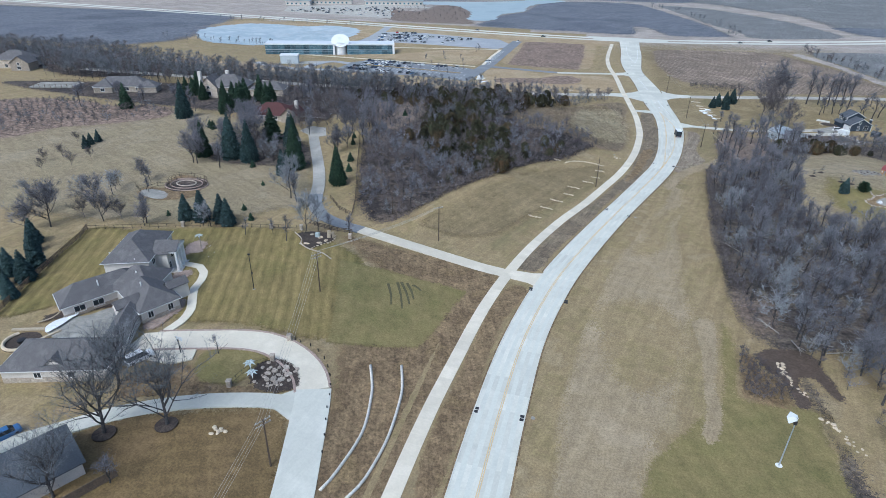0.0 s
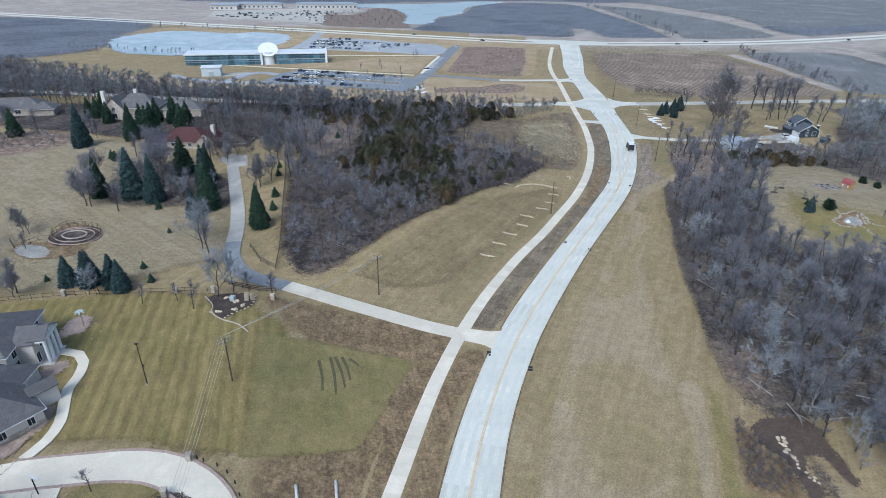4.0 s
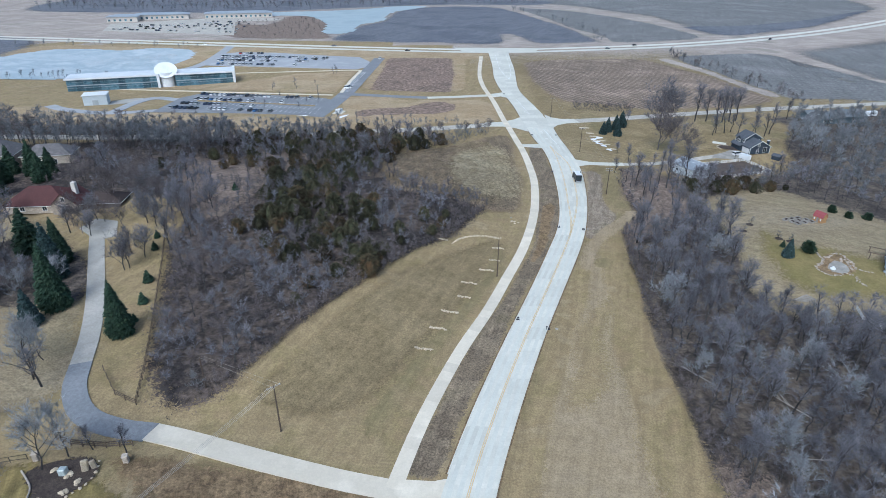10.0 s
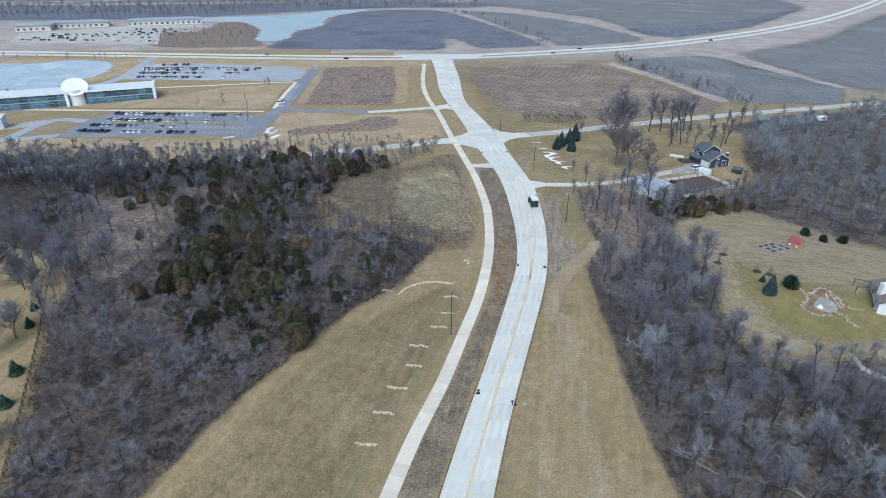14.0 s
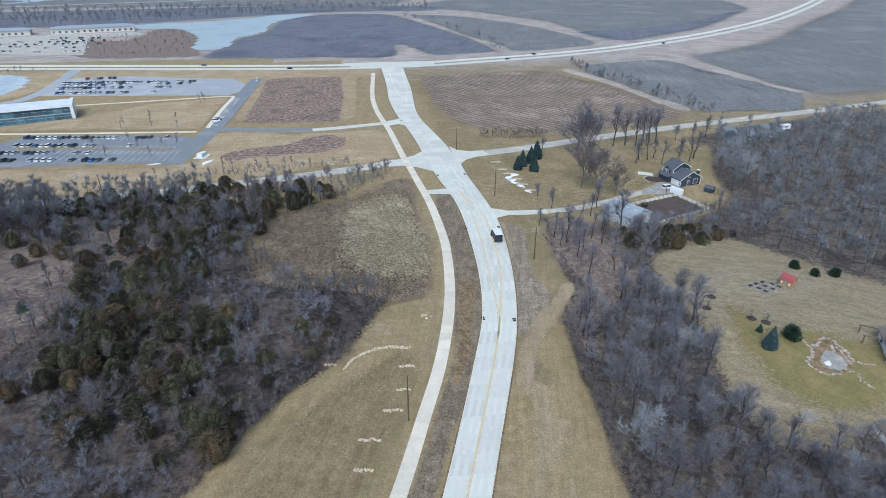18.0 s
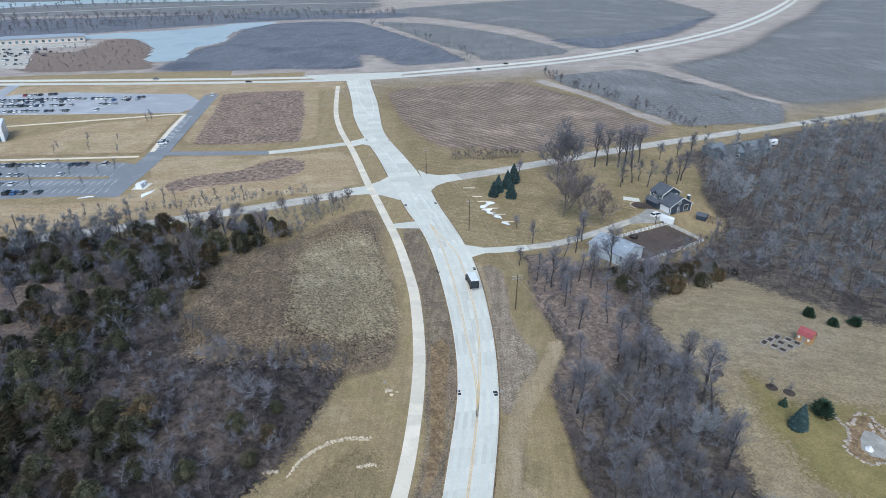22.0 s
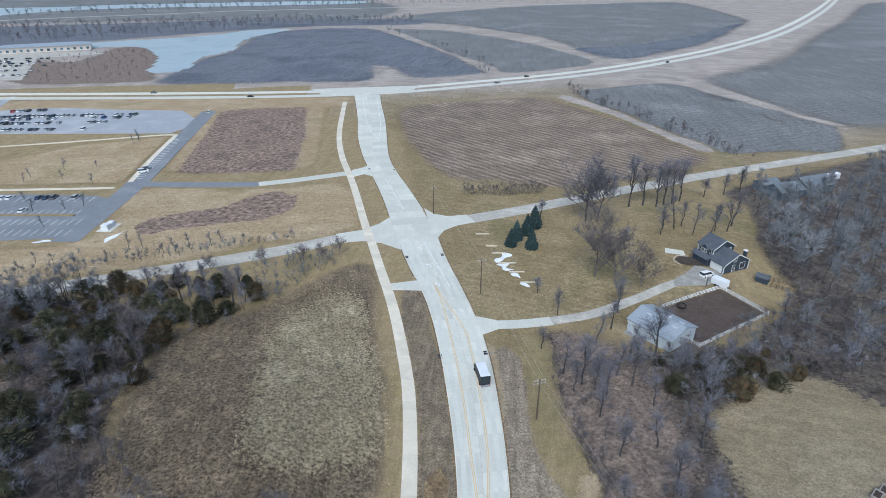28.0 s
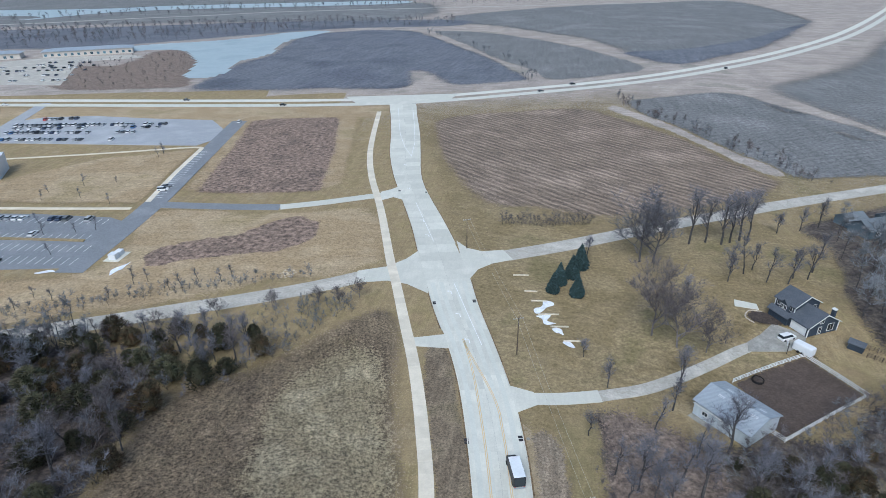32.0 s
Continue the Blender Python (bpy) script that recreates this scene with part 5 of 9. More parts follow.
def scatter(poly, gap, avoid=()):
    """Plan spots inside an outline, no closer than gap."""
    x0, x1 = min(p[0] for p in poly), max(p[0] for p in poly)
    y0, y1 = min(p[1] for p in poly), max(p[1] for p in poly)
    out, cells = [], {}
    for _ in range(int((x1 - x0) * (y1 - y0) / gap**2 * 3)):
        x, y = rnd.uniform(x0, x1), rnd.uniform(y0, y1)
        if not inside(x, y, poly) or any(inside(x, y, q) for q in avoid):
            continue
        c = (int(x / gap), int(y / gap))
        if all((x - a) ** 2 + (y - b) ** 2 > gap * gap for i in (-1, 0, 1) for j in (-1, 0, 1) for a, b in cells.get((c[0] + i, c[1] + j), ())):
            cells.setdefault(c, []).append((x, y))
            out.append((x, y))
    return out


CLEARING = [(80, 262), (103, 274), (114, 267), (139, 240), (170, 222), (150, 168), (97, 184), (78, 182), (66, 190), (70, 208), (73, 222), (74, 242)]
RIGHT_WOOD = [(41, 128), (41, 159), (42.5, 197), (43.5, 215), (47, 233), (54, 243), (53.5, 258), (55, 282), (70, 288), (76, 277), (100, 277), (120, 268), (150, 250), (200, 250), (200, 120), (120, 70), (62, 66), (58, 100), (46, 118)]
LEFT_WOOD = [(-58, 154), (-49, 166), (-42, 185), (-31, 200), (-22, 216), (-12, 227), (-5, 240), (-2, 250), (-22, 258), (-40, 278), (-36, 304), (-22, 310), (-12, 321), (-20, 330), (-60, 330), (-120, 326), (-160, 316), (-160, 262), (-112, 262), (-91, 217), (-83.6, 198), (-78, 183), (-70, 163), (-62, 153)]
FAR_WOOD = [(135, 308), (136, 319), (147, 339), (159, 363), (175, 385), (320, 405), (330, 250), (205, 240), (150, 226), (131, 247), (123, 259), (116, 270), (128, 280), (131, 292)]
BAND_WOOD = [(-112, 296), (-112, 326), (-180, 318), (-330, 312), (-330, 290), (-240, 288), (-226, 304), (-150, 302)]

near = []
for x, y in scatter(RIGHT_WOOD, 3.3, (CLEARING,)):
    q = rnd.random()
    if x > 84 and rnd.random() < 0.42:
        continue
    edge = x < 60 or y < 120
    key = "pale%d" % rnd.randint(0, 1) if q < (0.2 if y < 165 else 0.1) else "tall%d" % rnd.randint(0, 3) if q < 0.56 else "thin%d" % rnd.randint(0, 2)
    if x < 78 and y > 236 and (key[0] == "p" or rnd.random() < 0.66):
        continue
    near.append((key, x, y, rnd.uniform(0.7, 1.15)))
near.sort(key=lambda s: (s[1] - 40) ** 2 + (0.4 * (s[2] - 190)) ** 2)
for key, x, y, s in near[:190]:
    plant(key, x, y, s, "leafless pale grey tree in the woods" if key[0] == "p" else "leafless grey-brown tree in the woods", group="trees of the woods")
wood("woodland", [(k, x, y, s, rnd.uniform(0, 6.28), 2 if k[0] == "p" else 1) for k, x, y, s in [("mid%d" % rnd.randint(0, 2) if q[1] > 84 else q[0], *q[1:]) for q in near[190:]]], "leafless grey woodland", "woods", [BARK, THICKTWIG, TWIG])
brush = [("brush%d" % rnd.randint(0, 2) if rnd.random() < 0.6 else "low%d" % rnd.randint(0, 1), x, y, rnd.uniform(0.5, 1.0), rnd.uniform(0, 6.28), rnd.choice((1, 1, 1, 2))) for x, y in scatter([(x - 2.2 if x < 60 else x, y) for x, y in RIGHT_WOOD], 3.7, (CLEARING,)) if x < 125 and (x < 82 or rnd.random() < 0.4) and not (x < 72 and y > 238 and rnd.random() < 0.6)]
for p in flow([(41, 124), (38.4, 140), (38.4, 159), (40.2, 197), (41.8, 213), (44.8, 232), (51.4, 243), (51.8, 256), (52.4, 278)], 1.3):
    brush.append((rnd.choice(("low0", "low1", "brush0")), p.x + rnd.uniform(-0.6, 1.4), p.y + rnd.uniform(-0.8, 0.8), rnd.uniform(0.45, 0.85), rnd.uniform(0, 6.28), 1))
wood("underbrush", brush, "leafless grey-brown underbrush", "brush", [BARK, REDTWIG, THICKTWIG])

left = []
OPEN_SPOTS = [(-62, 232, 9), (-58, 252, 7), (-70, 214, 5), (-30, 262, 8), (-96, 280, 9), (-88, 260, 7), (-107, 287, 8), (-90, 246, 5)]
for x, y in scatter(LEFT_WOOD, 3.0):
    q = rnd.random()
    back = y > 275 or x < -100
    key = ("tall%d" % rnd.randint(0, 3) if back and rnd.random() < 0.5 else "thin%d" % rnd.randint(0, 2)) if q < (0.34 if back else 0.24) else "brush%d" % rnd.randint(0, 3) if q < 0.78 else "low%d" % rnd.randint(0, 1)
    lush = 0.95 + 0.55 * noise.noise(Vector((x * 0.06, y * 0.06, 3)))
    if any((x - a) ** 2 + (y - b) ** 2 < r * r for a, b, r in OPEN_SPOTS) and rnd.random() < 0.75:
        continue
    hue = noise.noise(Vector((x * 0.05, y * 0.05, 11))) + rnd.uniform(-0.3, 0.3)
    left.append((key, x, y, lush * (rnd.uniform(0.8, 1.4) if key[0] in "bl" else rnd.uniform(0.5, 0.95)), rnd.uniform(0, 6.28), 1 if hue > -0.02 else 3 if hue > -0.05 and y < 235 else 2))
for line, gap in (([(-57, 152), (-49, 163), (-42, 181), (-31, 196), (-22, 212), (-11, 223), (-3, 238), (1, 250), (-12, 256), (-24, 262), (-36, 276)], 1.1),):
    for p in flow(line, gap):
        for off in (0.8,):
            left.append((rnd.choice(("low0", "low1", "brush0")), p.x - off * 0.8 + rnd.uniform(-0.8, 0.8), p.y + off * 0.6 + rnd.uniform(-0.8, 0.8), rnd.uniform(0.45, 0.85), rnd.uniform(0, 6.28), 2))
left += [("mid%d" % rnd.randint(0, 2), x, y, rnd.uniform(0.75, 1.15), rnd.uniform(0, 6.28), 3) for x, y in scatter([(-58, 322), (-60, 331), (-160, 320), (-240, 316), (-240, 296), (-200, 300), (-120, 300), (-96, 306)], 3.6)]
wood("thicket", left, "leafless brownish-grey thicket", "brush", [BARK, THICKTWIG, REDTWIG, TWIG])
far = [("far0" if x > 205 or y < 245 else "mid%d" % rnd.randint(0, 2), x, y, rnd.uniform(0.9, 1.4), rnd.uniform(0, 6.28), 1) for x, y in scatter(FAR_WOOD, 5.1, ([(166, 362), (168, 392), (225, 402), (225, 374), (200, 366)],))]
far += [("mid%d" % rnd.randint(0, 2), x, y, rnd.uniform(0.8, 1.3), rnd.uniform(0, 6.28), rnd.choice((1, 1, 2))) for x, y in scatter(BAND_WOOD, 3.1)]
far += [("brush%d" % rnd.randint(0, 3), x, y, rnd.uniform(0.6, 1.1), rnd.uniform(0, 6.28), rnd.choice((1, 2, 2))) for x, y in scatter([(86, 283), (91, 280), (112, 288), (122, 292), (132, 300), (140, 320), (146, 316), (136, 286), (120, 270), (107, 267), (96, 265), (81, 259), (70, 259), (72, 280)], 2.6)]
far += [("far0", x, y, rnd.uniform(0.8, 1.25), rnd.uniform(0, 6.28), rnd.choice((1, 1, 2))) for x, y in scatter([(-470, 330), (-470, 376), (-370, 382), (-300, 360), (-220, 338), (-165, 336), (-148, 328), (-210, 326), (-260, 322), (-296, 304), (-325, 302), (-372, 318)], 4.0)]
far += [("brush%d" % rnd.randint(0, 3), x, y, rnd.uniform(0.5, 1.0), rnd.uniform(0, 6.28), rnd.choice((1, 2, 2))) for x, y in scatter([(-286, 220), (-281, 234), (-265, 243), (-236, 238), (-223, 247), (-200, 240), (-199, 232), (-216, 216), (-232, 200), (-245, 186)], 3.6)]
wood("distant_woodland", far, "leafless grey woods further off", "woods", [BARK, TWIG, REDTWIG])

for zone, gap, lo, hi, words in (
    ([(-57, 243), (-54, 250), (-54, 262), (-49, 270), (-43, 280), (-37, 289), (-36, 305), (-46, 312), (-74, 312), (-84, 290), (-80, 262), (-68, 248)], 5.2, 0.65, 1.35, "rusty dark green cedar in the thicket"),
    ([(-70, 234), (-52, 224), (-40, 219), (-32, 227), (-38, 244), (-54, 254), (-70, 250)], 4.4, 0.65, 1.25, "rusty cedar in the thicket"),
    ([(-112, 304), (-96, 284), (-84, 300), (-66, 312), (-40, 308), (-23, 311), (-15, 319), (-18, 326), (-44, 330), (-98, 326)], 5.2, 0.6, 1.2, "dark green cedar near the gravel road"),
    ([(-50, 182), (-44, 186), (-34, 201), (-26, 212), (-16, 224), (-8, 236), (-16, 240), (-28, 224), (-42, 204)], 5.2, 0.4, 0.75, "olive and rusty cedar at the thicket edge"),
    ([(-132, 275), (-104, 280), (-96, 300), (-130, 300)], 9, 0.5, 0.9, "dark green cedar in the thicket")):
    for x, y in scatter(zone, gap):
        plant("cedar%d" % rnd.randint(0, 2), x, y, rnd.uniform(lo, hi), words, "cedar_tree", group="cedars of the thicket")
for x, y in scatter([(-108, 306), (-60, 314), (-38, 310), (-18, 320), (-20, 330), (-100, 328)], 7.5):
    plant("tall%d" % rnd.randint(0, 3), x, y, rnd.uniform(0.45, 0.75), "leafless blue-grey tree among cedars", group="trees of the woods")
for x, y in scatter([(-33, 206), (-38, 212), (-50, 232), (-60, 246), (-78, 246), (-72, 226), (-58, 210), (-44, 200)], 6.4):
    plant("cedar%d" % rnd.choice((0, 1, 1, 2)), x, y, rnd.uniform(0.6, 1.05), "dark rusty green cedar among bare brush", "cedar_tree", group="cedars of the thicket")
for x, y, k in ((-31.5, 198.4, 1.1), (-33, 203, 0.95), (-32.6, 209, 0.9), (-30.2, 203.6, 0.8), (-56, 208, 0.9), (-54.6, 211.6, 0.75), (-76, 230, 0.8)):
    plant("cedar%d" % (int(10 * k) % 3), x, y, k, "broad rusty green cedar at the thicket edge", "cedar_tree", group="cedars of the thicket")

for (x, y), k in zip([(86.6, 272.9), (90.1, 270.7), (76.7, 267.2), (94.9, 272.3), (96.6, 270.0), (90.1, 264.1), (85.1, 266.4), (98.7, 266.0), (105.6, 267.9)], (0.85, 0.9, 0.9, 0.65, 0.85, 1.0, 0.8, 0.75, 0.7)):
    plant("cedar%d" % (int(20 * k) % 3), x, y, k, "dark green cedar in brush south of the paddock", "cedar_tree", group="cedars by the paddock")

# ---- builders for things ----
def hip_roof(x0, y0, x1, y1, z, rise, over=0.5, t=0.18):
    a0, b0, a1, b1 = x0 - over, y0 - over, x1 + over, y1 + over
    v = [(x, y, zz) for zz in (z - t, z) for x, y in ((a0, b0), (a1, b0), (a1, b1), (a0, b1))]
    w, l = b1 - b0, a1 - a0
    if l >= w:
        v += [(a0 + w / 2, (b0 + b1) / 2, z + rise), (a1 - w / 2, (b0 + b1) / 2, z + rise)]
        f = [(4, 5, 9, 8), (5, 6, 9), (6, 7, 8, 9), (7, 4, 8)]
    else:
        v += [((a0 + a1) / 2, b0 + l / 2, z + rise), ((a0 + a1) / 2, b1 - l / 2, z + rise)]
        f = [(4, 5, 8), (5, 6, 9, 8), (6, 7, 9), (7, 4, 8, 9)]
    return v, f + [(3, 2, 1, 0), (0, 1, 5, 4), (1, 2, 6, 5), (2, 3, 7, 6), (3, 0, 4, 7)]


def gable_roof(x0, y0, x1, y1, z, rise, over=0.4, t=0.18, along="x"):
    """Two pitched slabs with thickness; the ridge runs along x or y."""
    if along == "y":
        v, f = gable_roof(y0, x0, y1, x1, z, rise, over, t)
        return [(y, x, zz) for x, y, zz in v], [tuple(reversed(q)) for q in f]
    a0, a1, m, half = x0 - over, x1 + over, (y0 + y1) / 2, (y1 - y0) / 2 + over
    drop = rise * over / ((y1 - y0) / 2)
    prof = [(m - half, z - drop), (m, z + rise), (m + half, z - drop), (m + half, z - drop + t), (m, z + rise + t), (m - half, z - drop + t)]
    v = [(a, y, zz) for a in (a0, a1) for y, zz in prof]
    f = [(i, (i + 1) % 6, 6 + (i + 1) % 6, 6 + i) for i in range(6)]
    return v, f + [(5, 4, 1, 0), (4, 3, 2, 1), (6, 7, 10, 11), (7, 8, 9, 10)]


def gable_walls(x0, y0, x1, y1, h, rise, along="x"):
    if along == "y":
        v, f = gable_walls(y0, x0, y1, x1, h, rise)
        return [(y, x, z) for x, y, z in v], [tuple(reversed(q)) for q in f]
    m = (y0 + y1) / 2
    return stack([[(x, y0, 0), (x, y1, 0), (x, y1, h), (x, m, h + rise), (x, y0, h)] for x in (x0, x1)])


def window(parent, x, y, z, w, h, turn, wide=0.12, frame_material=None, pane_material=None):
    """A framed window standing 3 cm proud of a wall whose outside faces the given turn (degrees from +x)."""
    m = pose(x, y, z, 0, 0, turn)
    bars = [box(-0.02, -w / 2 - wide, -wide, 0.06, w / 2 + wide, 0), box(-0.02, -w / 2 - wide, h, 0.06, w / 2 + wide, h + wide),
            box(-0.02, -w / 2 - wide, 0, 0.06, -w / 2, h), box(-0.02, w / 2, 0, 0.06, w / 2 + wide, h), box(-0.02, -0.03, 0, 0.05, 0.03, h)]
    fr = part("window", moved(join(*bars), m), frame_material or TRIM, parent)
    part("pane", moved(box(-0.02, -w / 2, 0, 0.03, w / 2, h), m), pane_material or GLASS, fr)


def wing(root, x, y, turn, x0, y0, x1, y1, h, rise, roof="hip", wall=None, roof_material=None, along="x", over=0.5, windows=(), base=None):
    """A wing of a house in its own frame: walls, roof and windows (side, offset, sill, width, height)."""
    m = pose(x, y, 0, 0, 0, turn)
    walls = box(x0, y0, 0, x1, y1, h) if roof == "hip" else gable_walls(x0, y0, x1, y1, h, rise, along)
    wb = part("wall", moved(walls, m), wall or STUCCO, root)
    if base:
        part("stone_base", moved(box(x0 - 0.05, y0 - 0.05, 0, x1 + 0.05, y1 + 0.05, 1.15), m), base, root, "tan stone lower wall")
    rs = hip_roof(x0, y0, x1, y1, h + 0.02, rise, over) if roof == "hip" else gable_roof(x0, y0, x1, y1, h, rise, over, along=along)
    part("roof", moved(rs, m), roof_material or SHINGLE, root)
    gz = h - 0.16
    gut = [box(x0 - over - 0.1, y0 - over - 0.1, gz, x1 + over + 0.1, y0 - over, gz + 0.12), box(x0 - over - 0.1, y1 + over, gz, x1 + over + 0.1, y1 + over + 0.1, gz + 0.12),
           box(x0 - over - 0.1, y0 - over, gz, x0 - over, y1 + over, gz + 0.12), box(x1 + over, y0 - over, gz, x1 + over + 0.1, y1 + over, gz + 0.12)]
    if roof == "hip":
        part("gutter", moved(join(*gut), m), TRIM, root)
    for s, off, sill, w, hh in windows:
        px, py, tn = {"e": (x1, off, 0), "w": (x0, off, 180), "n": (off, y1, 90), "s": (off, y0, -90)}[s]
        q = m @ Vector((px, py, sill))
        window(root, q.x, q.y, q.z, w, hh, turn + tn)
    return wb


def utility_pole(x, y, h, arms, label, turn=0.0):
    root = thing("utility_pole", pose(x, y, 0, 0, 0, turn), label, "pole", "utility poles")
    part("pole", cylinder(0.17, -0.3, h, 10, 0.11), WOODPOLE, root)
    for k in range(arms):
        z = h - 0.35 - 0.75 * k
        arm = part("crossarm", box(-1.3, 0.1, z - 0.08, 1.3, 0.22, z + 0.08), DEADWOOD, root)
        for xx in (-1.15, -0.45, 0.45, 1.15):
            part("insulator", cylinder(0.05, z + 0.08, z + 0.28, 8, 0.03, xx, 0.16), METALW, arm)
    part("ground_sleeve", cylinder(0.24, -0.05, 0.06, 10, 0.2), MULCH, root)
    return root


def wire(name, a, b, sag, r, label, kinds=GRAVEL):
    pts = [Vector(a).lerp(Vector(b), k / 10) - Vector((0, 0, sag * 4 * (k / 10) * (1 - k / 10))) for k in range(11)]
    return tagged(part(name, tube(pts, r, 4), kinds), label, "cable")


def rail_fence(name, points, h, rails, material, label, gap=2.6, post=0.07, rail=0.05, group=""):
    """Posts and rails along plan points."""
    root = thing(name, pose(points[0][0], points[0][1], 0), label, "fence", group)
    o = Vector((*points[0], 0))
    line = []
    for a, b in zip(points, points[1:]):
        d = Vector((b[0] - a[0], b[1] - a[1], 0))
        n = max(1, round(d.length / gap))
        line += [Vector((*a, 0)) + d * k / n for k in range(n)]
    line.append(Vector((*points[-1], 0)))
    pm = link_mesh("post", box(-post, -post, -0.1, post, post, h, post * 0.4), material)
    for p in line:
        ob = new("post", pm)
        ob.parent, ob.location = root, p - o
    for a, b in zip(line, line[1:]):
        d = (b - a).normalized() * 0.02
        s = Vector((-d.y, d.x, 0)).normalized() * rail * 0.5
        for k in range(rails):
            z = h * (0.3 + 0.62 * k / max(1, rails - 1))
            q = [a - o + s, a - o - s, b - o - s, b - o + s]
            part("rail", ([(p.x, p.y, zz) for zz in (z - rail, z + rail) for p in q], [(3, 2, 1, 0), (4, 5, 6, 7), (0, 1, 5, 4), (1, 2, 6, 5), (2, 3, 7, 6), (3, 0, 4, 7)]), material, root)
    return root


def boulder(seed, r, flat=0.6):
    rnd_b = random.Random(seed)
    rings = []
    for t, k in ((-0.2, 0.8), (0.25, 1.0), (0.65, 0.8), (1.0, 0.35)):
        rings.append([(r * k * math.cos(a) * rnd_b.uniform(0.75, 1.15), r * k * math.sin(a) * rnd_b.uniform(0.75, 1.15), r * flat * t * rnd_b.uniform(0.9, 1.1)) for a in [i * math.pi / 4 for i in range(8)]])
    return stack(rings)


ROCKS = [link_mesh("boulder", boulder(200 + i, 0.5), STONE) for i in range(4)]
PALEROCKS = [link_mesh("boulder", boulder(210 + i, 0.5), PALESTONE) for i in range(4)]


def stones(spots, label, group, pale=False, name="boulder"):
    for i, (x, y, s) in enumerate(spots):
        ob = new(name, (PALEROCKS if pale else ROCKS)[i % 4])
        ob.matrix_basis = pose(x, y, 0, 0, 0, i * 67) @ Matrix.Diagonal((s * 1.2, s, s, 1))
        tagged(ob, label, "rock", group)


# ---- vehicles ----
def car_shapes(l=4.6, w=1.82, tall=1.48, van=False):
    h = w / 2
    def ring(x, z0, z1, k=1.0):
        return [(x, -h * k, z0), (x, h * k, z0), (x, h * k, z1 - 0.1), (x, h * k * 0.9, z1), (x, -h * k * 0.9, z1), (x, -h * k, z1 - 0.1)]
    hood = 0.92 if not van else 1.05
    body = stack([ring(-l / 2, 0.35, 0.8, 0.88), ring(-l / 2 + 0.15, 0.24, 0.95), ring(-l * 0.2, 0.22, 0.98), ring(l * 0.2, 0.22, 0.98), ring(l / 2 - 0.3, 0.24, hood - 0.06), ring(l / 2, 0.35, hood - 0.25, 0.85)])
    def cab(x, z, k):
        return [(x, -h * k, z), (x, h * k, z)]
    r0, r1 = (-l * 0.47, l * 0.3) if van else (-l * 0.42, l * 0.2)
    t0, t1 = (-l * 0.45, l * 0.12) if van else (-l * 0.28, l * 0.02)
    glass = stack([[(r0, -h * 0.9, 0.97), (r1, -h * 0.9, 0.97), (r1, h * 0.9, 0.97), (r0, h * 0.9, 0.97)], [(t0, -h * 0.74, tall - 0.05), (t1, -h * 0.74, tall - 0.05), (t1, h * 0.74, tall - 0.05), (t0, h * 0.74, tall - 0.05)]])
    roof = stack([[(t0 - 0.04, -h * 0.76, tall - 0.07), (t1 + 0.04, -h * 0.76, tall - 0.07), (t1 + 0.04, h * 0.76, tall - 0.07), (t0 - 0.04, h * 0.76, tall - 0.07)], [(t0 + 0.1, -h * 0.66, tall), (t1 - 0.1, -h * 0.66, tall), (t1 - 0.1, h * 0.66, tall), (t0 + 0.1, h * 0.66, tall)]])
    wheel = [(x, y, z) for y in (-0.11, 0.11) for x, _, z in [(0.33 * math.cos(k * math.pi / 5), 0, 0.33 * math.sin(k * math.pi / 5)) for k in range(10)]]
    wf = [tuple(range(10)), tuple(range(19, 9, -1))] + [(i, i + 10, (i + 1) % 10 + 10, (i + 1) % 10) for i in range(10)]
    return body, glass, roof, (wheel, wf), [(sx * l * 0.31, sy * (h - 0.1), 0.33) for sx in (-1, 1) for sy in (-1, 1)]


CARS = {}


def car(x, y, turn, paint, style="saloon", group="", label=""):
    key = (paint, style)
    if key not in CARS:
        sh = car_shapes(4.4, 1.76, 1.44) if style == "saloon" else car_shapes(4.5, 1.84, 1.7, True) if style == "suv" else car_shapes(5.4, 2.0, 2.05, True)
        CARS[key] = (link_mesh("body", sh[0], PAINTS[paint]), link_mesh("glasshouse", sh[1], GLASS), link_mesh("roof_panel", sh[2], PAINTS[paint]), link_mesh("wheel", sh[3], RUBBER), sh[4])
    words = {"saloon": "saloon car", "suv": "sport utility car", "van": "van"}[style]
    root = thing("car" if style != "van" else "van", pose(x, y, 0.06, 0, 0, turn), label or "%s %s parked on asphalt" % (PAINT_WORDS[paint], words), "car" if style != "van" else "van", group)
    b, g, r, wm, spots = CARS[key]
    for nm, me in (("body", b), ("glasshouse", g), ("roof_panel", r)):
        new(nm, me).parent = root
    for p in spots:
        ob = new("wheel", wm)
        ob.parent, ob.location = root, p
    return root

# ---- road markings and street furniture ----
def marking(name, line, width, material, label, dash=0):
    pts = [Vector((x, y, 0)) for x, y in line]
    shapes = []
    for k in range(len(pts) - 1):
        if dash and k % 2:
            continue
        d = pts[k + 1] - pts[k]
        s = Vector((-d.y, d.x, 0)).normalized() * width / 2
        q = [pts[k] + s, pts[k] - s, pts[k + 1] - s, pts[k + 1] + s]
        shapes.append(([(p.x, p.y, 0.08) for p in q], [(3, 2, 1, 0)]))
    return tagged(part(name, join(*shapes), material), label, "road marking", kind="structure")


def along_road(f, y0, y1, step=3.0, shift=0.0):
    n = max(1, int((y1 - y0) / step))
    return [(road_point(y0 + (y1 - y0) * k / n, f(y0 + (y1 - y0) * k / n)) + shift, y0 + (y1 - y0) * k / n) for k in range(n + 1)]


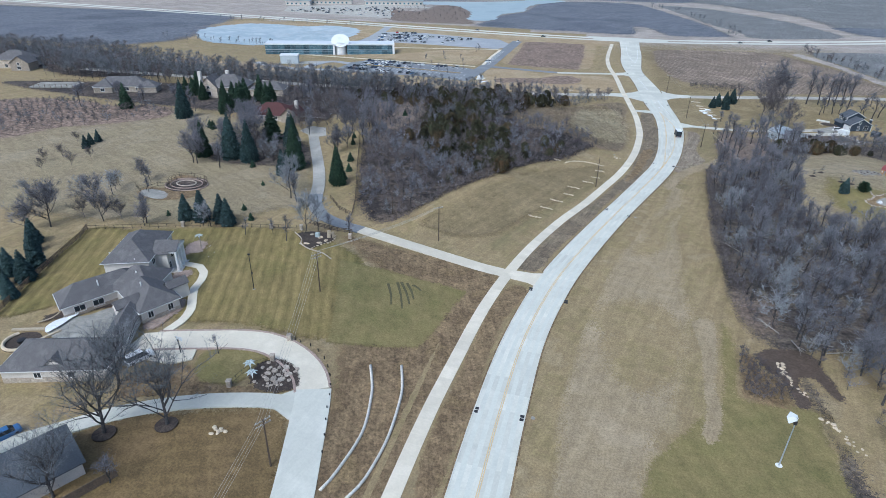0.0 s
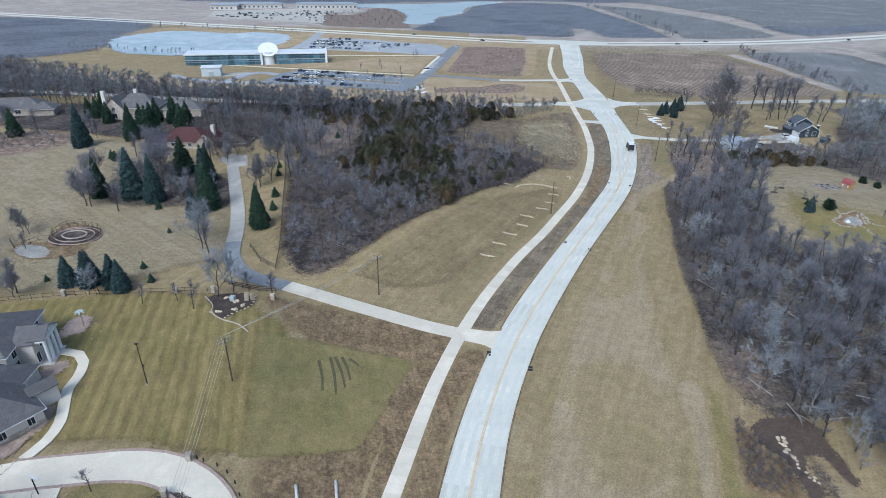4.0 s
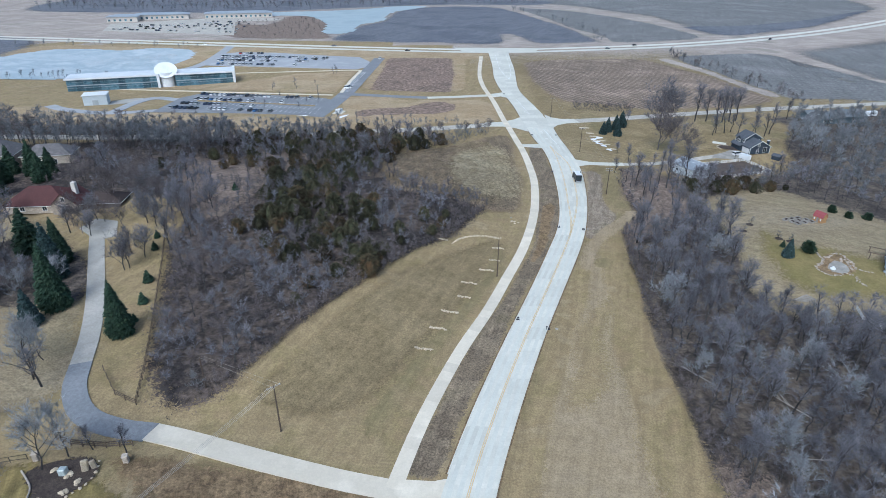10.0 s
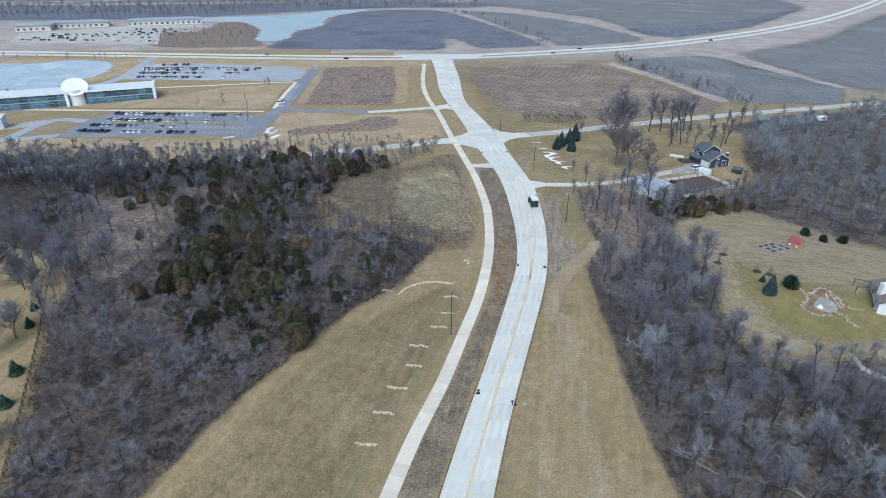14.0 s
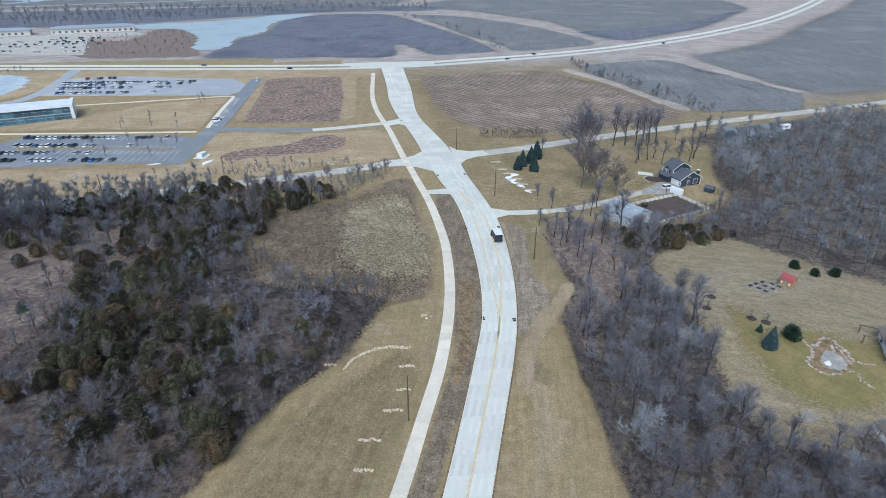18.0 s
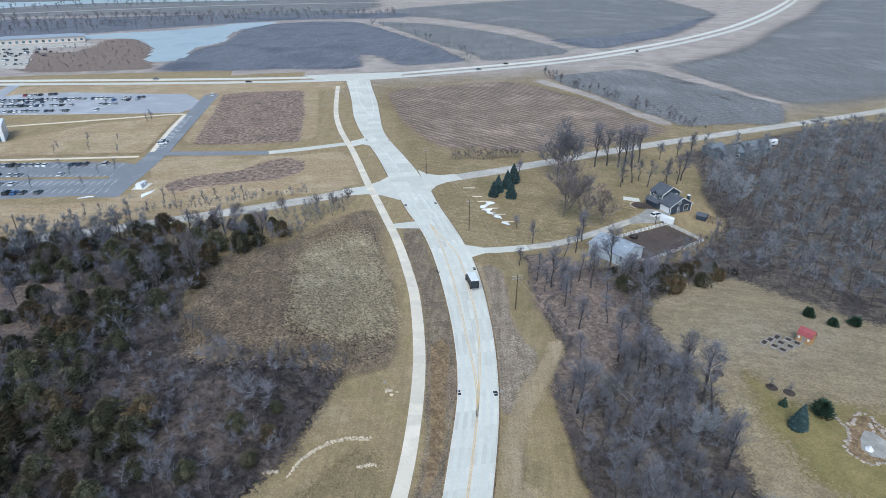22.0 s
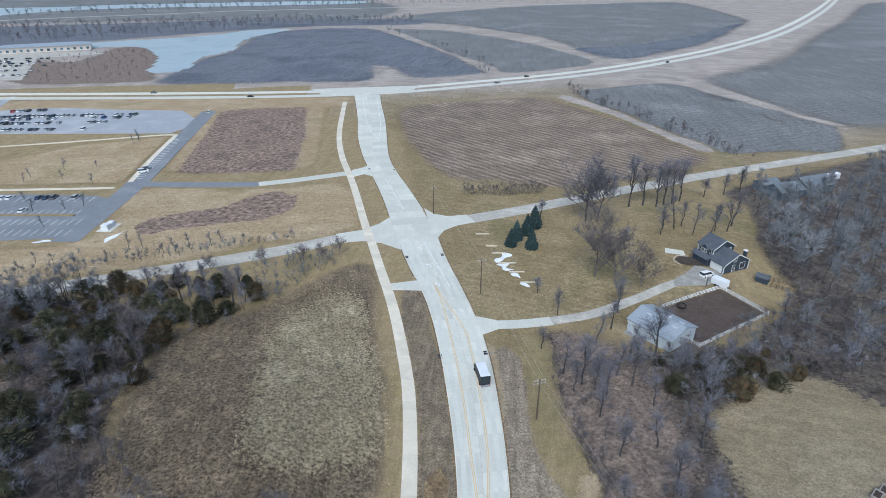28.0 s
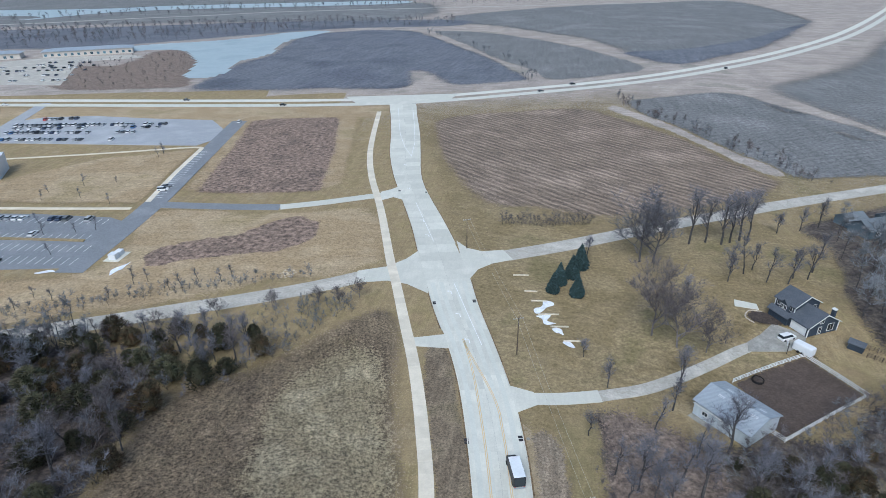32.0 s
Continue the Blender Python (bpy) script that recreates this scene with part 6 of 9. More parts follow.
def ease(y, a, b, u, v):
    t = min(1, max(0, (y - a) / (b - a)))
    return u + (v - u) * t * t * (3 - 2 * t)


for sh in (-0.16, 0.16):
    marking("yellow_line", along_road(lambda q: 0.5, -60, 226, 3, sh), 0.17, YELLOW, "yellow centre line on concrete")
    marking("yellow_line", along_road(lambda q: ease(q, 226, 258, 0.5, 0.3) if q < 290 else ease(q, 290, 320, 0.3, 0.37), 226, 320, 3, sh), 0.17, YELLOW, "yellow line along the turning lane")
    marking("yellow_line", along_road(lambda q: ease(q, 226, 262, 0.5, 0.66) if q < 292 else ease(q, 292, 321, 0.67, 0.37), 226, 321, 3, sh), 0.17, YELLOW, "yellow line along the turning lane")
marking("white_line", [(35.9, 318), (33.8, 334), (31.9, 349)], 0.16, WHITEP, "white lane line before the junction")
marking("white_line", [(27.6, 378), (25.2, 396), (22.8, 414)], 0.16, WHITEP, "white lane line beyond the junction")
marking("white_line", [(16.6, 582), (17, 540), (17.4, 516), (19.5, 492), (22.5, 475), (25, 500), (25.8, 540), (26, 582)], 0.2, WHITEP, "white outline of a painted island")
for x, y, t in ((33.0, 320, 5), (31.9, 332, 5), (30.6, 344, 6), (26.1, 383, 7), (24.9, 396, 7), (20.6, 430, 8), (19.6, 462, 0)):
    m = pose(x, y, 0.081, 0, 0, t)
    shape = join(([(-0.12, -1.2, 0), (0.12, -1.2, 0), (0.12, 0.5, 0), (-0.12, 0.5, 0)], [(0, 1, 2, 3)]), ([(0.12, 0.2, 0), (0.12, 0.5, 0), (-0.6, 0.9, 0), (-0.6, 0.62, 0)], [(0, 1, 2, 3)]), ([(-0.6, 0.35, 0), (-0.6, 1.2, 0), (-1.2, 0.78, 0)], [(0, 1, 2)]))
    tagged(part("turn_arrow", moved(shape, m), WHITEP), "white left-turn arrow on concrete", "road marking", kind="structure")
for x, y in ((-13.8, 79.6), (-5.4, 79.8), (-9.8, 124.4), (-1.0, 121), (7.2, 181), (14.0, 177.4), (24.0, 233.8), (31.6, 232.2), (28.6, 286.4), (39.4, 286.2), (25.4, 338.6), (36.6, 338.6), (16.4, 428), (27.4, 425)):
    root = thing("storm_drain", pose(x, y, 0.05), "dark cast-iron storm drain at the kerb", "drain", "storm drains")
    for k in (-0.42, 0.42):
        part("grate", box(-0.45, k - 0.34, 0, 0.45, k + 0.34, 0.06, 0.02), BLACK, root)
for x, y in ((-3.6, 80.4), (32.9, 232.6), (16, 177.2), (40.9, 286), (9.2, 240)):
    tagged(part("manhole_cover", cylinder(0.4, 0.03, 0.07, 14, x=x, y=y), OLDCON), "round concrete manhole cover in grass", "manhole")

utility_pole(-42.4, 57.4, 10, 2, "brown wooden utility pole with two crossarms beside a driveway", 60)
utility_pole(-58.1, 107, 10.4, 2, "brown wooden utility pole on the lawn", 55)
utility_pole(-38.5, 142.6, 10.6, 1, "dark wooden utility pole on a grass bank", 40)
utility_pole(3.1, 201, 11, 0, "bare wooden pole beside straw wattles")
utility_pole(43.8, 313.5, 10.5, 1, "brown wooden utility pole beside the road", 10)
utility_pole(38.2, 372, 10.5, 1, "brown wooden utility pole by the junction", 10)
utility_pole(45, 263, 10, 2, "brown wooden utility pole with two pale crossarms", 5)
utility_pole(-57, 155, 7.5, 0, "leaning grey wooden pole at the thicket edge")
utility_pole(-100, 330, 9, 1, "brown wooden utility pole along the gravel road", 80)
for k, o in enumerate((-1.0, -0.4, 0.4, 1.0)):
    wire("power_line", (-42.4 + o * 0.5, 57.4 + o * 0.87, 9.9), (-58.1 + o * 0.57, 107 + o * 0.82, 10.3), 0.7, 0.02, "thin pale overhead power line")
    wire("power_line", (-42.4 + o * 0.5, 57.4 + o * 0.87, 9.9), (-38 + o * 0.5, 20 + o, 9.9), 0.6, 0.02, "thin pale overhead power line")
    wire("power_line", (-58.1 + o * 0.57, 107 + o * 0.82, 10.3), (-38.5 + o * 0.77, 142.6 + o * 0.64, 10.4), 0.7 + 0.1 * k, 0.028, "thin pale overhead power line")
    if k % 2:
        wire("power_line", (-38.5 + o * 0.77, 142.6 + o * 0.64, 10.4), (-57 + o, 155, 7.4), 0.4, 0.015, "thin pale overhead power line")
        wire("power_line", (45 + o, 263, 9.8), (43.8 + o, 313.5, 10.2), 0.7, 0.02, "thin pale overhead power line")
        wire("power_line", (43.8 + o, 313.5, 10.2), (38.2 + o, 372, 10.2), 0.7, 0.02, "thin pale overhead power line")
        wire("power_line", (45 + o, 263, 9.8), (52 + o, 215, 9.6), 0.6, 0.02, "thin pale overhead power line")

lp = thing("yard_lamp", pose(-73.7, 103.5, 0), "tall dark steel lamp post on the lawn", "lamp post")
part("pole", cylinder(0.11, 0, 9.6, 10, 0.07), BLACK, lp)
part("base", cylinder(0.4, 0, 0.18, 12, 0.34), OLDCON, lp)
part("lamp_head", box(-0.35, -0.2, 9.5, 0.35, 0.2, 9.72, 0.05), BLACK, lp)
part("sign", box(0.12, -0.25, 4.2, 0.18, 0.25, 4.7), BLACK, lp)

sp = thing("solar_light", pose(36.4, 80.9, 0), "tall grey pole with a white louvred floodlight", "lamp post")
part("pole", cylinder(0.12, 0, 9.8, 10, 0.08), STEEL, sp)
part("base", cylinder(0.6, 0, 0.07, 14, 0.5), TRIM, sp)
part("battery_box", box(-0.25, -0.2, 8.9, 0.2, 0.2, 9.6, 0.04), BLACK, sp)
aim = pose(0, 0, 10.2, 0, 28, 150)
hood = part("hood", moved(stack([[(0, -0.35, -0.3), (0, 0.35, -0.3), (0, 0.35, 0.3), (0, -0.35, 0.3)], [(1.1, -0.85, -0.6), (1.1, 0.85, -0.6), (1.1, 0.85, 0.6), (1.1, -0.85, 0.6)]]), aim), METALW, sp)
for k in range(4):
    part("louvre", moved(box(1.1, -0.8, -0.45 + 0.3 * k, 1.22, 0.8, -0.38 + 0.3 * k), aim), STEEL, hood)
part("arm", tube([(0, 0, 9.6), (0, 0, 10.2)], 0.06), BLACK, sp)

lorry = thing("box_truck", pose(36.6, 277.4, 0.08, 0, 0, 92.5), "black delivery truck with a white roof on the concrete road", "truck")
part("cargo_box", box(-3.5, -1.12, 0.75, 1.5, 1.12, 3.0, 0.05), BLACK, lorry)
part("roof_panel", box(-3.46, -1.08, 3.0, 1.46, 1.08, 3.07, 0.03), METALW, lorry, "white roof panel")
part("cab", stack([[(x, -w, 0.6), (x, w, 0.6), (x, w, z - 0.12), (x, w * 0.88, z), (x, -w * 0.88, z), (x, -w, z - 0.12)] for x, w, z in ((1.52, 1.0, 2.2), (2.4, 1.0, 2.15), (2.95, 0.98, 1.5), (3.5, 0.92, 1.3))]), BLACK, lorry)
part("windscreen", stack([[(2.46, -0.8, 2.1), (2.46, 0.8, 2.1), (2.44, 0.8, 2.06), (2.44, -0.8, 2.06)], [(2.98, -0.86, 1.5), (2.98, 0.86, 1.5), (2.9, 0.86, 1.48), (2.9, -0.86, 1.48)]]), GLASS, lorry)
part("rear_door", box(-3.56, -0.95, 0.9, -3.5, 0.95, 2.85), GLASS, lorry)
part("bumper", box(-3.7, -1.05, 0.45, -3.5, 1.05, 0.62, 0.03), STEEL, lorry)
for k in (-0.85, 0.85):
    part("tail_lamp", box(-3.6, k - 0.1, 0.7, -3.5, k + 0.1, 0.86), PAINTS[5], lorry)
for xx in (-2.3, 2.5):
    for yy in (-0.95, 0.95):
        part("wheel", moved(cylinder(0.42, -0.14, 0.14, 14), pose(xx, yy, 0.42, 90)), RUBBER, lorry)

# ---- erosion control on the banks ----
rip = random.Random(31)
RIPRAP = [link_mesh("stone", boulder(300 + k, 0.2 + 0.04 * (k % 3), 0.7), PALESTONE) for k in range(6)]


def stone_check(line, wide, label):
    """A low loose row of stones along a line on the bank."""
    root = thing("stone_check", pose(*line[0], 0), label, "riprap", "stone checks on the bank")
    for p in flow(line, 0.27):
        for _ in range(2):
            ob = new("stone", rip.choice(RIPRAP))
            ob.parent = root
            ob.matrix_local = pose(p.x - line[0][0] + rip.uniform(-0.2, 0.2), p.y - line[0][1] + rip.uniform(-wide, wide), rip.uniform(0.02, 0.16), rip.uniform(-20, 20), rip.uniform(-20, 20), rip.uniform(0, 360))


for x, y, l, t in ((4, 217.6, 3.4, -6), (2.6, 210, 2.6, -8), (0.2, 204.2, 3.8, -9), (-4.4, 197, 3.8, -10), (-5.6, 190, 3.2, -12), (-9, 183, 3.8, -12), (-11.6, 176, 3.8, -12), (-14.4, 168, 3.8, -12), (-12.5, 221.5, 2.4, -20)):
    dx, dy = l / 2 * math.cos(math.radians(t)), l / 2 * math.sin(math.radians(t))
    stone_check([(x - dx, y - dy), (x - dx * 0.3, y - dy * 0.3 - 0.12), (x + dx * 0.3, y + dy * 0.3 + 0.1), (x + dx, y + dy)], 0.3, "short row of pale stones lying across the bank")
stone_check([(-9.6, 219.6), (-6.5, 223.4), (-2, 225.2), (2, 225), (5, 224)], 0.42, "long curved row of pale stones on the bank")
for x, y, l in ((52.4, 352, 4.6), (53.4, 342.4, 3.6), (54.6, 337, 4.4), (55.5, 330, 5.5), (57, 324, 4.6), (58.5, 317.4, 4.2)):
    tagged(part("straw_wattle", tube([(x - l / 2, y + 0.3, 0.14), (x, y, 0.18), (x + l / 2, y - 0.3, 0.13)], 0.24, 8), WATTLE, smooth_shade=True), "pale straw wattle across a ditch", "erosion roll", "straw wattles")
for pts, w in (([(52.5, 331), (55, 332), (58, 335), (56, 336.4), (54.8, 334), (53, 333.6)], 1), ([(52, 329.4), (55.3, 329), (54.2, 327), (55.9, 325), (53.4, 325.4), (53.2, 327.4)], 1), ([(54.6, 323), (56.5, 322.6), (56.9, 320), (55.8, 320.9), (55, 321)], 1), ([(56, 316.6), (57.5, 316.8), (57.9, 315), (56.6, 315.4)], 1),
               ([(-105.8, 75.5), (-107.3, 78.5), (-105.7, 80.9), (-105.0, 82.3), (-104.3, 81.3), (-104.7, 78.6), (-104.5, 75.9)], 1), ([(-72, 363.5), (-70, 369), (-69.4, 371.4), (-72.6, 367)], 1), ([(-95, 366), (-91, 366.6), (-92, 367.6), (-96, 367)], 1)):
    tagged(part("snow_patch", patch([(sum(q[0] for q in pts) / len(pts) * -0.1 + 1.1 * a, sum(q[1] for q in pts) / len(pts) * -0.1 + 1.1 * b) for a, b in pts], 0.12, 0.8, 0.4), SNOW), "melting patch of old snow", "snow", kind="structure")
stones([(10 + 0.8 * math.cos(k * 2.4) * (k % 3), 237 + 0.7 * math.sin(k * 2.4) * (k % 3), 0.9 - 0.05 * k) for k in range(7)], "grey boulder round a drain on the bank", "rocks of the drain pile", True)
stones([(-18.2 + 2.4 * math.cos(k * 2.4) * (k / 22) ** 0.5, 359.7 + 3.2 * math.sin(k * 2.4) * (k / 22) ** 0.5, 0.7) for k in range(22)], "pale riprap stone round a culvert", "riprap of the culvert", True)
for pts in ([(-36.5, 85.5), (-34.4, 81), (-33, 77), (-31.3, 68.6), (-32, 59.5), (-32.9, 55.6)], [(-30.6, 87.3), (-29, 83), (-27.8, 78.6), (-26.7, 68.6), (-27.2, 59.7), (-28.6, 55.2)]):
    tagged(part("filter_sock", tube([(x, y, 0.2) for x, y, _ in flow(pts, 1.2)], 0.27, 8), TUBE, smooth_shade=True), "long grey filter sock snaking over bare soil", "erosion roll", "filter socks")
for p in flow([(-54.6, 88.2), (-53.3, 87.9), (-50.6, 87.3), (-48.3, 86.2), (-46.1, 84.5), (-44.3, 82.4), (-42.8, 80.2), (-41.5, 77.6), (-40.5, 75.1), (-39.5, 72.0), (-38.4, 69.2), (-37.1, 65.9), (-35.8, 62.4)], 2.4):
    tagged(part("marker_post", box(p[0] - 0.09, p[1] - 0.09, 0, p[0] + 0.09, p[1] + 0.09, 0.75, 0.03), BLACK), "short black post along the driveway", "bollard", "driveway posts")

# ---- the large grey-roofed house ----
house = thing("house", pose(0, 0, 0), "large pale house with grey hipped roofs", "house")
wing(house, -107, 105, 21, -6.2, -7.4, 5.0, 9.4, 6.0, 3.6, windows=(("e", -4.5, 0.9, 1.6, 1.8), ("e", -4.5, 3.8, 1.5, 1.5), ("s", 3.0, 3.4, 1.4, 1.5), ("e", 6.0, 0.9, 1.6, 1.8), ("e", 6.0, 3.8, 1.4, 1.5)), base=STONE)
wing(house, -107, 105, 21, 5.0, -3.4, 8.2, 3.6, 6.0, 2.0, "gable", along="x", windows=(("e", -2.4, 0.8, 1.3, 2.2), ("e", 2.6, 0.8, 1.3, 2.2), ("e", 0, 3.4, 1.8, 2.0)))
wing(house, -107, 105, 21, 1.0, -9.0, 5.0, -7.4, 3.6, 1.6, wall=STONE, windows=(("e", -8.2, 0.9, 0.9, 1.5),))
wing(house, -91.8, 90.6, -28, -8.5, -4.4, 6.6, 4.4, 3.2, 3.2, windows=(("e", -2.4, 0.9, 1.1, 1.6), ("e", 2.2, 0.9, 1.1, 1.6), ("s", -3, 0.5, 2.4, 2.0)), base=STONE)
wing(house, -105.6, 90.2, 57, -9.4, -4.0, 9.0, 4.0, 3.2, 3.2, windows=(("s", -6, 0.9, 2.2, 1.5), ("s", -2, 0.9, 2.2, 1.5), ("w", 0, 0.9, 1.8, 1.4)), base=STONE)
wing(house, -98.4, 95.6, 14, -6, -5, 5, 5, 3.4, 4.0)
wing(house, -89.4, 79.6, -64, -7.5, -2.1, 5.5, 2.1, 2.9, 1.5, "gable")
wing(house, -91.6, 88.4, -28, -1.6, -6.2, 1.6, -1.0, 4.0, 1.2, "gable", along="y", over=0.3)
wing(house, -89.6, 92.8, -28, -1.4, 1.0, 1.4, 5.6, 3.9, 1.1, "gable", along="y", over=0.3)
m = pose(-107, 105, 0, 0, 0, 21)
for yy in (-2.6, -0.9, 0.9, 2.6):
    part("column", moved(cylinder(0.4, 0, 5.7, 14, 0.34, 10.2, yy), m), TRIM, house)
part("entablature", moved(box(8.2, -3.3, 5.7, 10.7, 3.3, 6.3), m), TRIM, house)
part("pediment", moved(stack([[(x, -3.2, 6.3), (x, 3.2, 6.3), (x, 0, 7.7)] for x in (8.2, 10.5)]), m), TRIM, house)
part("porch_roof", moved(gable_roof(7.4, -3.2, 10.6, 3.2, 6.32, 1.5, 0.25), m), SHINGLE, house)
part("porch_step", moved(box(8.2, -3.4, 0, 11, 3.4, 0.3), m), STUCCO, house)
for x, y in ((-104, 88), (-98, 94), (-112, 100), (-93, 90), (-103, 99)):
    part("roof_vent", cylinder(0.16, 5.0, 6.6, 8, x=x, y=y), TRIM, house)
part("entry_steps", moved(join(*[box(-1.5, -0.4 * k - 0.4, 0, 1.5, -0.4 * k, 0.75 - 0.18 * k) for k in range(4)]), pose(-99.2, 88.4, 0, 0, 0, 10)), STUCCO, house)

for c in house.children_recursive:
    c.data.transform(Matrix.Translation((-93.4, 90, 0)) @ Matrix.Diagonal((0.9, 0.97, 0.97, 1)) @ Matrix.Translation((93.4, -90, 0)))
garage = thing("garage", pose(0, 0, 0), "pale detached garage with a grey hipped roof and dormer", "garage")
wing(garage, -92.6, 68, 19, -9.4, -4.7, 9.4, 4.7, 3.0, 3.4, windows=(("s", -3, 1.0, 1.2, 1.2), ("s", 3, 1.0, 1.2, 1.2)), base=STONE)
wing(garage, -92.6, 68, 19, -1.2, -4.2, 1.6, 0.5, 3.8, 1.3, "gable", along="y", over=0.3)
for k in (-5, 0, 5):
    q = pose(-92.6, 68, 0, 0, 0, 19) @ Vector((k, 4.72, 0))
    part("garage_door", moved(box(-1.5, -0.02, 0, 1.5, 0.06, 2.3), pose(q.x, q.y, 0, 0, 0, 19)), TRIM, garage)

neigh = thing("house", pose(0, 0, 0), "low dark-roofed house with tan walls", "house")
wing(neigh, -76.6, 43.6, 62, -8, -5, 7, 5, 3.0, 3.6, "gable", STUCCO, SLATE)
wing(neigh, -83, 40.5, 62, -6, -4.5, 4, 4.5, 3.0, 2.6, "gable", STUCCO, SLATE, along="y", windows=(("n", 0, 3.2, 1.0, 1.0),))
part("fence_panel", moved(box(-6, -5.6, 0, 8, -5.5, 1.8), pose(-72.5, 44, 0, 0, 0, 62)), FENCEW, neigh)
car(-80.8, 73.4, 64, 0, "van", label="white camper van parked on a pale court")
car(-87.6, 50.2, 64, 4, "suv", label="bright blue sport utility car on a driveway")
hoop = thing("basketball_hoop", pose(-74.5, 77.5, 0), "dark basketball hoop on a tall post", "hoop")
part("post", cylinder(0.1, 0, 3.4, 8), BLACK, hoop)
part("backboard", box(-0.7, 0.3, 2.8, 0.7, 0.36, 3.8), METALW, hoop)
part("rim", tube([(0.23 * math.cos(k * 0.628), 0.02 + 0.23 * math.sin(k * 0.628), 3.0) for k in range(11)], 0.02, 4), YELLOW, hoop)

# beds, walls and ornaments in the big garden
ground_patch("planting_bed", [(-100.7, 112.1), (-99.5, 114.2), (-97.5, 116.0), (-98.1, 119.8), (-99.5, 121.7), (-102.6, 121.8), (-103.4, 119.4), (-101.9, 114.2)], 0.05, PINKMULCH, "reddish rock mulch bed", 0.3)
ground_patch("planting_bed", [(-96.6, 104.3), (-93.5, 107.3), (-91.9, 105.6), (-92.5, 102.9), (-93.2, 100.2)], 0.05, PINKMULCH, "reddish rock mulch bed by the walk", 0.3)
ground_patch("planting_bed", [(-88.7, 95.5), (-86.4, 95.0), (-84.2, 91.2), (-84.7, 87.5), (-85.0, 82.9), (-87.5, 81.9), (-88.3, 84.4), (-85.7, 88.7)], 0.052, PINKMULCH, "reddish rock mulch bed along the wall", 0.2)
ground_patch("planting_bed", [(-58.1, 76.2), (-55.9, 73.4), (-52.8, 72.2), (-49.6, 72.8), (-47.4, 74.7), (-47.9, 76.9), (-49.9, 79.5), (-53.0, 81.1), (-56.1, 81.2), (-57.6, 78.5)], 0.05, MULCH, "dark mulch bed inside the driveway loop", 0.3)
ground_patch("leaf_litter", [(-79.4, 67.1), (-77.8, 72.1), (-69.2, 74.8), (-65.7, 71.8), (-59.6, 71.9), (-55.8, 73.0), (-52.6, 71.9), (-63.1, 68.2), (-72.6, 64.7), (-76.2, 62.5)], 0.032, ROUGH, "brown leaf-strewn soil inside the driveway loop", 0.4)
ground_patch("lawn", [(-69.4, 75.1), (-70.2, 77.7), (-68.9, 80.4), (-61.0, 82.2), (-57.1, 81.6), (-57.8, 78.5), (-58.4, 76.4), (-57.7, 74.4), (-59.4, 72.4), (-63.2, 71.4), (-66.4, 72.0)], 0.034, LAWN, "brown-green grass inside the driveway loop", 0.3)
ground_patch("planting_bed", [(-78.4, 134.4), (-74.6, 130), (-72.4, 127), (-70, 126.4), (-68.6, 129.6), (-67, 132), (-67, 135), (-69, 136.8), (-73, 137.2)], 0.05, MULCH, "dark mulch bed at the driveway entrance", 0.3)
ground_patch("planting_bed", [(-110, 78), (-104, 84), (-99, 88), (-100, 90), (-106, 86), (-111, 80)], 0.055, MULCH, "dark mulch bed with shrubs by the courtyard", 0.3)
tagged(part("garden_edging", tube(flow([(-79.2, 134.4, 0.12), (-75.5, 131.2, 0.15), (-74, 128.2, 0.15), (-70.4, 126, 0.15), (-66, 124.8, 0.15), (-62.4, 122.4, 0.12)], 0.8), 0.15, 6), STONE), "pale stone edging of a bed", "edging")
tagged(part("garden_edging", tube(flow([(-112, 86.5, 0.1), (-109.6, 83.2, 0.1), (-109, 80, 0.1), (-110.4, 77.6, 0.1)], 0.8), 0.15, 6), PALESTONE), "pale stone edging curving over the lawn", "edging")
stones([(-71.4 + 3.0 * math.cos(k * 1.7), 131.6 + 3.2 * math.sin(k * 2.3), 0.5 + 0.2 * (k % 3)) for k in range(26)], "pale boulder in a mulch bed", "boulders of the entrance bed", True)
stones([(-52.8 + 3.4 * math.cos(k * 1.9), 76.6 + 3.2 * math.sin(k * 2.6), 0.4 + 0.2 * (k % 3)) for k in range(24)], "grey boulder in the loop bed", "boulders of the loop bed")
stones([(-54.6 + 0.9 * math.cos(k * 1.3) * (k % 3) * 0.7, 61 + 0.8 * math.sin(k * 1.3) * (k % 3) * 0.7, 0.6 + 0.1 * (k % 3)) for k in range(11)], "tan boulder in a loose pile on the lawn", "boulders of the lawn pile", True)
stones([(-96 + 2.2 * math.cos(k * 2.1), 117 + 3 * math.sin(k * 1.7), 0.35) for k in range(6)], "small dark rock in a bed", "rocks of the palm bed")
stones([(p.x, p.y, 0.4 + 0.12 * (k % 3)) for k, p in enumerate(flow([(-67.4, 136.2), (-66.7, 134), (-66.9, 131.7), (-68.6, 129.5), (-69.8, 127.6), (-70.2, 126)], 0.8))], "tan edging boulder of the entrance bed", "boulders of the entrance bed", True)
for k in range(12):
    a, r = k * 2.4, 0.5 + 0.62 * k**0.5
    tagged(part("flagstone", moved(stack([circle(0.36 + 0.12 * (k % 3), 0, 7, sx=1.4), circle(0.33 + 0.12 * (k % 3), 0.16, 7, sx=1.4)]), pose(-52.6 + r * math.cos(a), 77.0 + r * math.sin(a), 0.05, 0, 0, k * 47)), STONE), "pale flat flagstone in the loop bed", "stone", "flagstones of the loop bed")
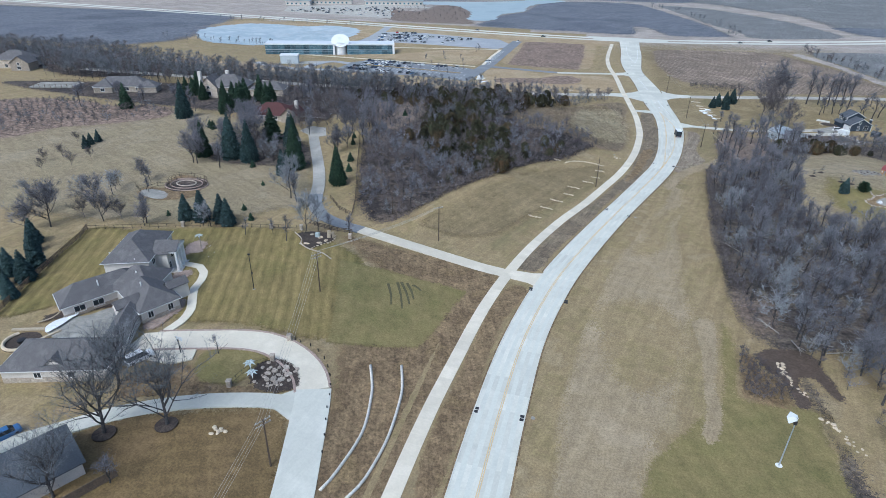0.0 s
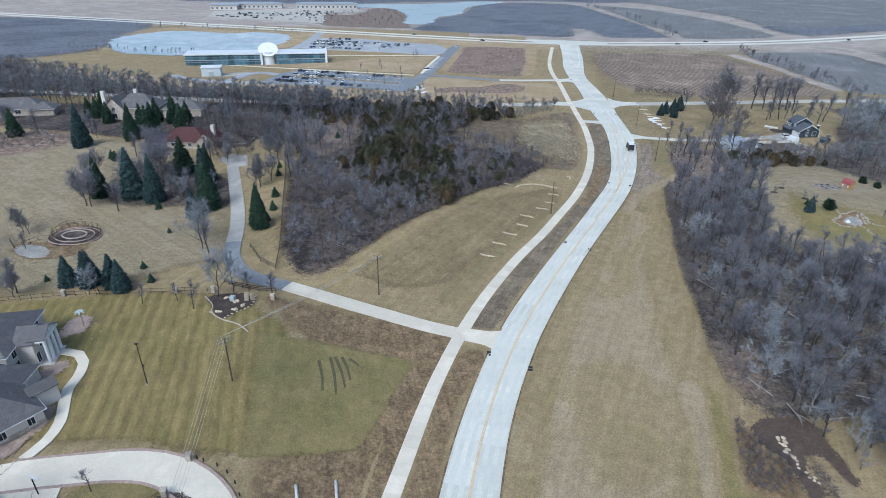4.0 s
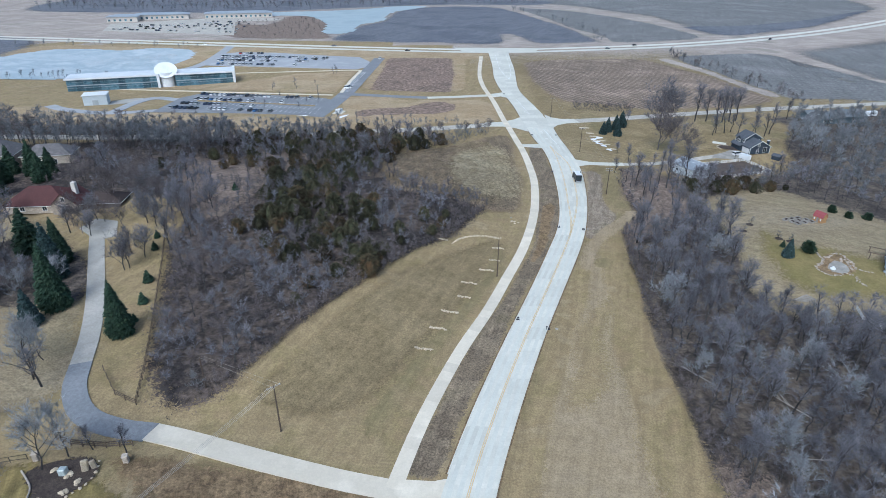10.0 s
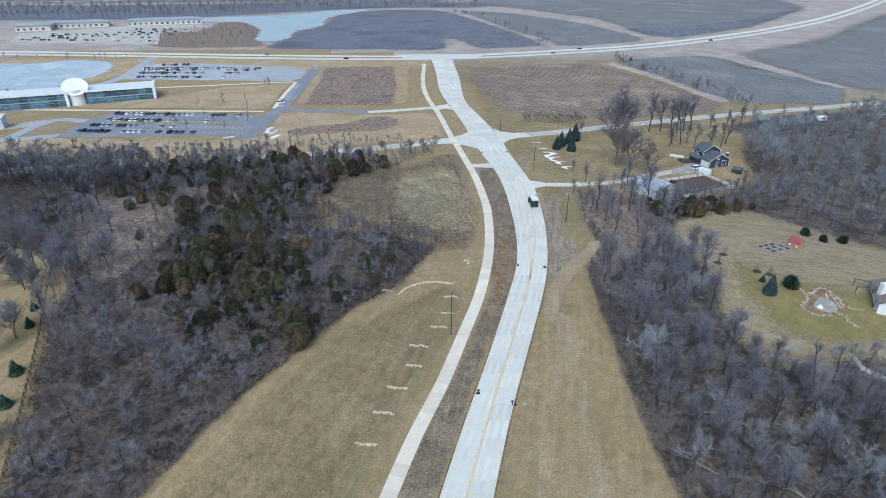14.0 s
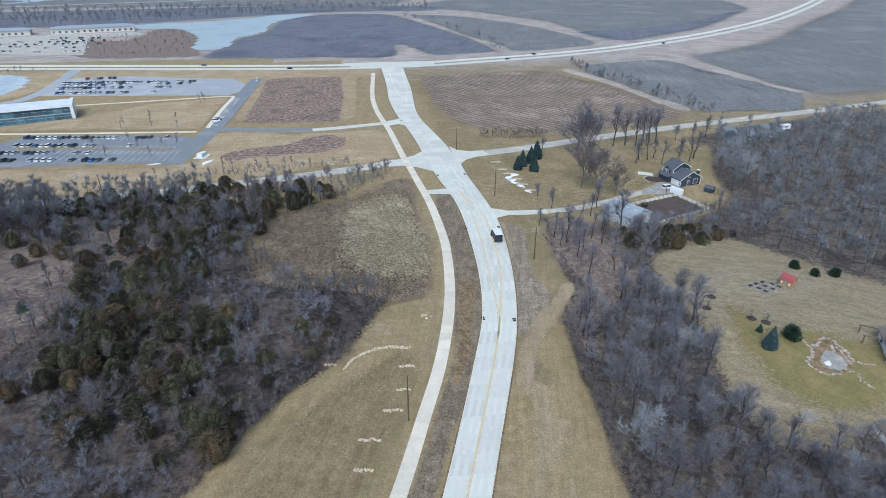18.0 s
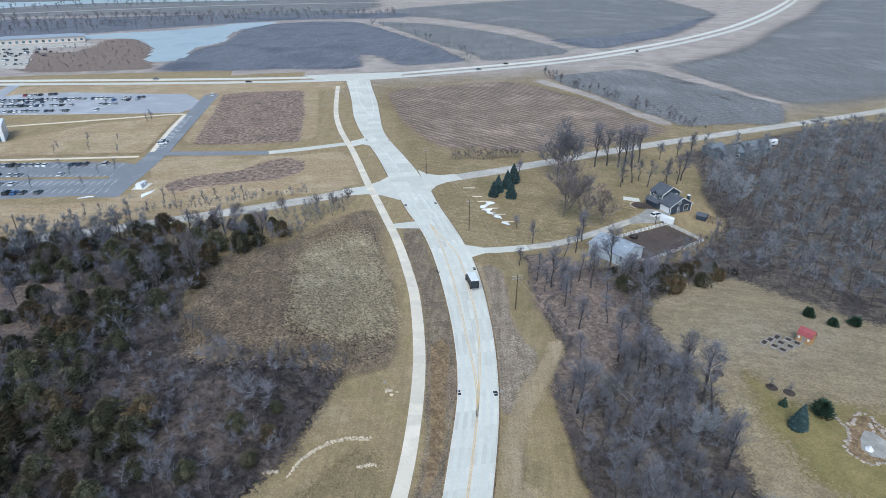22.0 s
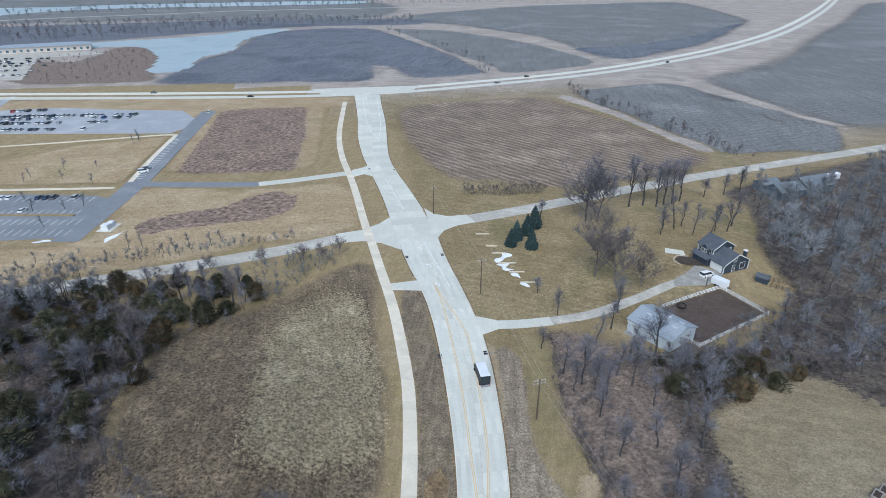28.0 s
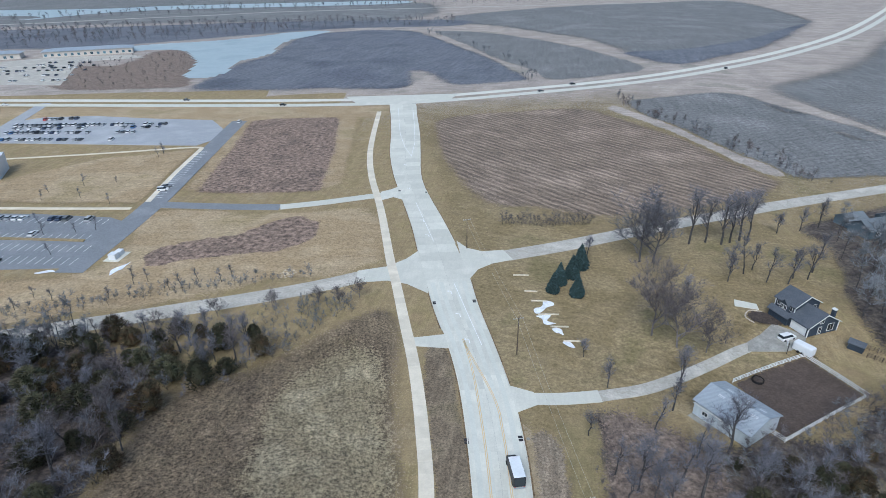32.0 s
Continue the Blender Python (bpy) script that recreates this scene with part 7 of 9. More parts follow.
tagged(part("standing_stone", moved(box(-0.5, -0.25, 0, 0.5, 0.25, 2.2, 0.12), pose(-68.6, 134.4, 0, 0, 6, 20)), PALESTONE), "upright pale slab in the entrance bed", "stone")
tagged(part("standing_stone", moved(box(-0.4, -0.2, 0, 0.4, 0.2, 1.7, 0.1), pose(-67.4, 134.9, 0, 0, -5, 30)), PALESTONE), "upright pale slab in the entrance bed", "stone")
tagged(part("utility_box", box(-72.4, 133.4, 0, -71.2, 134.4, 1.2, 0.08), GREENSTEEL), "green steel utility box in the bed", "box")
for x, y in ((-55.6, 87.6), (-55.5, 80.6), (-59.3, 71.4), (-62.8, 135.9), (-112.3, 128.7), (-87, 134.9), (-78.5, 137.0)):
    gp = thing("gate_pier", pose(x, y, 0, 0, 0, 15), "square stone gate pier with a pale cap", "pier", "gate piers")
    part("pier", box(-0.42, -0.42, 0, 0.42, 0.42, 1.5, 0.04), STONE, gp)
    part("cap", box(-0.5, -0.5, 1.5, 0.5, 0.5, 1.64, 0.05), STONE, gp)
rail_fence("fence", [(-121, 76), (-128, 94), (-134.5, 114), (-137, 119)], 1.7, 4, FENCEW, "dark board fence along the lawn", 2.4, 0.08, 0.09)
rail_fence("fence", [(-137, 119), (-123, 124.2), (-112, 128.6), (-98, 132.4), (-80, 137)], 1.3, 2, BLACK, "thin black rail fence behind the lawn", 2.6, 0.04, 0.03)
rail_fence("fence", [(-78, 141.6), (-74.6, 140.2), (-68, 139.2), (-63.6, 139.4)], 1.4, 3, FENCEW, "brown board fence beside a driveway", 2.2, 0.09, 0.09)
rail_fence("fence", [(-80.4, 161), (-74, 153.6), (-68.4, 150.4), (-71.8, 161), (-80.1, 182.2), (-86, 197), (-93.2, 215.6), (-107.5, 249.8), (-116, 266)], 1.4, 3, FENCEW, "brown board fence along the thicket", 2.8, 0.08, 0.06)
rail_fence("fence", [(-59.3, 71.6), (-58.9, 75), (-57.6, 78.4), (-55.6, 80.6)], 1.3, 2, BLACK, "thin black garden fence", 2, 0.03, 0.025)


def metal_flower(x, y, h, kind):
    root = thing("garden_ornament", pose(x, y, 0), "painted steel flower on a stalk" if kind == "flower" else "painted steel palm tree in a round bed", "ornament")
    part("stalk", tube([(0, 0, 0), (0.1, 0.05, h * 0.5), (0.05, 0, h)], 0.09 if kind == "flower" else 0.12, 7), GREENSTEEL if kind == "flower" else STONE, root)
    for k in range(7):
        a = k * 2 * math.pi / 7
        c, s = math.cos(a), math.sin(a)
        v = [(0.05, 0, h), (0.6, 0.28, h + 0.25), (1.3, 0, h - 0.1), (0.6, -0.28, h + 0.25), (0.6, 0, h + 0.12)]
        part("petal" if kind == "flower" else "frond", ([(x * c - y * s, x * s + y * c, z) for x, y, z in v], [(0, 1, 4), (1, 2, 4), (4, 2, 3), (0, 4, 3)]), GREENSTEEL, root)


metal_flower(-57.5, 75.9, 2.6, "flower")
metal_flower(-56.4, 74.6, 1.6, "flower")
metal_flower(-98.7, 118.1, 4.0, "palm")
ring = thing("garden_terrace", pose(-132.5, 157.5, 0), "round terraced garden bed of brown timber", "garden bed")
for r, z in ((7.5, 0.3), (5.6, 0.55), (3.4, 0.8)):
    part("terrace_wall", tube([(r * math.cos(a * 0.314), 0.75 * r * math.sin(a * 0.314), z) for a in range(21)], 0.22, 5), PINKMULCH if r > 5 else STONE, ring)
part("soil", stack([circle(7.4, 0.02, 20), circle(5.2, 0.5, 20), circle(0.5, 0.6, 20)]), SHADELITTER, ring)
rail_fence("fence", [(-132.5 + 6.6 * math.cos(a * 0.35), 158.5 + 5.2 * math.sin(a * 0.35)) for a in range(0, 13)], 2.0, 2, FENCEW, "tall brown garden fence round a bed", 2.2, 0.07, 0.05)
rail_fence("fence", [(-147.1, 150.6), (-142.1, 146.8), (-140.6, 153.2), (-137.6, 154.2), (-140.6, 158.9), (-140.1, 163.8), (-136.4, 165.6), (-130.1, 161.7)], 1.6, 2, BLACK, "thin dark garden fence", 2.4, 0.04, 0.03)
ground_patch("planting_bed", [(-143.3, 147.0), (-136.3, 143.5), (-130.9, 143.7), (-123.3, 148.6), (-125.1, 154.3), (-130.1, 161.7), (-136.0, 165.1), (-140.5, 164.3), (-140.6, 159.5), (-136.9, 153.3), (-143.5, 151.8)], 0.045, ROUGH, "brown soil of a terraced garden", 0.3, feather=0.6)
ground_patch("planting_bed", [(-142.1, 146.8), (-136.3, 144.1), (-131.5, 144.5), (-132.7, 148.2), (-137.3, 150.5), (-142.4, 150.5)], 0.055, OLDCON, "grey gravel garden bed", 0.4, feather=0.6)
pr = thing("patio_ring", pose(-108, 71.5, 0), "round dark patio with pale stone seat walls", "patio")
part("floor", stack([circle(3.6, 0, 20), circle(3.5, 0.08, 20)]), MULCH, pr)
part("seat_wall", tube([(3.3 * math.cos(a * 0.28), 3.3 * math.sin(a * 0.28), 0.35) for a in range(9, 24)], 0.34, 6), PALESTONE, pr)
part("beam", moved(box(-4.5, -0.35, 0.1, 4.5, 0.35, 0.5), pose(-1, 4, 0, 0, 0, 20)), PALESTONE, pr)
part("beam", moved(box(-3, -0.3, 0.1, 3, 0.3, 0.5), pose(3.6, 2.4, 0, 0, 0, 70)), PALESTONE, pr)
part("fire_pit", cylinder(0.8, 0.08, 0.6, 14), BLACK, pr)

# ---- the red-roofed and the grey house behind the pines ----
redh = thing("house", pose(0, 0, 0), "maroon-roofed house with a white gable", "house")
wing(redh, -148, 246, 8, -11, -6.5, 9, 6.5, 2.8, 4.6, "hip", STONE, REDROOF, windows=(("s", -5, 1, 1.4, 1.4), ("s", 2, 1, 1.4, 1.4)))
wing(redh, -139, 245, 8, -3.5, -6, 4.5, 4, 3.6, 3.6, "gable", STONE, REDROOF, along="y", windows=(("s", 0.5, 1, 2, 2.2), ("s", 0.5, 4.6, 1, 1.4)))
wing(redh, -128, 247, 8, -6.5, -4.5, 6, 4, 3.0, 2.8, "hip", FENCEW, DARKROOF)
part("chimney", box(-137.4, 244.4, 0, -136, 245.8, 9.2, 0.05), STUCCO, redh)
greyh = thing("house", pose(0, 0, 0), "large pale house with steep grey roofs", "house")
wing(greyh, -196, 284, 14, -11, -7, 9, 7, 5.5, 5.5, "hip", STONE, SHINGLE, windows=(("s", -6, 1, 1.6, 1.8), ("s", 0, 1, 1.6, 1.8), ("s", 5, 1, 1.6, 1.8)))
wing(greyh, -206, 280, 14, -4, -7, 5, 5, 5.5, 5.0, "gable", STONE, SHINGLE, along="y", windows=(("s", 0.5, 1, 2.2, 2.2), ("s", 0.5, 4.6, 1.4, 1.6)))
wing(greyh, -176, 288, 14, -9, -5, 9, 5, 4.5, 3.4, "hip", STONE, SHINGLE, windows=(("s", -3, 1, 1.6, 1.8), ("s", 3, 1, 1.6, 1.8)))
for x, y in ((-213, 280), (-201, 288)):
    part("chimney", box(x - 0.9, y - 0.7, 0, x + 0.9, y + 0.7, 12, 0.06), STUCCO, greyh)
lh = thing("house", pose(0, 0, 0), "wide brown-grey roofed house among bare trees", "house")
wing(lh, -259, 276, 24, -15, -7, 13, 6, 3.4, 4.2, "hip", STONE, SHINGLE, windows=(("s", -8, 1, 1.8, 1.6), ("s", 2, 1, 2.4, 1.8), ("s", 8, 1, 1.8, 1.6)))
wing(lh, -266, 270, 24, -5, -6, 4, 5, 3.4, 3.6, "hip", STONE, SHINGLE, windows=(("s", -1, 1, 2, 1.6),))
wing(lh, -246, 277, 24, -4, -5, 6, 5, 3.2, 3.0, "hip", STONE, SHINGLE)
lh2 = thing("house", pose(0, 0, 0), "tall grey-roofed house with many gables at a wood", "house")
wing(lh2, -372, 312, 20, -14, -8, 8, 8, 5.5, 5.0, "hip", STONE, SHINGLE, windows=(("s", -6, 1, 1.6, 1.6), ("s", 0, 1, 1.6, 1.6), ("e", 2, 3.8, 1.4, 1.4)))
wing(lh2, -362, 304, 20, -5, -6, 6, 5, 5.0, 4.0, "gable", STONE, SHINGLE, along="y", windows=(("s", 0, 1, 2.2, 1.8), ("s", 0, 3.6, 1.4, 1.4)))
deck = thing("raised_terrace", pose(-304, 272, 0, 0, 0, 20), "fenced brown garden terrace on a slope", "terrace")
part("floor", box(-12, -7, 0, 12, 7, 0.5), OLDCON, deck)
for k in range(9):
    for yy in (-7, 7):
        part("post", box(-12 + 3 * k - 0.1, yy - 0.1, 0, -12 + 3 * k + 0.1, yy + 0.1, 2.2), FENCEW, deck)
for yy in (-7, 7):
    for zz in (1.0, 1.6, 2.1):
        part("rail", box(-12, yy - 0.05, zz, 12, yy + 0.05, zz + 0.12), FENCEW, deck)

# ---- the navy house, its barn and paddock ----
nh = thing("house", pose(0, 0, 0), "navy two-storey house with white trim and slate roof", "house")
NM = (122.3, 320.9, 104)
wing(nh, *NM, 0, -4.6, 6.6, 4.4, 5.6, 2.6, "gable", NAVY, SLATE, along="x", windows=(("n", 1.5, 3.7, 1.3, 1.3), ("n", 5.3, 3.7, 1.2, 1.3), ("n", 5.0, 0.9, 1.9, 1.5), ("n", 2.2, 0.9, 1.3, 1.4), ("w", -3.0, 3.9, 1.0, 1.2)))
wing(nh, *NM, -6.4, -5.2, 0, 5.6, 3.1, 3.0, "gable", NAVY, SLATE, along="x", windows=(("w", -2.4, 0.7, 2.0, 2.1), ("w", 1.4, 0.3, 1.0, 2.1), ("w", 1.2, 3.6, 1.1, 1.2)))
wing(nh, *NM, 0, 4.4, 6.4, 6.4, 2.6, 0.8, "gable", NAVY, SLATE, along="x")
wing(nh, *NM, 1.7, 3.0, 4.3, 5.4, 5.3, 1.3, "gable", NAVY, SLATE, along="y", over=0.25, windows=(("n", 2.4, 3.8, 0.8, 1.2), ("n", 3.6, 3.8, 0.8, 1.2)))
mm = pose(NM[0], NM[1], 0, 0, 0, NM[2])
part("garage_door", moved(box(-5.8, 5.6, 0, -0.8, 5.68, 2.4), mm), TRIM, nh)
for y0, y1, h, r, x in ((-5.7, 6.1, 3.1, 3.0, -6.95), (-5.1, 4.9, 5.6, 2.6, -0.55)):
    mid = (y0 + y1) / 2
    for y, e in ((y0, 1), (y1, -1)):
        part("barge_board", moved(stack([[(x, y, h - 0.2), (x + 0.07, y, h - 0.2), (x + 0.07, y, h + 0.06), (x, y, h + 0.06)], [(x, mid, h + r - 0.08), (x + 0.07, mid, h + r - 0.08), (x + 0.07, mid, h + r + 0.2), (x, mid, h + r + 0.2)]]), mm), TRIM, nh)
for x, y, h in ((-6.4, 5.6, 3.0), (-6.4, -5.2, 3.0), (6.6, 4.4, 5.4), (0.0, 4.4, 5.4)):
    part("corner_board", moved(box(x - 0.12, y - 0.12, 0, x + 0.12, y + 0.12, h), mm), TRIM, nh)
part("chimney", moved(box(-4.6, -5.9, 0, -3.6, -5.0, 5.6, 0.05), mm), NAVY, nh)
part("chimney_trim", moved(box(-4.7, -6.0, 5.35, -3.5, -4.9, 5.66, 0.05), mm), TRIM, nh)
for u in (0.2, 2.2, 4.3, 6.2):
    part("porch_post", moved(box(u - 0.08, 6.2, 0, u + 0.08, 6.36, 2.6), mm), TRIM, nh)
for c in nh.children_recursive:
    c.data.transform(Matrix.Translation((120.5, 320.5, 0)) @ Matrix.Diagonal((0.9, 0.9, 0.92, 1)) @ Matrix.Translation((-122.3, -320.9, 0)))
tagged(part("patio", prism([(107, 329.6), (112.4, 327), (113.4, 330), (108.6, 333)], 0, 0.07), CONCRETE), "pale concrete patio beside the navy house", "patio", kind="structure")
ground_patch("planting_bed", [(108, 321), (112, 319), (115, 320), (113.6, 325), (110, 326.4), (107.6, 324)], 0.055, MULCH, "dark curved planting bed before the porch", 0.2)
tagged(part("garden_edging", tube(flow([(107.6, 320.8, 0.1), (107, 324, 0.1), (109.6, 327, 0.1), (112.6, 326, 0.1)], 0.6), 0.2, 6), STONE), "low stone edging of a curved bed", "edging")

barn = thing("barn", pose(0, 0, 0), "pale metal barn with a galvanised gable roof", "barn")
wing(barn, 82.6, 287.2, -62, -5.4, -4.6, 5.6, 4.6, 3.4, 1.7, "gable", PALEWALL, STEEL, along="x", over=0.35, windows=(("s", -3, 1.2, 1.0, 0.8),))
bm = pose(82.6, 287.2, 0, 0, 0, -62)
for k in (-3, 0.4, 3.4):
    for s in (-1, 1):
        for j in range(4):
            part("skylight", moved(box(k + 0.32 * j, s * 1.2 - 0.5, 0, k + 0.32 * j + 0.16, s * 1.2 + 0.5, 0.04), bm @ pose(0, 0, 3.4 + 1.7 + 0.22 - 1.2 * 1.7 / 4.6 + 0.0, 0, 0, 0)), METALW, barn)
part("door_track", moved(box(-5.6, -4.75, 2.6, 3.0, -4.62, 2.75), bm), TRIM, barn)
part("lean_to_deck", moved(box(-5.4, -6.0, 0, 4.4, -4.7, 0.18), bm), OLDCON, barn)
for c in barn.children_recursive:
    c.data.transform(Matrix.Translation((83.6, 287.0, 0)) @ Matrix.Diagonal((1.1, 1.1, 1.06, 1)) @ Matrix.Translation((-82.6, -287.2, 0)))
ground_patch("paddock_soil", [(90, 297), (110.6, 304.2), (115, 290.6), (91, 281.6)], 0.05, MUD, "trampled dark mud of a paddock", 0.2, smooth_line=False)
rail_fence("paddock_fence", [(89.4, 297.4), (110.9, 304.6), (115.6, 290.4), (90.6, 280.8), (88.6, 284)], 1.35, 3, TRIM, "white three-rail paddock fence", 2.3, 0.08, 0.08)
fd = thing("hay_feeder", pose(95, 297, 0), "dark round hay feeder in the paddock", "feeder")
part("ring", stack([circle(1.3, 0, 14), circle(1.3, 0.9, 14)], False), BLACK, fd)
part("hay", stack([circle(1.2, 0, 12), circle(1.1, 0.8, 12), circle(0.5, 1.2, 12)]), MULCH, fd)
tr = thing("horse_trailer", pose(111.8, 306.4, 0, 0, 0, -62), "white horse trailer parked by the fence", "trailer")
part("body", box(-2.3, -1.05, 0.5, 2.3, 1.05, 2.5, 0.22), METALW, tr)
for k in (-0.9, 0.1):
    part("window", box(k, 1.04, 1.6, k + 0.7, 1.08, 2.1), GLASS, tr)
    part("wheel", moved(cylinder(0.36, -0.12, 0.12, 12), pose(k + 0.2, 1.0, 0.36, 90)), RUBBER, tr)
    part("wheel", moved(cylinder(0.36, -0.12, 0.12, 12), pose(k + 0.2, -1.0, 0.36, 90)), RUBBER, tr)
part("hitch", tube([(2.3, 0, 0.6), (3.4, 0, 0.5)], 0.08), BLACK, tr)
pk = car(111.4, 312.6, 15, 0, "suv", label="white pickup truck parked on concrete")
part("cargo_bed", box(-2.2, -0.75, 0.99, -0.5, 0.75, 1.06), BLACK, pk)
cp = thing("chicken_coop", pose(125.6, 307.4, 0, 0, 0, -52), "small navy coop with white trim and a wire run", "coop")
part("wall", gable_walls(-1.6, -1.2, 1.6, 1.2, 1.7, 0.7), NAVY, cp)
part("roof", gable_roof(-1.6, -1.2, 1.6, 1.2, 1.7, 0.7, 0.25), SLATE, cp)
for k in (-0.5, 0.5):
    part("door", box(-1.66, k - 0.42, 0.1, -1.6, k + 0.42, 1.5), TRIM, cp)
rail_fence("coop_run", [(127, 307.6), (133.4, 302.4), (131, 298.6), (125.6, 303.8)], 1.5, 4, FENCEW, "brown timber and wire chicken run", 1.6, 0.07, 0.04)
bh = thing("basketball_hoop", pose(107.6, 306.2, 0, 0, 0, 60), "black basketball hoop beside the court", "hoop")
part("post", cylinder(0.09, 0, 3.3, 8), BLACK, bh)
part("backboard", box(-0.8, 0.4, 2.7, 0.8, 0.46, 3.7), TRIM, bh)
gh = thing("house", pose(0, 0, 0), "low blue-grey house by the gravel road", "house")
rv = thing("camper_trailer", pose(211, 385, 0, 0, 0, 15), "white camper trailer parked beyond trees", "trailer")
part("body", box(-3.2, -1.2, 0.5, 3.2, 1.2, 2.9, 0.25), METALW, rv)
part("window", box(-1.5, -1.24, 1.6, 0.6, -1.2, 2.2), GLASS, rv)
for k in (-0.6, 0.5):
    part("wheel", moved(cylinder(0.38, -0.14, 0.14, 12), pose(k, -1.1, 0.38, 90)), RUBBER, rv)
    part("wheel", moved(cylinder(0.38, -0.14, 0.14, 12), pose(k, 1.1, 0.38, 90)), RUBBER, rv)
wing(gh, 182, 372, 12, -10, -4, 2, 4, 3.2, 2.2, "gable", BLUEWALL, BLUEROOF, windows=(("s", -6, 1, 1.3, 1.3), ("s", -2, 1, 1.3, 1.3)))
wing(gh, 193, 376, 12, -7, -5, 7, 5, 3.2, 2.6, "gable", BLUEWALL, BLUEROOF, windows=(("s", 0, 1, 1.3, 1.3),))
wing(gh, 176, 379, 12, -4, -3, 4, 3, 2.8, 1.6, "gable", BLUEWALL, BLUEROOF)

# ---- the clearing ----
sh = thing("garden_shed", pose(109.0, 239.6, 0, 0, 0, -62) @ Matrix.Diagonal((0.72, 0.72, 1.05, 1)), "cedar-board shed with a red barn roof", "shed")
for k in range(12):
    part("board", box(-2.2 + 0.37 * k, -1.55, 0.1, -1.85 + 0.37 * k, -1.5, 2.0), CEDARW, sh)
part("wall", box(-2.2, -1.5, 0, 2.2, 1.5, 2.0), CEDARW, sh)
prof = [(-1.7, 1.9), (-1.2, 2.9), (0, 3.5), (1.2, 2.9), (1.7, 1.9)]
part("roof", stack([[(x, y, z) for y, z in prof] + [(x, y, z + 0.1) for y, z in reversed(prof)] for x in (-2.4, 2.4)]), REDMETAL, sh)
part("gable", stack([[(x, y * 0.96, z - 0.03) for y, z in prof] for x in (-2.2, 2.2)]), CEDARW, sh)
part("door", box(-0.5, -1.6, 0.1, 0.5, -1.54, 1.9), DEADWOOD, sh)
for k in (-1.5, 1.4):
    part("window", box(k - 0.3, -1.6, 1.0, k + 0.3, -1.55, 1.6), TRIM, sh)
part("ramp", box(-1.4, -3.2, 0, 1.4, -1.6, 0.15), DEADWOOD, sh)
for k, (x, y) in enumerate(((98.8, 240.3), (100.9, 241.0), (103.1, 241.6), (100.2, 238.7), (102.6, 239.6), (105.2, 240.4), (101.1, 237.1), (103.7, 238.0), (106.2, 238.8))):
    bd = thing("raised_bed", pose(x, y, 0, 0, 0, 32), "timber raised bed of dark soil", "garden bed", "raised garden beds")
    w, l = (1.1, 0.62) if k < 3 else (0.85, 0.72)
    for s in (-1, 1):
        part("side_board", box(-w, s * l - 0.09, 0, w, s * l + 0.09, 0.5), DEADWOOD, bd)
        part("end_board", box(s * w - 0.09, -l, 0, s * w + 0.09, l, 0.5), DEADWOOD, bd)
    part("soil", box(-w + 0.08, -l + 0.08, 0, w - 0.08, l - 0.08, 0.3), MULCH, bd)
ground_patch("planting_bed", [(97.5, 214.2), (100.3, 216), (103.3, 215), (103.4, 212), (102.6, 207.6), (99.4, 204.6), (95, 203.7), (92, 205.4), (91.6, 207.5), (93, 209.4), (95.6, 211.6)], 0.05, ROUGH, "brown soil round a garden pond", 0.2, feather=0.8)
ground_patch("garden_pond", [(96.4, 210), (98.9, 211.8), (100.3, 211), (100.7, 208.8), (100, 206.3), (98.5, 204.9), (96.5, 204.6), (94.7, 205.4), (94.5, 207.5)], 0.075, OLDCON, "still mauve-grey garden pond", 0.15, "water", feather=0.3)
rk = random.Random(9)
POND_WALLS = ([(96.3, 217.9), (96.3, 215.9), (96.3, 213.6), (95.6, 211.6), (92.8, 209.2), (91.6, 207.3), (92.1, 205.6), (92.9, 204.2), (95.1, 203.7), (96.8, 204.4)],
              [(97.4, 213.8), (99.7, 214.8), (100.3, 215.8), (102.3, 216.3), (103.3, 215.2), (103.3, 213.9), (103.4, 212.1), (103.1, 210), (102.5, 207.6), (104, 206.2), (105.4, 205.8)],
              [(100.6, 211.4), (101.6, 213), (102.4, 211.6), (101.6, 209.4), (101, 207)])
for line in POND_WALLS:
    for width, low, high in ((0.36, 0.45, 0.75), (0.18, 0.4, 0.65)):
        stones([(p.x + rk.uniform(-width, width), p.y + rk.uniform(-width, width), rk.uniform(low, high)) for p in flow(line, 0.62)], "tan rubble stone of a garden pond wall", "rocks of the garden pond")
stones([(p.x + rk.uniform(-0.7, 0.7), p.y + rk.uniform(-0.4, 0.4), rk.uniform(0.3, 0.6)) for p in flow([(99, 205), (99.4, 203), (99.1, 200.2), (99.4, 198.4)], 0.3)], "grey-tan rubble of a garden border", "rocks of the garden pond")
fn = thing("pond_fountain", pose(95.9, 207.2, 0), "white stepped stone fountain in the pond", "fountain")
for r, z in ((0.8, 0.3), (0.5, 0.55), (0.25, 0.8)):
    part("tier", cylinder(r, z - 0.4, z, 10, r * 0.85), TRIM, fn)
wh = thing("house", pose(0, 0, 0), "white-sided house with a brown roof and deck", "house")
wing(wh, 115, 207, -30, -4.5, -6, 7, 6, 3.2, 3.0, "gable", TRIM, BROWNROOF, along="y", windows=(("w", -2, 1, 1.3, 1.4), ("w", 3, 1, 1.3, 1.4)))
dk = pose(111.4, 213.2, 0, 0, 0, -30)
part("deck_floor", moved(box(-2.4, -2.4, 0, 2.4, 2.4, 0.7), dk), DEADWOOD, wh)
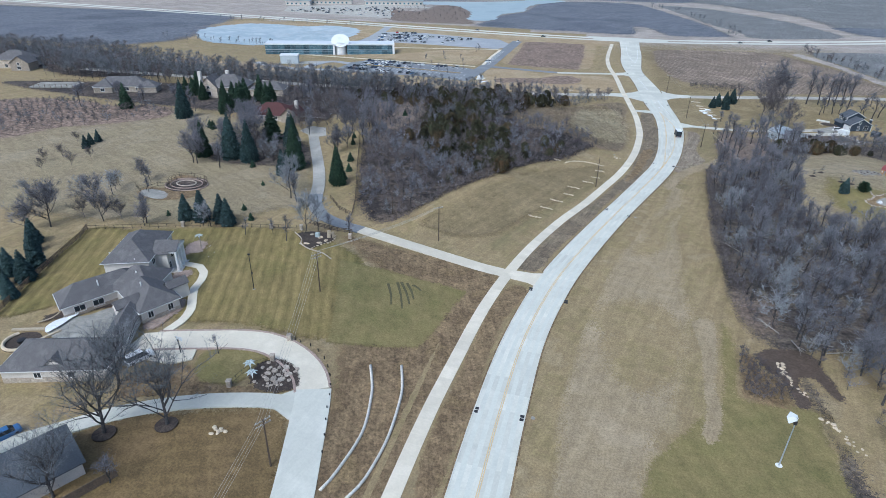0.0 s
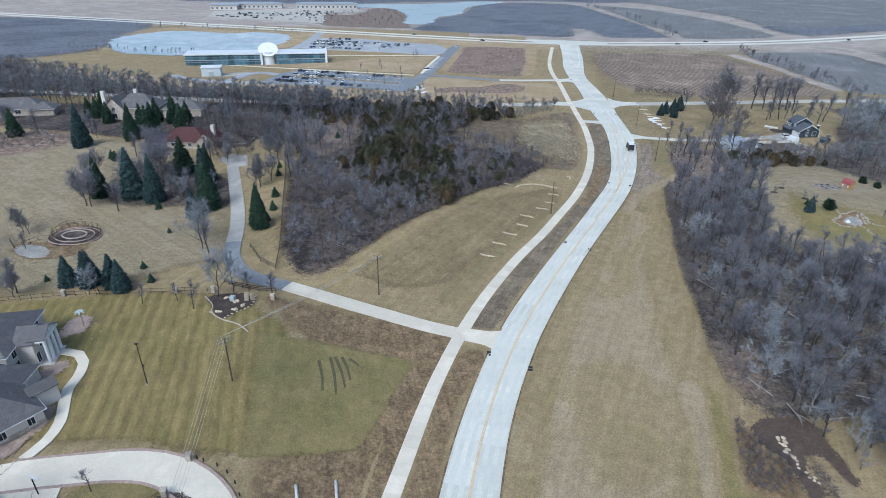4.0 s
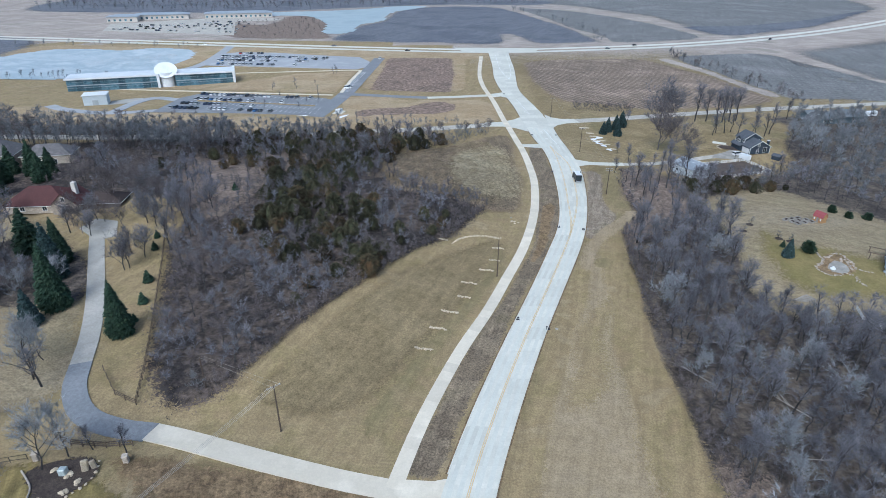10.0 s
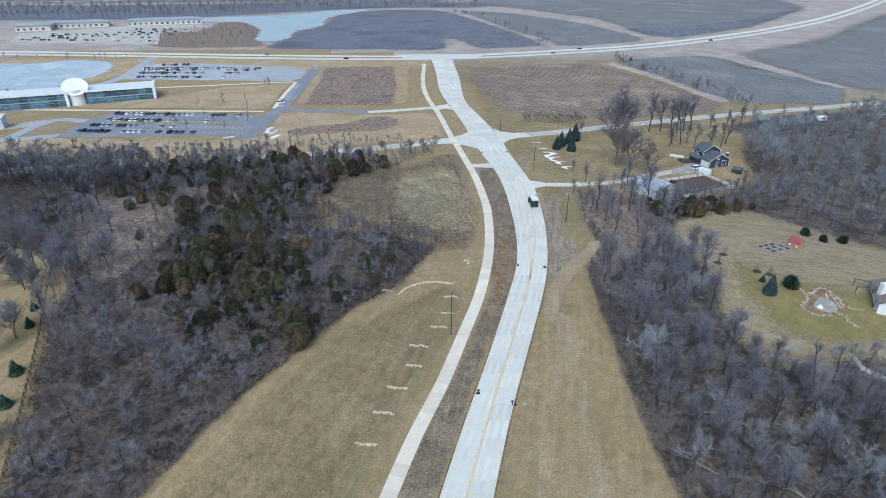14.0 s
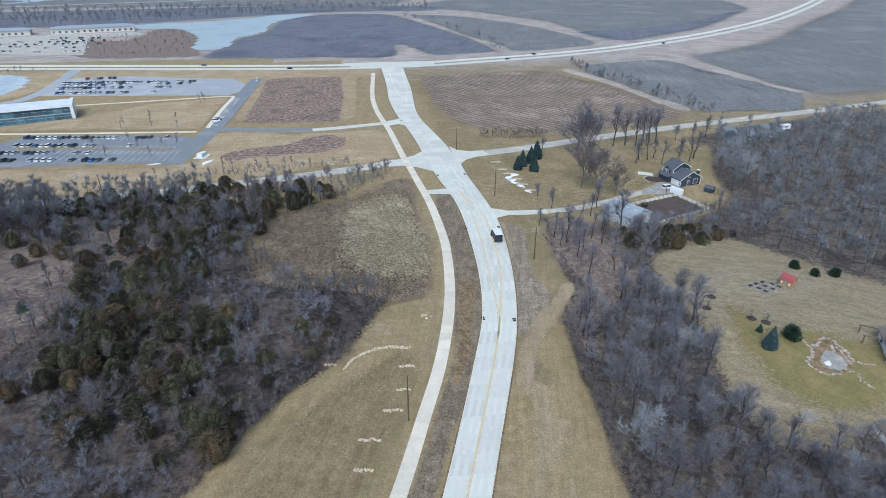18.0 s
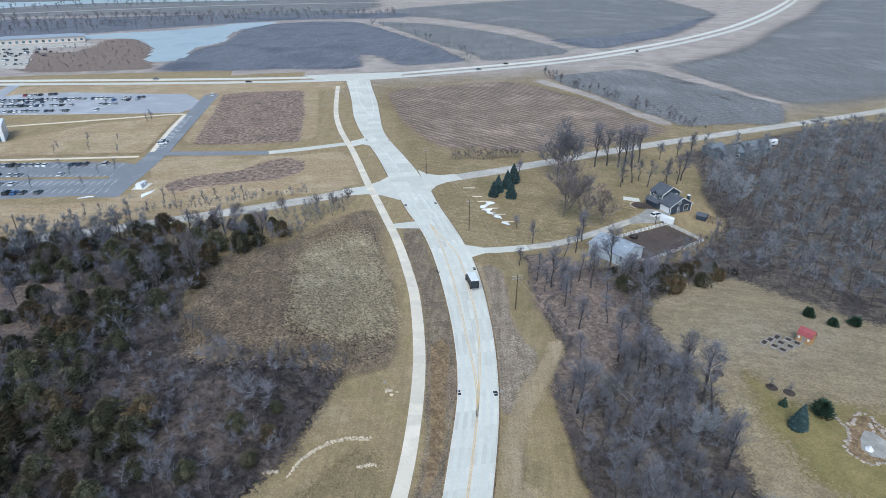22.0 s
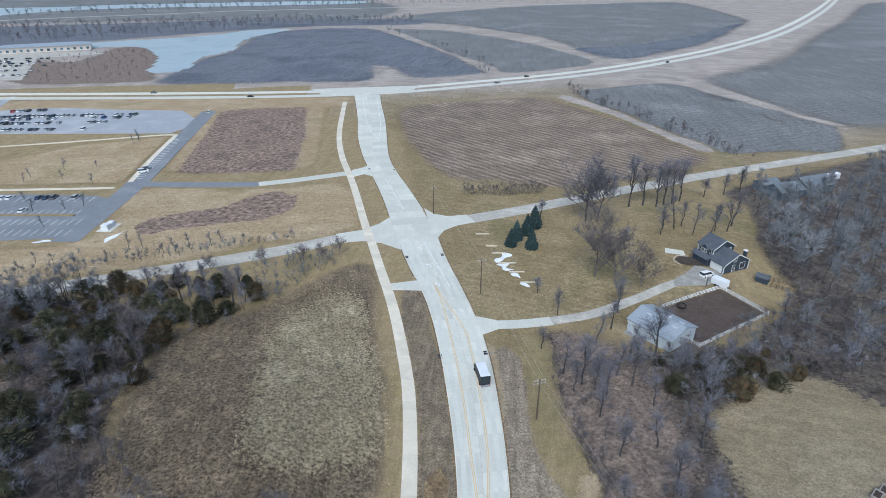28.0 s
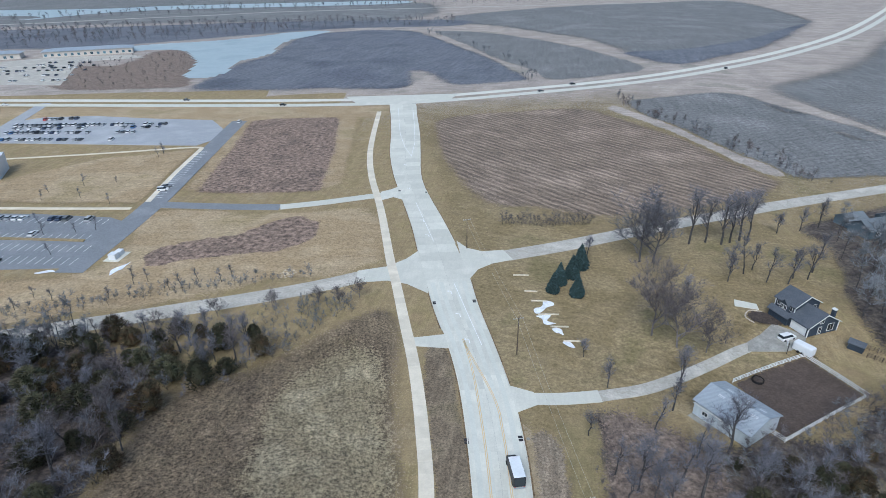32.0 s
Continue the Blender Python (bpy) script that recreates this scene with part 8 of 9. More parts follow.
for u in (-2.2, 2.2):
    for w in (-2.2, 2.2):
        part("deck_post", moved(box(u - 0.12, w - 0.12, 0.7, u + 0.12, w + 0.12, 2.9), dk), FENCEW, wh)
    part("deck_beam", moved(box(-2.6, u - 0.1, 2.9, 2.6, u + 0.1, 3.1), dk), FENCEW, wh)
part("chimney", box(110.3, 207.0, 0, 111.6, 208.4, 6.6, 0.06), TRIM, wh)
part("heat_pump", box(108.6, 205, 0, 109.6, 206, 0.9, 0.08), METALW, wh)
part("flower_boxes", box(109.8, 203, 0, 111, 205, 0.5), SHADELITTER, wh)
rail_fence("garden_fence", [(90.6, 188), (89.4, 183.6), (92.6, 179), (97, 176)], 1.2, 3, TRIM, "white garden fence among trees", 1.6, 0.07, 0.07)
for k in range(7):
    tagged(part("log", tube([(76.6 + 0.5 * k, 191.4 - 0.1 * k, 0.15 + 0.12 * (k % 2)), (81.8 + 0.2 * k, 194.2 - 0.35 * k, 0.15 + 0.12 * (k % 2))], 0.14, 7), DEADWOOD), "pale log in a stack on the grass", "log", "stacked logs")
for x, y in ((81.4, 231.6), (85.5, 236.6), (90, 226), (92.5, 224)):
    plant("sapling", x, y, 0.8, "leafless staked sapling in the clearing", "sapling", "tree", "saplings of the clearing")
    tagged(part("mulch_ring", stack([circle(1.2, 0.045, 12, x, y), circle(1.0, 0.1, 12, x, y)]), MULCH), "dark mulch ring round a sapling", "mulch")

# ---- creek and fallen timber by the right-hand woods ----
ground_patch("creek_bed", [(38.3, 111.6), (40.5, 113.6), (46.7, 115.3), (50.5, 114.1), (51.4, 109.5), (52.7, 102.3), (51.8, 100.6), (50.3, 102.1), (48.9, 106.9), (46.2, 106.5), (45.9, 102.0), (46.2, 98.6), (43.4, 97.3), (42.8, 101.7), (42.5, 105.2), (40.7, 106.7)], 0.05, MUD, "dark wet mud of a creek", 0.8, "water")
ground_patch("leaf_litter", [(35.5, 111.4), (37.8, 111.1), (39.4, 106.3), (42.4, 105.2), (42.8, 100.9), (42.9, 98.0), (36.3, 96.5), (33.8, 97.4), (34.2, 103.3)], 0.045, ROUGH, "brown weedy thicket floor", 0.8, feather=2)
rk = random.Random(4)
for a, b, n in (((42.8, 110.3), (42.6, 106.6), 11), ((42.7, 106), (45.8, 99.5), 11), ((46.9, 94.9), (51.1, 87.1), 15)):
    stones([(a[0] + (b[0] - a[0]) * k / n + rk.uniform(-0.7, 0.7), a[1] + (b[1] - a[1]) * k / n + rk.uniform(-0.5, 0.5), rk.uniform(0.4, 0.95)) for k in range(n)], "tan limestone boulder along the creek", "boulders of the creek", n != 7)
rd = random.Random(21)
for k, (x, y, l) in enumerate(((50, 117, 7), (53, 116, 8), (47, 119, 6), (55, 119, 7), (45, 121, 5), (61, 124, 8), (44, 125, 5), (57, 172, 9), (46, 158, 9), (54, 160, 7), (60, 150, 8), (52, 140, 7))):
    a, up = rd.uniform(0, 6.28), rd.uniform(0.05, 0.5)
    trunk_pts = [Vector((x + math.cos(a) * l * t, y + math.sin(a) * l * t, 0.3 + up * l * t * 0.6)) for t in (0, 0.35, 0.7, 1)]
    dt = thing("fallen_tree", pose(0, 0, 0), "bleached fallen tree with bare limbs", "dead tree", "fallen trees")
    part("trunk", tube(trunk_pts, 0.14, 7, 0.05), DEADWOOD, dt)
    for j in range(5):
        p = trunk_pts[1 + j % 2].lerp(trunk_pts[2], rd.random())
        d = Vector((math.cos(a) + rd.uniform(-0.7, 0.7), math.sin(a) + rd.uniform(-0.7, 0.7), rd.uniform(0.0, 0.5))) * l * 0.28
        part("limb", tube([p, p + d * 0.5 + Vector((0, 0, 0.1)), p + d], 0.08, 5, 0.02), DEADWOOD, dt)
low_brush = [("low%d" % rd.randint(0, 1), x, y, rd.uniform(0.5, 0.9), rd.uniform(0, 6.28), 1) for x, y in scatter([(35.5, 111.4), (37.8, 111.1), (39.4, 106.3), (42.4, 105.2), (42.8, 100.9), (42.9, 98.0), (36.3, 96.5), (33.8, 97.4), (34.2, 103.3)], 0.9)]
wood("creek_brush", low_brush, "dense leafless reddish brush by the creek", "brush", [BARK, REDTWIG])

# ---- single trees ----
for key, x, y, s in (("spruce0", -125, 84, .75), ("spruce1", -131.5, 87, .85), ("spruce0", -128.6, 91.4, .95), ("spruce1", -132.4, 98, .95), ("spruce0", -134.6, 92.6, .9), ("spruce1", -144, 108, .9), ("spruce0", -140, 104, .8),
                     ("spruce0", -114.6, 133.4, .95), ("spruce1", -109.6, 134, 1.0), ("spruce0", -111.6, 137, .95), ("spruce1", -103.6, 135, 1.0), ("spruce0", -100.4, 133.6, .9),
                     ("fir0", -83.7, 174, 0.83), ("fir1", -134, 187, 1.08), ("fir0", -145.7, 186, 0.88), ("fir1", -125.6, 186, 0.94), ("fir0", -105.3, 184, 1.02), ("spruce1", -106.3, 176.5, 1.0), ("fir1", -114.6, 198.3, .95), ("fir0", -118.4, 207, 0.83), ("fir1", -189.4, 233, 1.05), ("fir0", -175.7, 246, 0.94), ("spruce1", -196.4, 181, .65), ("spruce0", -198.3, 185.5, .6), ("spruce1", -198.5, 189.6, .6)):
    plant(key, x, y, s, "blue-green spruce on dormant grass", "spruce_tree", group="spruces")
for key, x, y, s in (("pine0", -131, 212, 1.35), ("pine1", -178.9, 258, 1.2), ("pine0", -172, 252, 1.2), ("pine1", -182.4, 274, 1.05), ("pine0", -173.6, 274.5, 1.15), ("pine1", -168.6, 277, 1.0), ("pine0", -214.8, 275, .9), ("pine1", -203.6, 268, .9), ("pine0", -220, 276, .8),
                     ("pine0", -228, 240, 1.1), ("pine1", -178.3, 264.2, 1.1), ("pine0", -166, 268, 1.1), ("pine1", -220.7, 287, 1.0)):
    plant(key, x, y, s, "dark green pine beside a house", "pine_tree", group="pines")
for x, y, s in ((-102, 144.4, 1), (-96, 138.6, 1.05), (-99.7, 225.6, 1.1), (-96.6, 217.3, 1.2), (-89.3, 198, 1.6), (-85.3, 187.2, 1.4), (-83.4, 179.2, 1.0), (-121, 180.4, 1.3), (-90.4, 267, 1.4), (-107.6, 165, .8), (88.5, 220.6, .95), (-121.4, 134, .8), (-168, 222, 1.6), (-165, 220, 1.8)):
    plant("small_ever", x, y, s, "small round dark evergreen on grass", "evergreen_shrub", "shrub", "small evergreens")
for x, y, s in ((117.3, 248.3, .95), (120.3, 243.7, .85), (125.9, 242.6, 1.0), (94.1, 217.2, 1.3)):
    plant("round_ever", x, y, s, "rounded dark green evergreen in the clearing", "evergreen_shrub", "shrub", "small evergreens")
plant("broad1", 87, 214.4, .62, "blue spruce in the clearing", "spruce_tree", group="spruces")
for key, x, y, s in (("broad0", 59.6, 341.8, .72), ("broad1", 62.6, 346, .8), ("broad0", 65.8, 339, .78), ("broad1", 67.2, 349.6, .85), ("broad0", 71.4, 355.2, .98)):
    plant(key, x, y, s, "tall blue spruce in a cluster by the ditch", "spruce_tree", group="spruces by the ditch")
plant("cedar0", -32.7, 203.4, 1.1, "olive cedar at the thicket edge", "cedar_tree", group="cedars of the thicket")
plant("cedar1", -37, 207, 0.9, "rusty cedar at the thicket edge", "cedar_tree", group="cedars of the thicket")
RIM = link_mesh("mulch_ring", stack([circle(1.9, 0, 14), circle(1.9, 0.14, 14), circle(1.5, 0.2, 14)]), MULCH)
for x, y in ((-72.4, 55), (-63.8, 59.6)):
    ob = tagged(new("mulch_ring", RIM), "dark mulch ring at the foot of a large tree", "mulch", "mulch rings of the big trees")
    ob.matrix_basis = pose(x, y, 0.02)
for key, x, y, s in (("big0", 57.5, 110.3, .8), ("big1", 61.5, 112, .75), ("pale0", 49.2, 113.3, .7), ("big1", 56, 90, .6), ("oak0", -72.4, 55, 1.12), ("oak1", -63.8, 59.6, 1.1), ("oak1", -80, 67, .95), ("oak0", -70, 42.6, .85), ("tall3", -64, 47, .7), ("big1", -144.7, 178, .95), ("big0", -137, 205, .9), ("big1", -98.9, 204, .8), ("big0", -148.2, 117.4, 1.0), ("big1", -123.3, 125.9, .6), ("tall3", -146.4, 156.5, .6), ("rosy1", -151.2, 146.1, .5), ("rosy0", -144.4, 125.6, .5), ("rosy1", -140.2, 130, .5), ("rosy0", -133, 127.9, .45), ("big1", -142.7, 177.7, .9), ("pale1", -95.1, 163.8, 1.1), ("big0", -130.5, 198.4, 1.25), ("big1", -142, 214, 1.1), ("rosy1", -124, 226, .8), ("rosy0", -118.1, 187.9, .62), ("rosy1", -121.5, 190.5, .55), ("rosy0", -114.6, 190.2, .5), ("rosy1", -115.3, 233.6, .62), ("rosy0", -121.6, 234.7, .6), ("rosy1", -109.1, 237.7, .6), ("tall2", -91.8, 217, .9), ("big1", -117, 254, .95), ("rosy0", -119.6, 252, 1.15), ("rosy1", -127, 250, 1.05), ("rosy1", -109, 249, .9), ("pale1", -117, 188, 1.1), ("big0", -151, 231, .8), ("big1", -160, 235, .75), ("rosy0", -130, 231, .8), ("pale0", -112, 196, 1.0), ("rosy1", -129, 199, .8), ("big0", -141, 196, .75), ("tall2", -152, 190, 1.0), ("big1", -162, 206, .7), ("big1", -157.8, 126, .75), ("big0", -146.6, 132, .8), ("pale0", -150, 143, .9), ("pale1", -153, 150, .8), ("big1", -148.8, 157, .6), ("pale1", -158.8, 140, .9), ("pale0", -166, 128, 1.0), ("big0", -137, 125, .7), ("tall0", -124, 127.6, .85),
                     ("pale1", -99.6, 166, .95), ("pale0", -93, 157.4, 1.6), ("tall2", -90, 155.4, .8), ("pale1", -76, 134.6, 1.45), ("pale0", -73.4, 137.6, 1.2), ("pale1", -107, 130.4, 1.0), ("tall3", -70.2, 139, .6), ("tall1", -63.7, 137.6, .65), ("tall2", -132, 176, .8), ("tall0", -117, 192, .8), ("tall1", -102, 214, .8), ("tall3", -98, 205, .85),
                     ("big1", -152, 113, .7), ("rosy1", -191, 155, .35), ("rosy0", -198, 163, .4), ("rosy1", -195.7, 169, .4), ("rosy0", -185.5, 162.5, .4), ("rosy1", -184.7, 171, .35), ("rosy0", -206.6, 187, .35), ("tall1", -140, 148, .5), ("big0", -252, 262, .6), ("big1", -270, 256, .6), ("big0", -216, 262, .6), ("big1", -104, 234, .75), ("tall2", -96, 240, .8), ("tall0", -110, 246, .8), ("big0", -120, 224, .6)):
    plant(key, x, y, s, "leafless spreading tree on dormant grass", group="yard trees")
for key, x, y, s in (("big0", -97, 212, .75), ("big1", -108, 236, .8), ("big0", -100, 244, .95), ("big1", -92, 250, .9), ("tall0", -112, 254, 1.0), ("tall2", -118, 262, .9), ("big0", -125, 236, .7), ("tall1", -128, 226, .9), ("tall3", -122, 190, 1.0), ("tall1", -125, 196, .9), ("tall0", -150, 206, .9), ("tall2", -146, 200, .8), ("tall3", -156, 212, .8),
                     ("tall1", -160, 226, .9), ("tall0", -222, 246, .9), ("tall2", -236, 246, .9), ("tall1", -200, 252, .9), ("tall3", -193, 246, .8), ("tall0", -252, 236, .9)):
    plant(key, x, y, s, "leafless spreading tree beside a house", group="house trees")
for x, y, s in ((-67, 79.4, .5), (-79, 129, .8), (-104.6, 131, .7), (-92, 129, .55), (-84.6, 131.6, .6)):
    plant("thin%d" % (int(-x) % 3), x, y, s, "slender leafless young tree on a lawn", "young_tree", "tree", "young lawn trees")
for key, x, y, s in (("rosy0", 79, 318, 1.6), ("rosy1", 83, 312, 1.45), ("rosy0", 89, 309, .9), ("tall0", 77.5, 298, .95), ("tall2", 95, 334, .6), ("tall1", 61.5, 299.6, .7), ("tall3", 59.4, 311, .6), ("tall0", 78.4, 279.4, 1.2), ("thin0", 72.6, 291, 1.1),
                     ("big1", 91, 357.6, 1.75), ("big0", 95, 356.5, 1.4), ("tall2", 112.3, 368.4, 1.4), ("tall0", 118, 369, 1.4), ("tall2", 122.4, 367, 1.4), ("tall1", 126, 368, 1.6), ("tall2", 130, 369.4, 1.4), ("tall0", 134, 371, 1.35), ("tall3", 76, 363, .8), ("tall3", 145.6, 373.6, .9), ("tall1", 163, 377, 1.0), ("tall1", 155, 375, .8),
                     ("thin0", 112, 343, 1.1), ("thin1", 115.2, 347.6, 1.2), ("thin2", 119, 347, 1.2), ("thin0", 122.8, 349, 1.15), ("thin1", 123, 341.5, 1.2), ("thin2", 128.7, 340, 1.2), ("thin0", 132, 343, 1.2), ("thin1", 136, 342, 1.2), ("thin2", 140, 346, 1.2),
                     ("pale0", 138, 322, 1.5), ("pale1", 143, 314, 1.6), ("pale0", 150, 330, 1.5), ("pale1", 156, 318, 1.5),
                     ("thin2", 118, 288, .9), ("pale0", 121, 284, .8), ("thin0", 112, 282, .8), ("tall1", 58, 262, .9), ("tall3", 60, 270, .9), ("thin1", 55, 276, .9), ("thin0", 53, 286, .8)):
    plant(key, x, y, s, "leafless tree near the farmyard", group="farmyard trees")
for x, y in ((-19, 340), (-6.5, 340.4), (-0.6, 339), (4.6, 343), (-33, 337), (-46, 331)):
    plant("rosy%d" % (int(abs(x)) % 2), x, y, .48, "small rounded leafless tree beside the gravel road", group="roadside trees")
for x, y in ((-44, 357), (-37, 356), (-34.6, 359), (-51, 352.6), (-47.6, 353.4), (-59, 358), (-62.6, 356.6), (-66.6, 349), (-88, 351), (-82, 349), (-90, 345), (-128.5, 428.5), (-128.9, 435), (-113.4, 430), (-118.6, 443.5), (-98.5, 423), (-105.6, 446), (-101.5, 484), (-101, 490), (-100, 487),
             (-109, 395), (-98.3, 396), (-92.3, 398), (-116, 405), (-130, 398), (-145, 400), (-140, 384), (-118, 381), (-98, 379)):
    plant("thin%d" % (int(abs(x)) % 3), x, y, 0.42 + 0.02 * (int(abs(x)) % 8), "slender leafless tree by the car park", "young_tree", "tree", "car park trees")
for k, p in enumerate(flow([(53, 390), (60, 389), (68, 386.6), (76, 387.4), (84, 387)], 1.25)):
    plant("brush%d" % (k % 4), p.x, p.y + 0.5 * math.sin(k * 2.3), 0.78 + 0.08 * ((k * 7) % 4), "rounded leafless reddish shrub by the field", "shrub", "shrub", "field-edge shrubs")
for x, y in ((82, 273.6), (86.4, 272), (89.4, 270), (93.7, 270.2), (97, 273), (78, 276), (101, 276), (104, 276), (108, 274), (112, 270)):
    plant("cedar%d" % (int(x) % 3), x, y, .42, "low dark cedar at the clearing edge", "cedar_shrub", "shrub", "cedars of the clearing")
hedge = [("mid%d" % rd.randint(0, 2), x + rd.uniform(-3, 3), y + rd.uniform(-5, 5), rd.uniform(0.35, 0.75), rd.uniform(0, 6.28), rd.choice((1, 2))) for x, y in ((166.5, 592), (166, 575), (166, 556), (170, 540), (171, 531), (176, 518), (181, 508), (181, 490), (181, 470), (186, 460), (190, 450), (189, 436), (189, 422)) for _ in range(4)]
hedge += [("low%d" % rd.randint(0, 1), x + rd.uniform(-4, 4), y + rd.uniform(-8, 8), rd.uniform(0.8, 1.4), rd.uniform(0, 6.28), 2) for x, y in ((166, 575), (171, 540), (181, 500), (184, 470), (190, 440), (192, 424)) for _ in range(7)]
hedge += [("far0", x + rd.uniform(-3, 3), y + rd.uniform(-8, 8), rd.uniform(0.5, 0.9), rd.uniform(0, 6.28), 1) for x, y in ((61, 1009), (70, 975), (90, 944), (104, 864), (110, 830), (122, 780), (128, 728), (128, 684), (120, 670)) for _ in range(4)]
hedge += [("far0", x, y, rd.uniform(0.7, 1.3), rd.uniform(0, 6.28), rd.choice((1, 2))) for x, y in scatter([(-640, 950), (-418, 932), (-315, 950), (-81, 1096), (104, 1118), (112, 1205), (-150, 1224), (-360, 1188), (-548, 1155), (-700, 1140)], 13)]
hedge += [("far0", x, y, rd.uniform(0.8, 1.4), rd.uniform(0, 6.28), rd.choice((1, 2))) for x, y in scatter([(-900, 1330), (-620, 1420), (-420, 1570), (0, 1640), (500, 1700), (500, 1620), (100, 1540), (-200, 1490), (-360, 1410), (-600, 1290), (-900, 1220)], 22)]
hedge += [("low%d" % rd.randint(0, 1), x, y, rd.uniform(0.6, 1.3), rd.uniform(0, 6.28), 2) for x, y in scatter([(-276, 752), (-290, 811), (-262, 846), (-215, 864), (-186, 822), (-170, 745), (-168, 680), (-198, 670), (-228, 676)], 9)]
for k in range(60):
    hedge.append(("far0", rd.uniform(-420, -240), rd.choice((460, 455, 603)) + rd.uniform(-8, 8), rd.uniform(0.3, 0.7), 0, 1))
wood("hedgerows", hedge, "leafless grey hedgerows and distant trees", "trees", [BARK, TWIG, REDTWIG])
CORNER_BRUSH = [(-20.8, 340), (-7.3, 341), (4, 339.6), (5, 336.5), (-3.5, 331), (-11.5, 317), (-16, 315), (-19, 328)]
scrub = [("low%d" % rd.randint(0, 1), x, y, rd.uniform(0.6, 1.25), rd.uniform(0, 6.28), 1) for x, y in scatter([(-94, 338), (-40, 350), (-10, 356), (-10, 360), (-42, 355), (-94, 343)], 1.9)]
scrub += [(rd.choice(("brush0", "brush2", "low1")), x, y, rd.uniform(0.5, 0.95), rd.uniform(0, 6.28), 1) for x, y in scatter(CORNER_BRUSH, 2.4)]
wood("roadside_scrub", scrub, "leafless brown scrub along the gravel road", "brush", [BARK, TWIG])
tuft = [("tuft", x, y, rd.uniform(0.7, 1.3), rd.uniform(0, 6.28), 1 if x > -9 + 0.1 * (300 - y) or rd.random() < 0.3 else 0) for x, y in scatter([(-46, 276), (-46, 312), (-22, 328), (4, 324), (12, 300), (12, 262), (2, 250), (-20, 262)], 1.6)]
wood("dry_brush", tuft, "clumps of tall dry grass", "grass", [TALL, PALETALL])

# ---- office, car parks and shops in the distance ----
office = thing("office_building", pose(-201.5, 431, 0, 0, 0, 20.5) @ Matrix.Diagonal((1, 1, 0.77, 1)), "long blue-glass office with a white drum entrance", "office building")
for x0, x1 in ((-52, -0.5), (9.5, 45)):
    part("wall", box(x0, 0, 0, x1, 17, 10), BLUEGLASS, office)
    part("roof", box(x0 - 0.8, -0.8, 10, x1 + 0.8, 17.8, 10.5, 0.1), METALW, office)
    part("base_course", box(x0, -0.2, 0, x1, -0.02, 0.55), OLDCON, office)
    part("spandrel", box(x0, -0.26, 4.72, x1, -0.02, 5.28), STEEL, office)
    part("parapet", box(x0 - 0.8, -0.95, 9.5, x1 + 0.8, -0.82, 10.9), METALW, office)
    n = int((x1 - x0) / 4.4)
    for k in range(n):
        for z in (0.6, 5.3):
            part("glass_panel", box(x0 + 0.3 + k * (x1 - x0) / n, -0.12, z, x0 + (k + 1) * (x1 - x0) / n - 0.1, -0.02, z + 4.1), BLUEGLASS, office)
    for z in (3.2, 7.6):
        part("sunshade", box(x0, -0.3, z, x1, -0.14, z + 0.12), STEEL, office)
    part("end_frame", box(x1 - 0.6, -1.4, 0, x1 + 0.9, 18.2, 11), METALW, office)
part("drum", cylinder(4.6, 0, 11.5, 24, x=4.5, y=4), METALW, office, "white cylindrical entrance drum")
part("disc", moved(stack([circle(6.7, -0.5, 32), circle(6.9, 0.3, 32)]), pose(4.5, 3, 13.2, 52, 0, 0)), METALW, office, "tilted white roof disc")
annex = thing("service_building", pose(-216, 386, 0, 0, 0, 22), "small white flat-roofed service building", "building")
part("wall", box(-6, -4, 0, 6, 5, 5.5), PALEWALL, annex)
part("roof", box(-6.4, -4.4, 5.5, 6.4, 5.4, 5.9, 0.1), METALW, annex)
part("door", box(-1.5, -4.08, 0, 1.5, -4, 3), STEEL, annex)
gen = thing("generator", pose(-75.6, 376, 0, 0, 0, -10), "white utility cabinets on a concrete pad", "cabinet")
part("pad", box(-2.6, -3.6, 0, 2.6, 3.6, 0.12), CONCRETE, gen)
part("cabinet", box(-1.2, -2.6, 0.12, 1.2, -0.2, 2.0, 0.06), METALW, gen)
part("cabinet", box(-1.0, 0.6, 0.12, 1.0, 2.8, 1.6, 0.06), METALW, gen)
rc = random.Random(5)
for rows in ((-166, 413, -96, 407, .95), (-164, 400, -104, 394.6, .85), (-168, 390, -124, 385.6, .75), (-170, 379.4, -110, 374.4, .7), (-199, 569, -172, 571, .95), (-207.8, 553, -110, 551, .9), (-205, 545, -120, 544, .6), (-204, 534, -130, 533, .95), (-198, 517.5, -130, 516.5, .75)):
    x0, y0, x1, y1, fill = rows
    n = int(math.hypot(x1 - x0, y1 - y0) / 2.75)
    ang = math.degrees(math.atan2(y1 - y0, x1 - x0))
    for k in range(n):
        t = k / n
        if rc.random() < fill * (1.35 - 1.0 * t):
            car(x0 + (x1 - x0) * t, y0 + (y1 - y0) * t, ang + 90 + rc.uniform(-3, 3), rc.choice((0, 0, 0, 0, 1, 1, 1, 1, 2, 3, 3, 6, 6, 4, 1, 0, 0, 5) if rc.random() < 0.5 else (0, 0, 1, 1, 2, 3, 6)), rc.choice(("saloon", "saloon", "suv")), "cars in the office car park")
for k in range(96):
    u, w = rc.randint(0, 26) / 26, rc.randint(0, 6)
    if w > 4 and u > 0.75:
        continue
    car(-396 + 72 * u + (3 if w < 4 else 16) * w * 0.7, 724 + 15 * w - 6 * u, 95, rc.choice((0, 0, 1, 2, 3, 6)), "saloon", "cars at the shops")
for k in range(26):
    car(-300 + 44 * rc.random() - 3 * (k % 4), 712 + 26 * (k % 4), 95, rc.choice((0, 0, 1, 2, 3, 6)), "saloon", "cars at the shops")
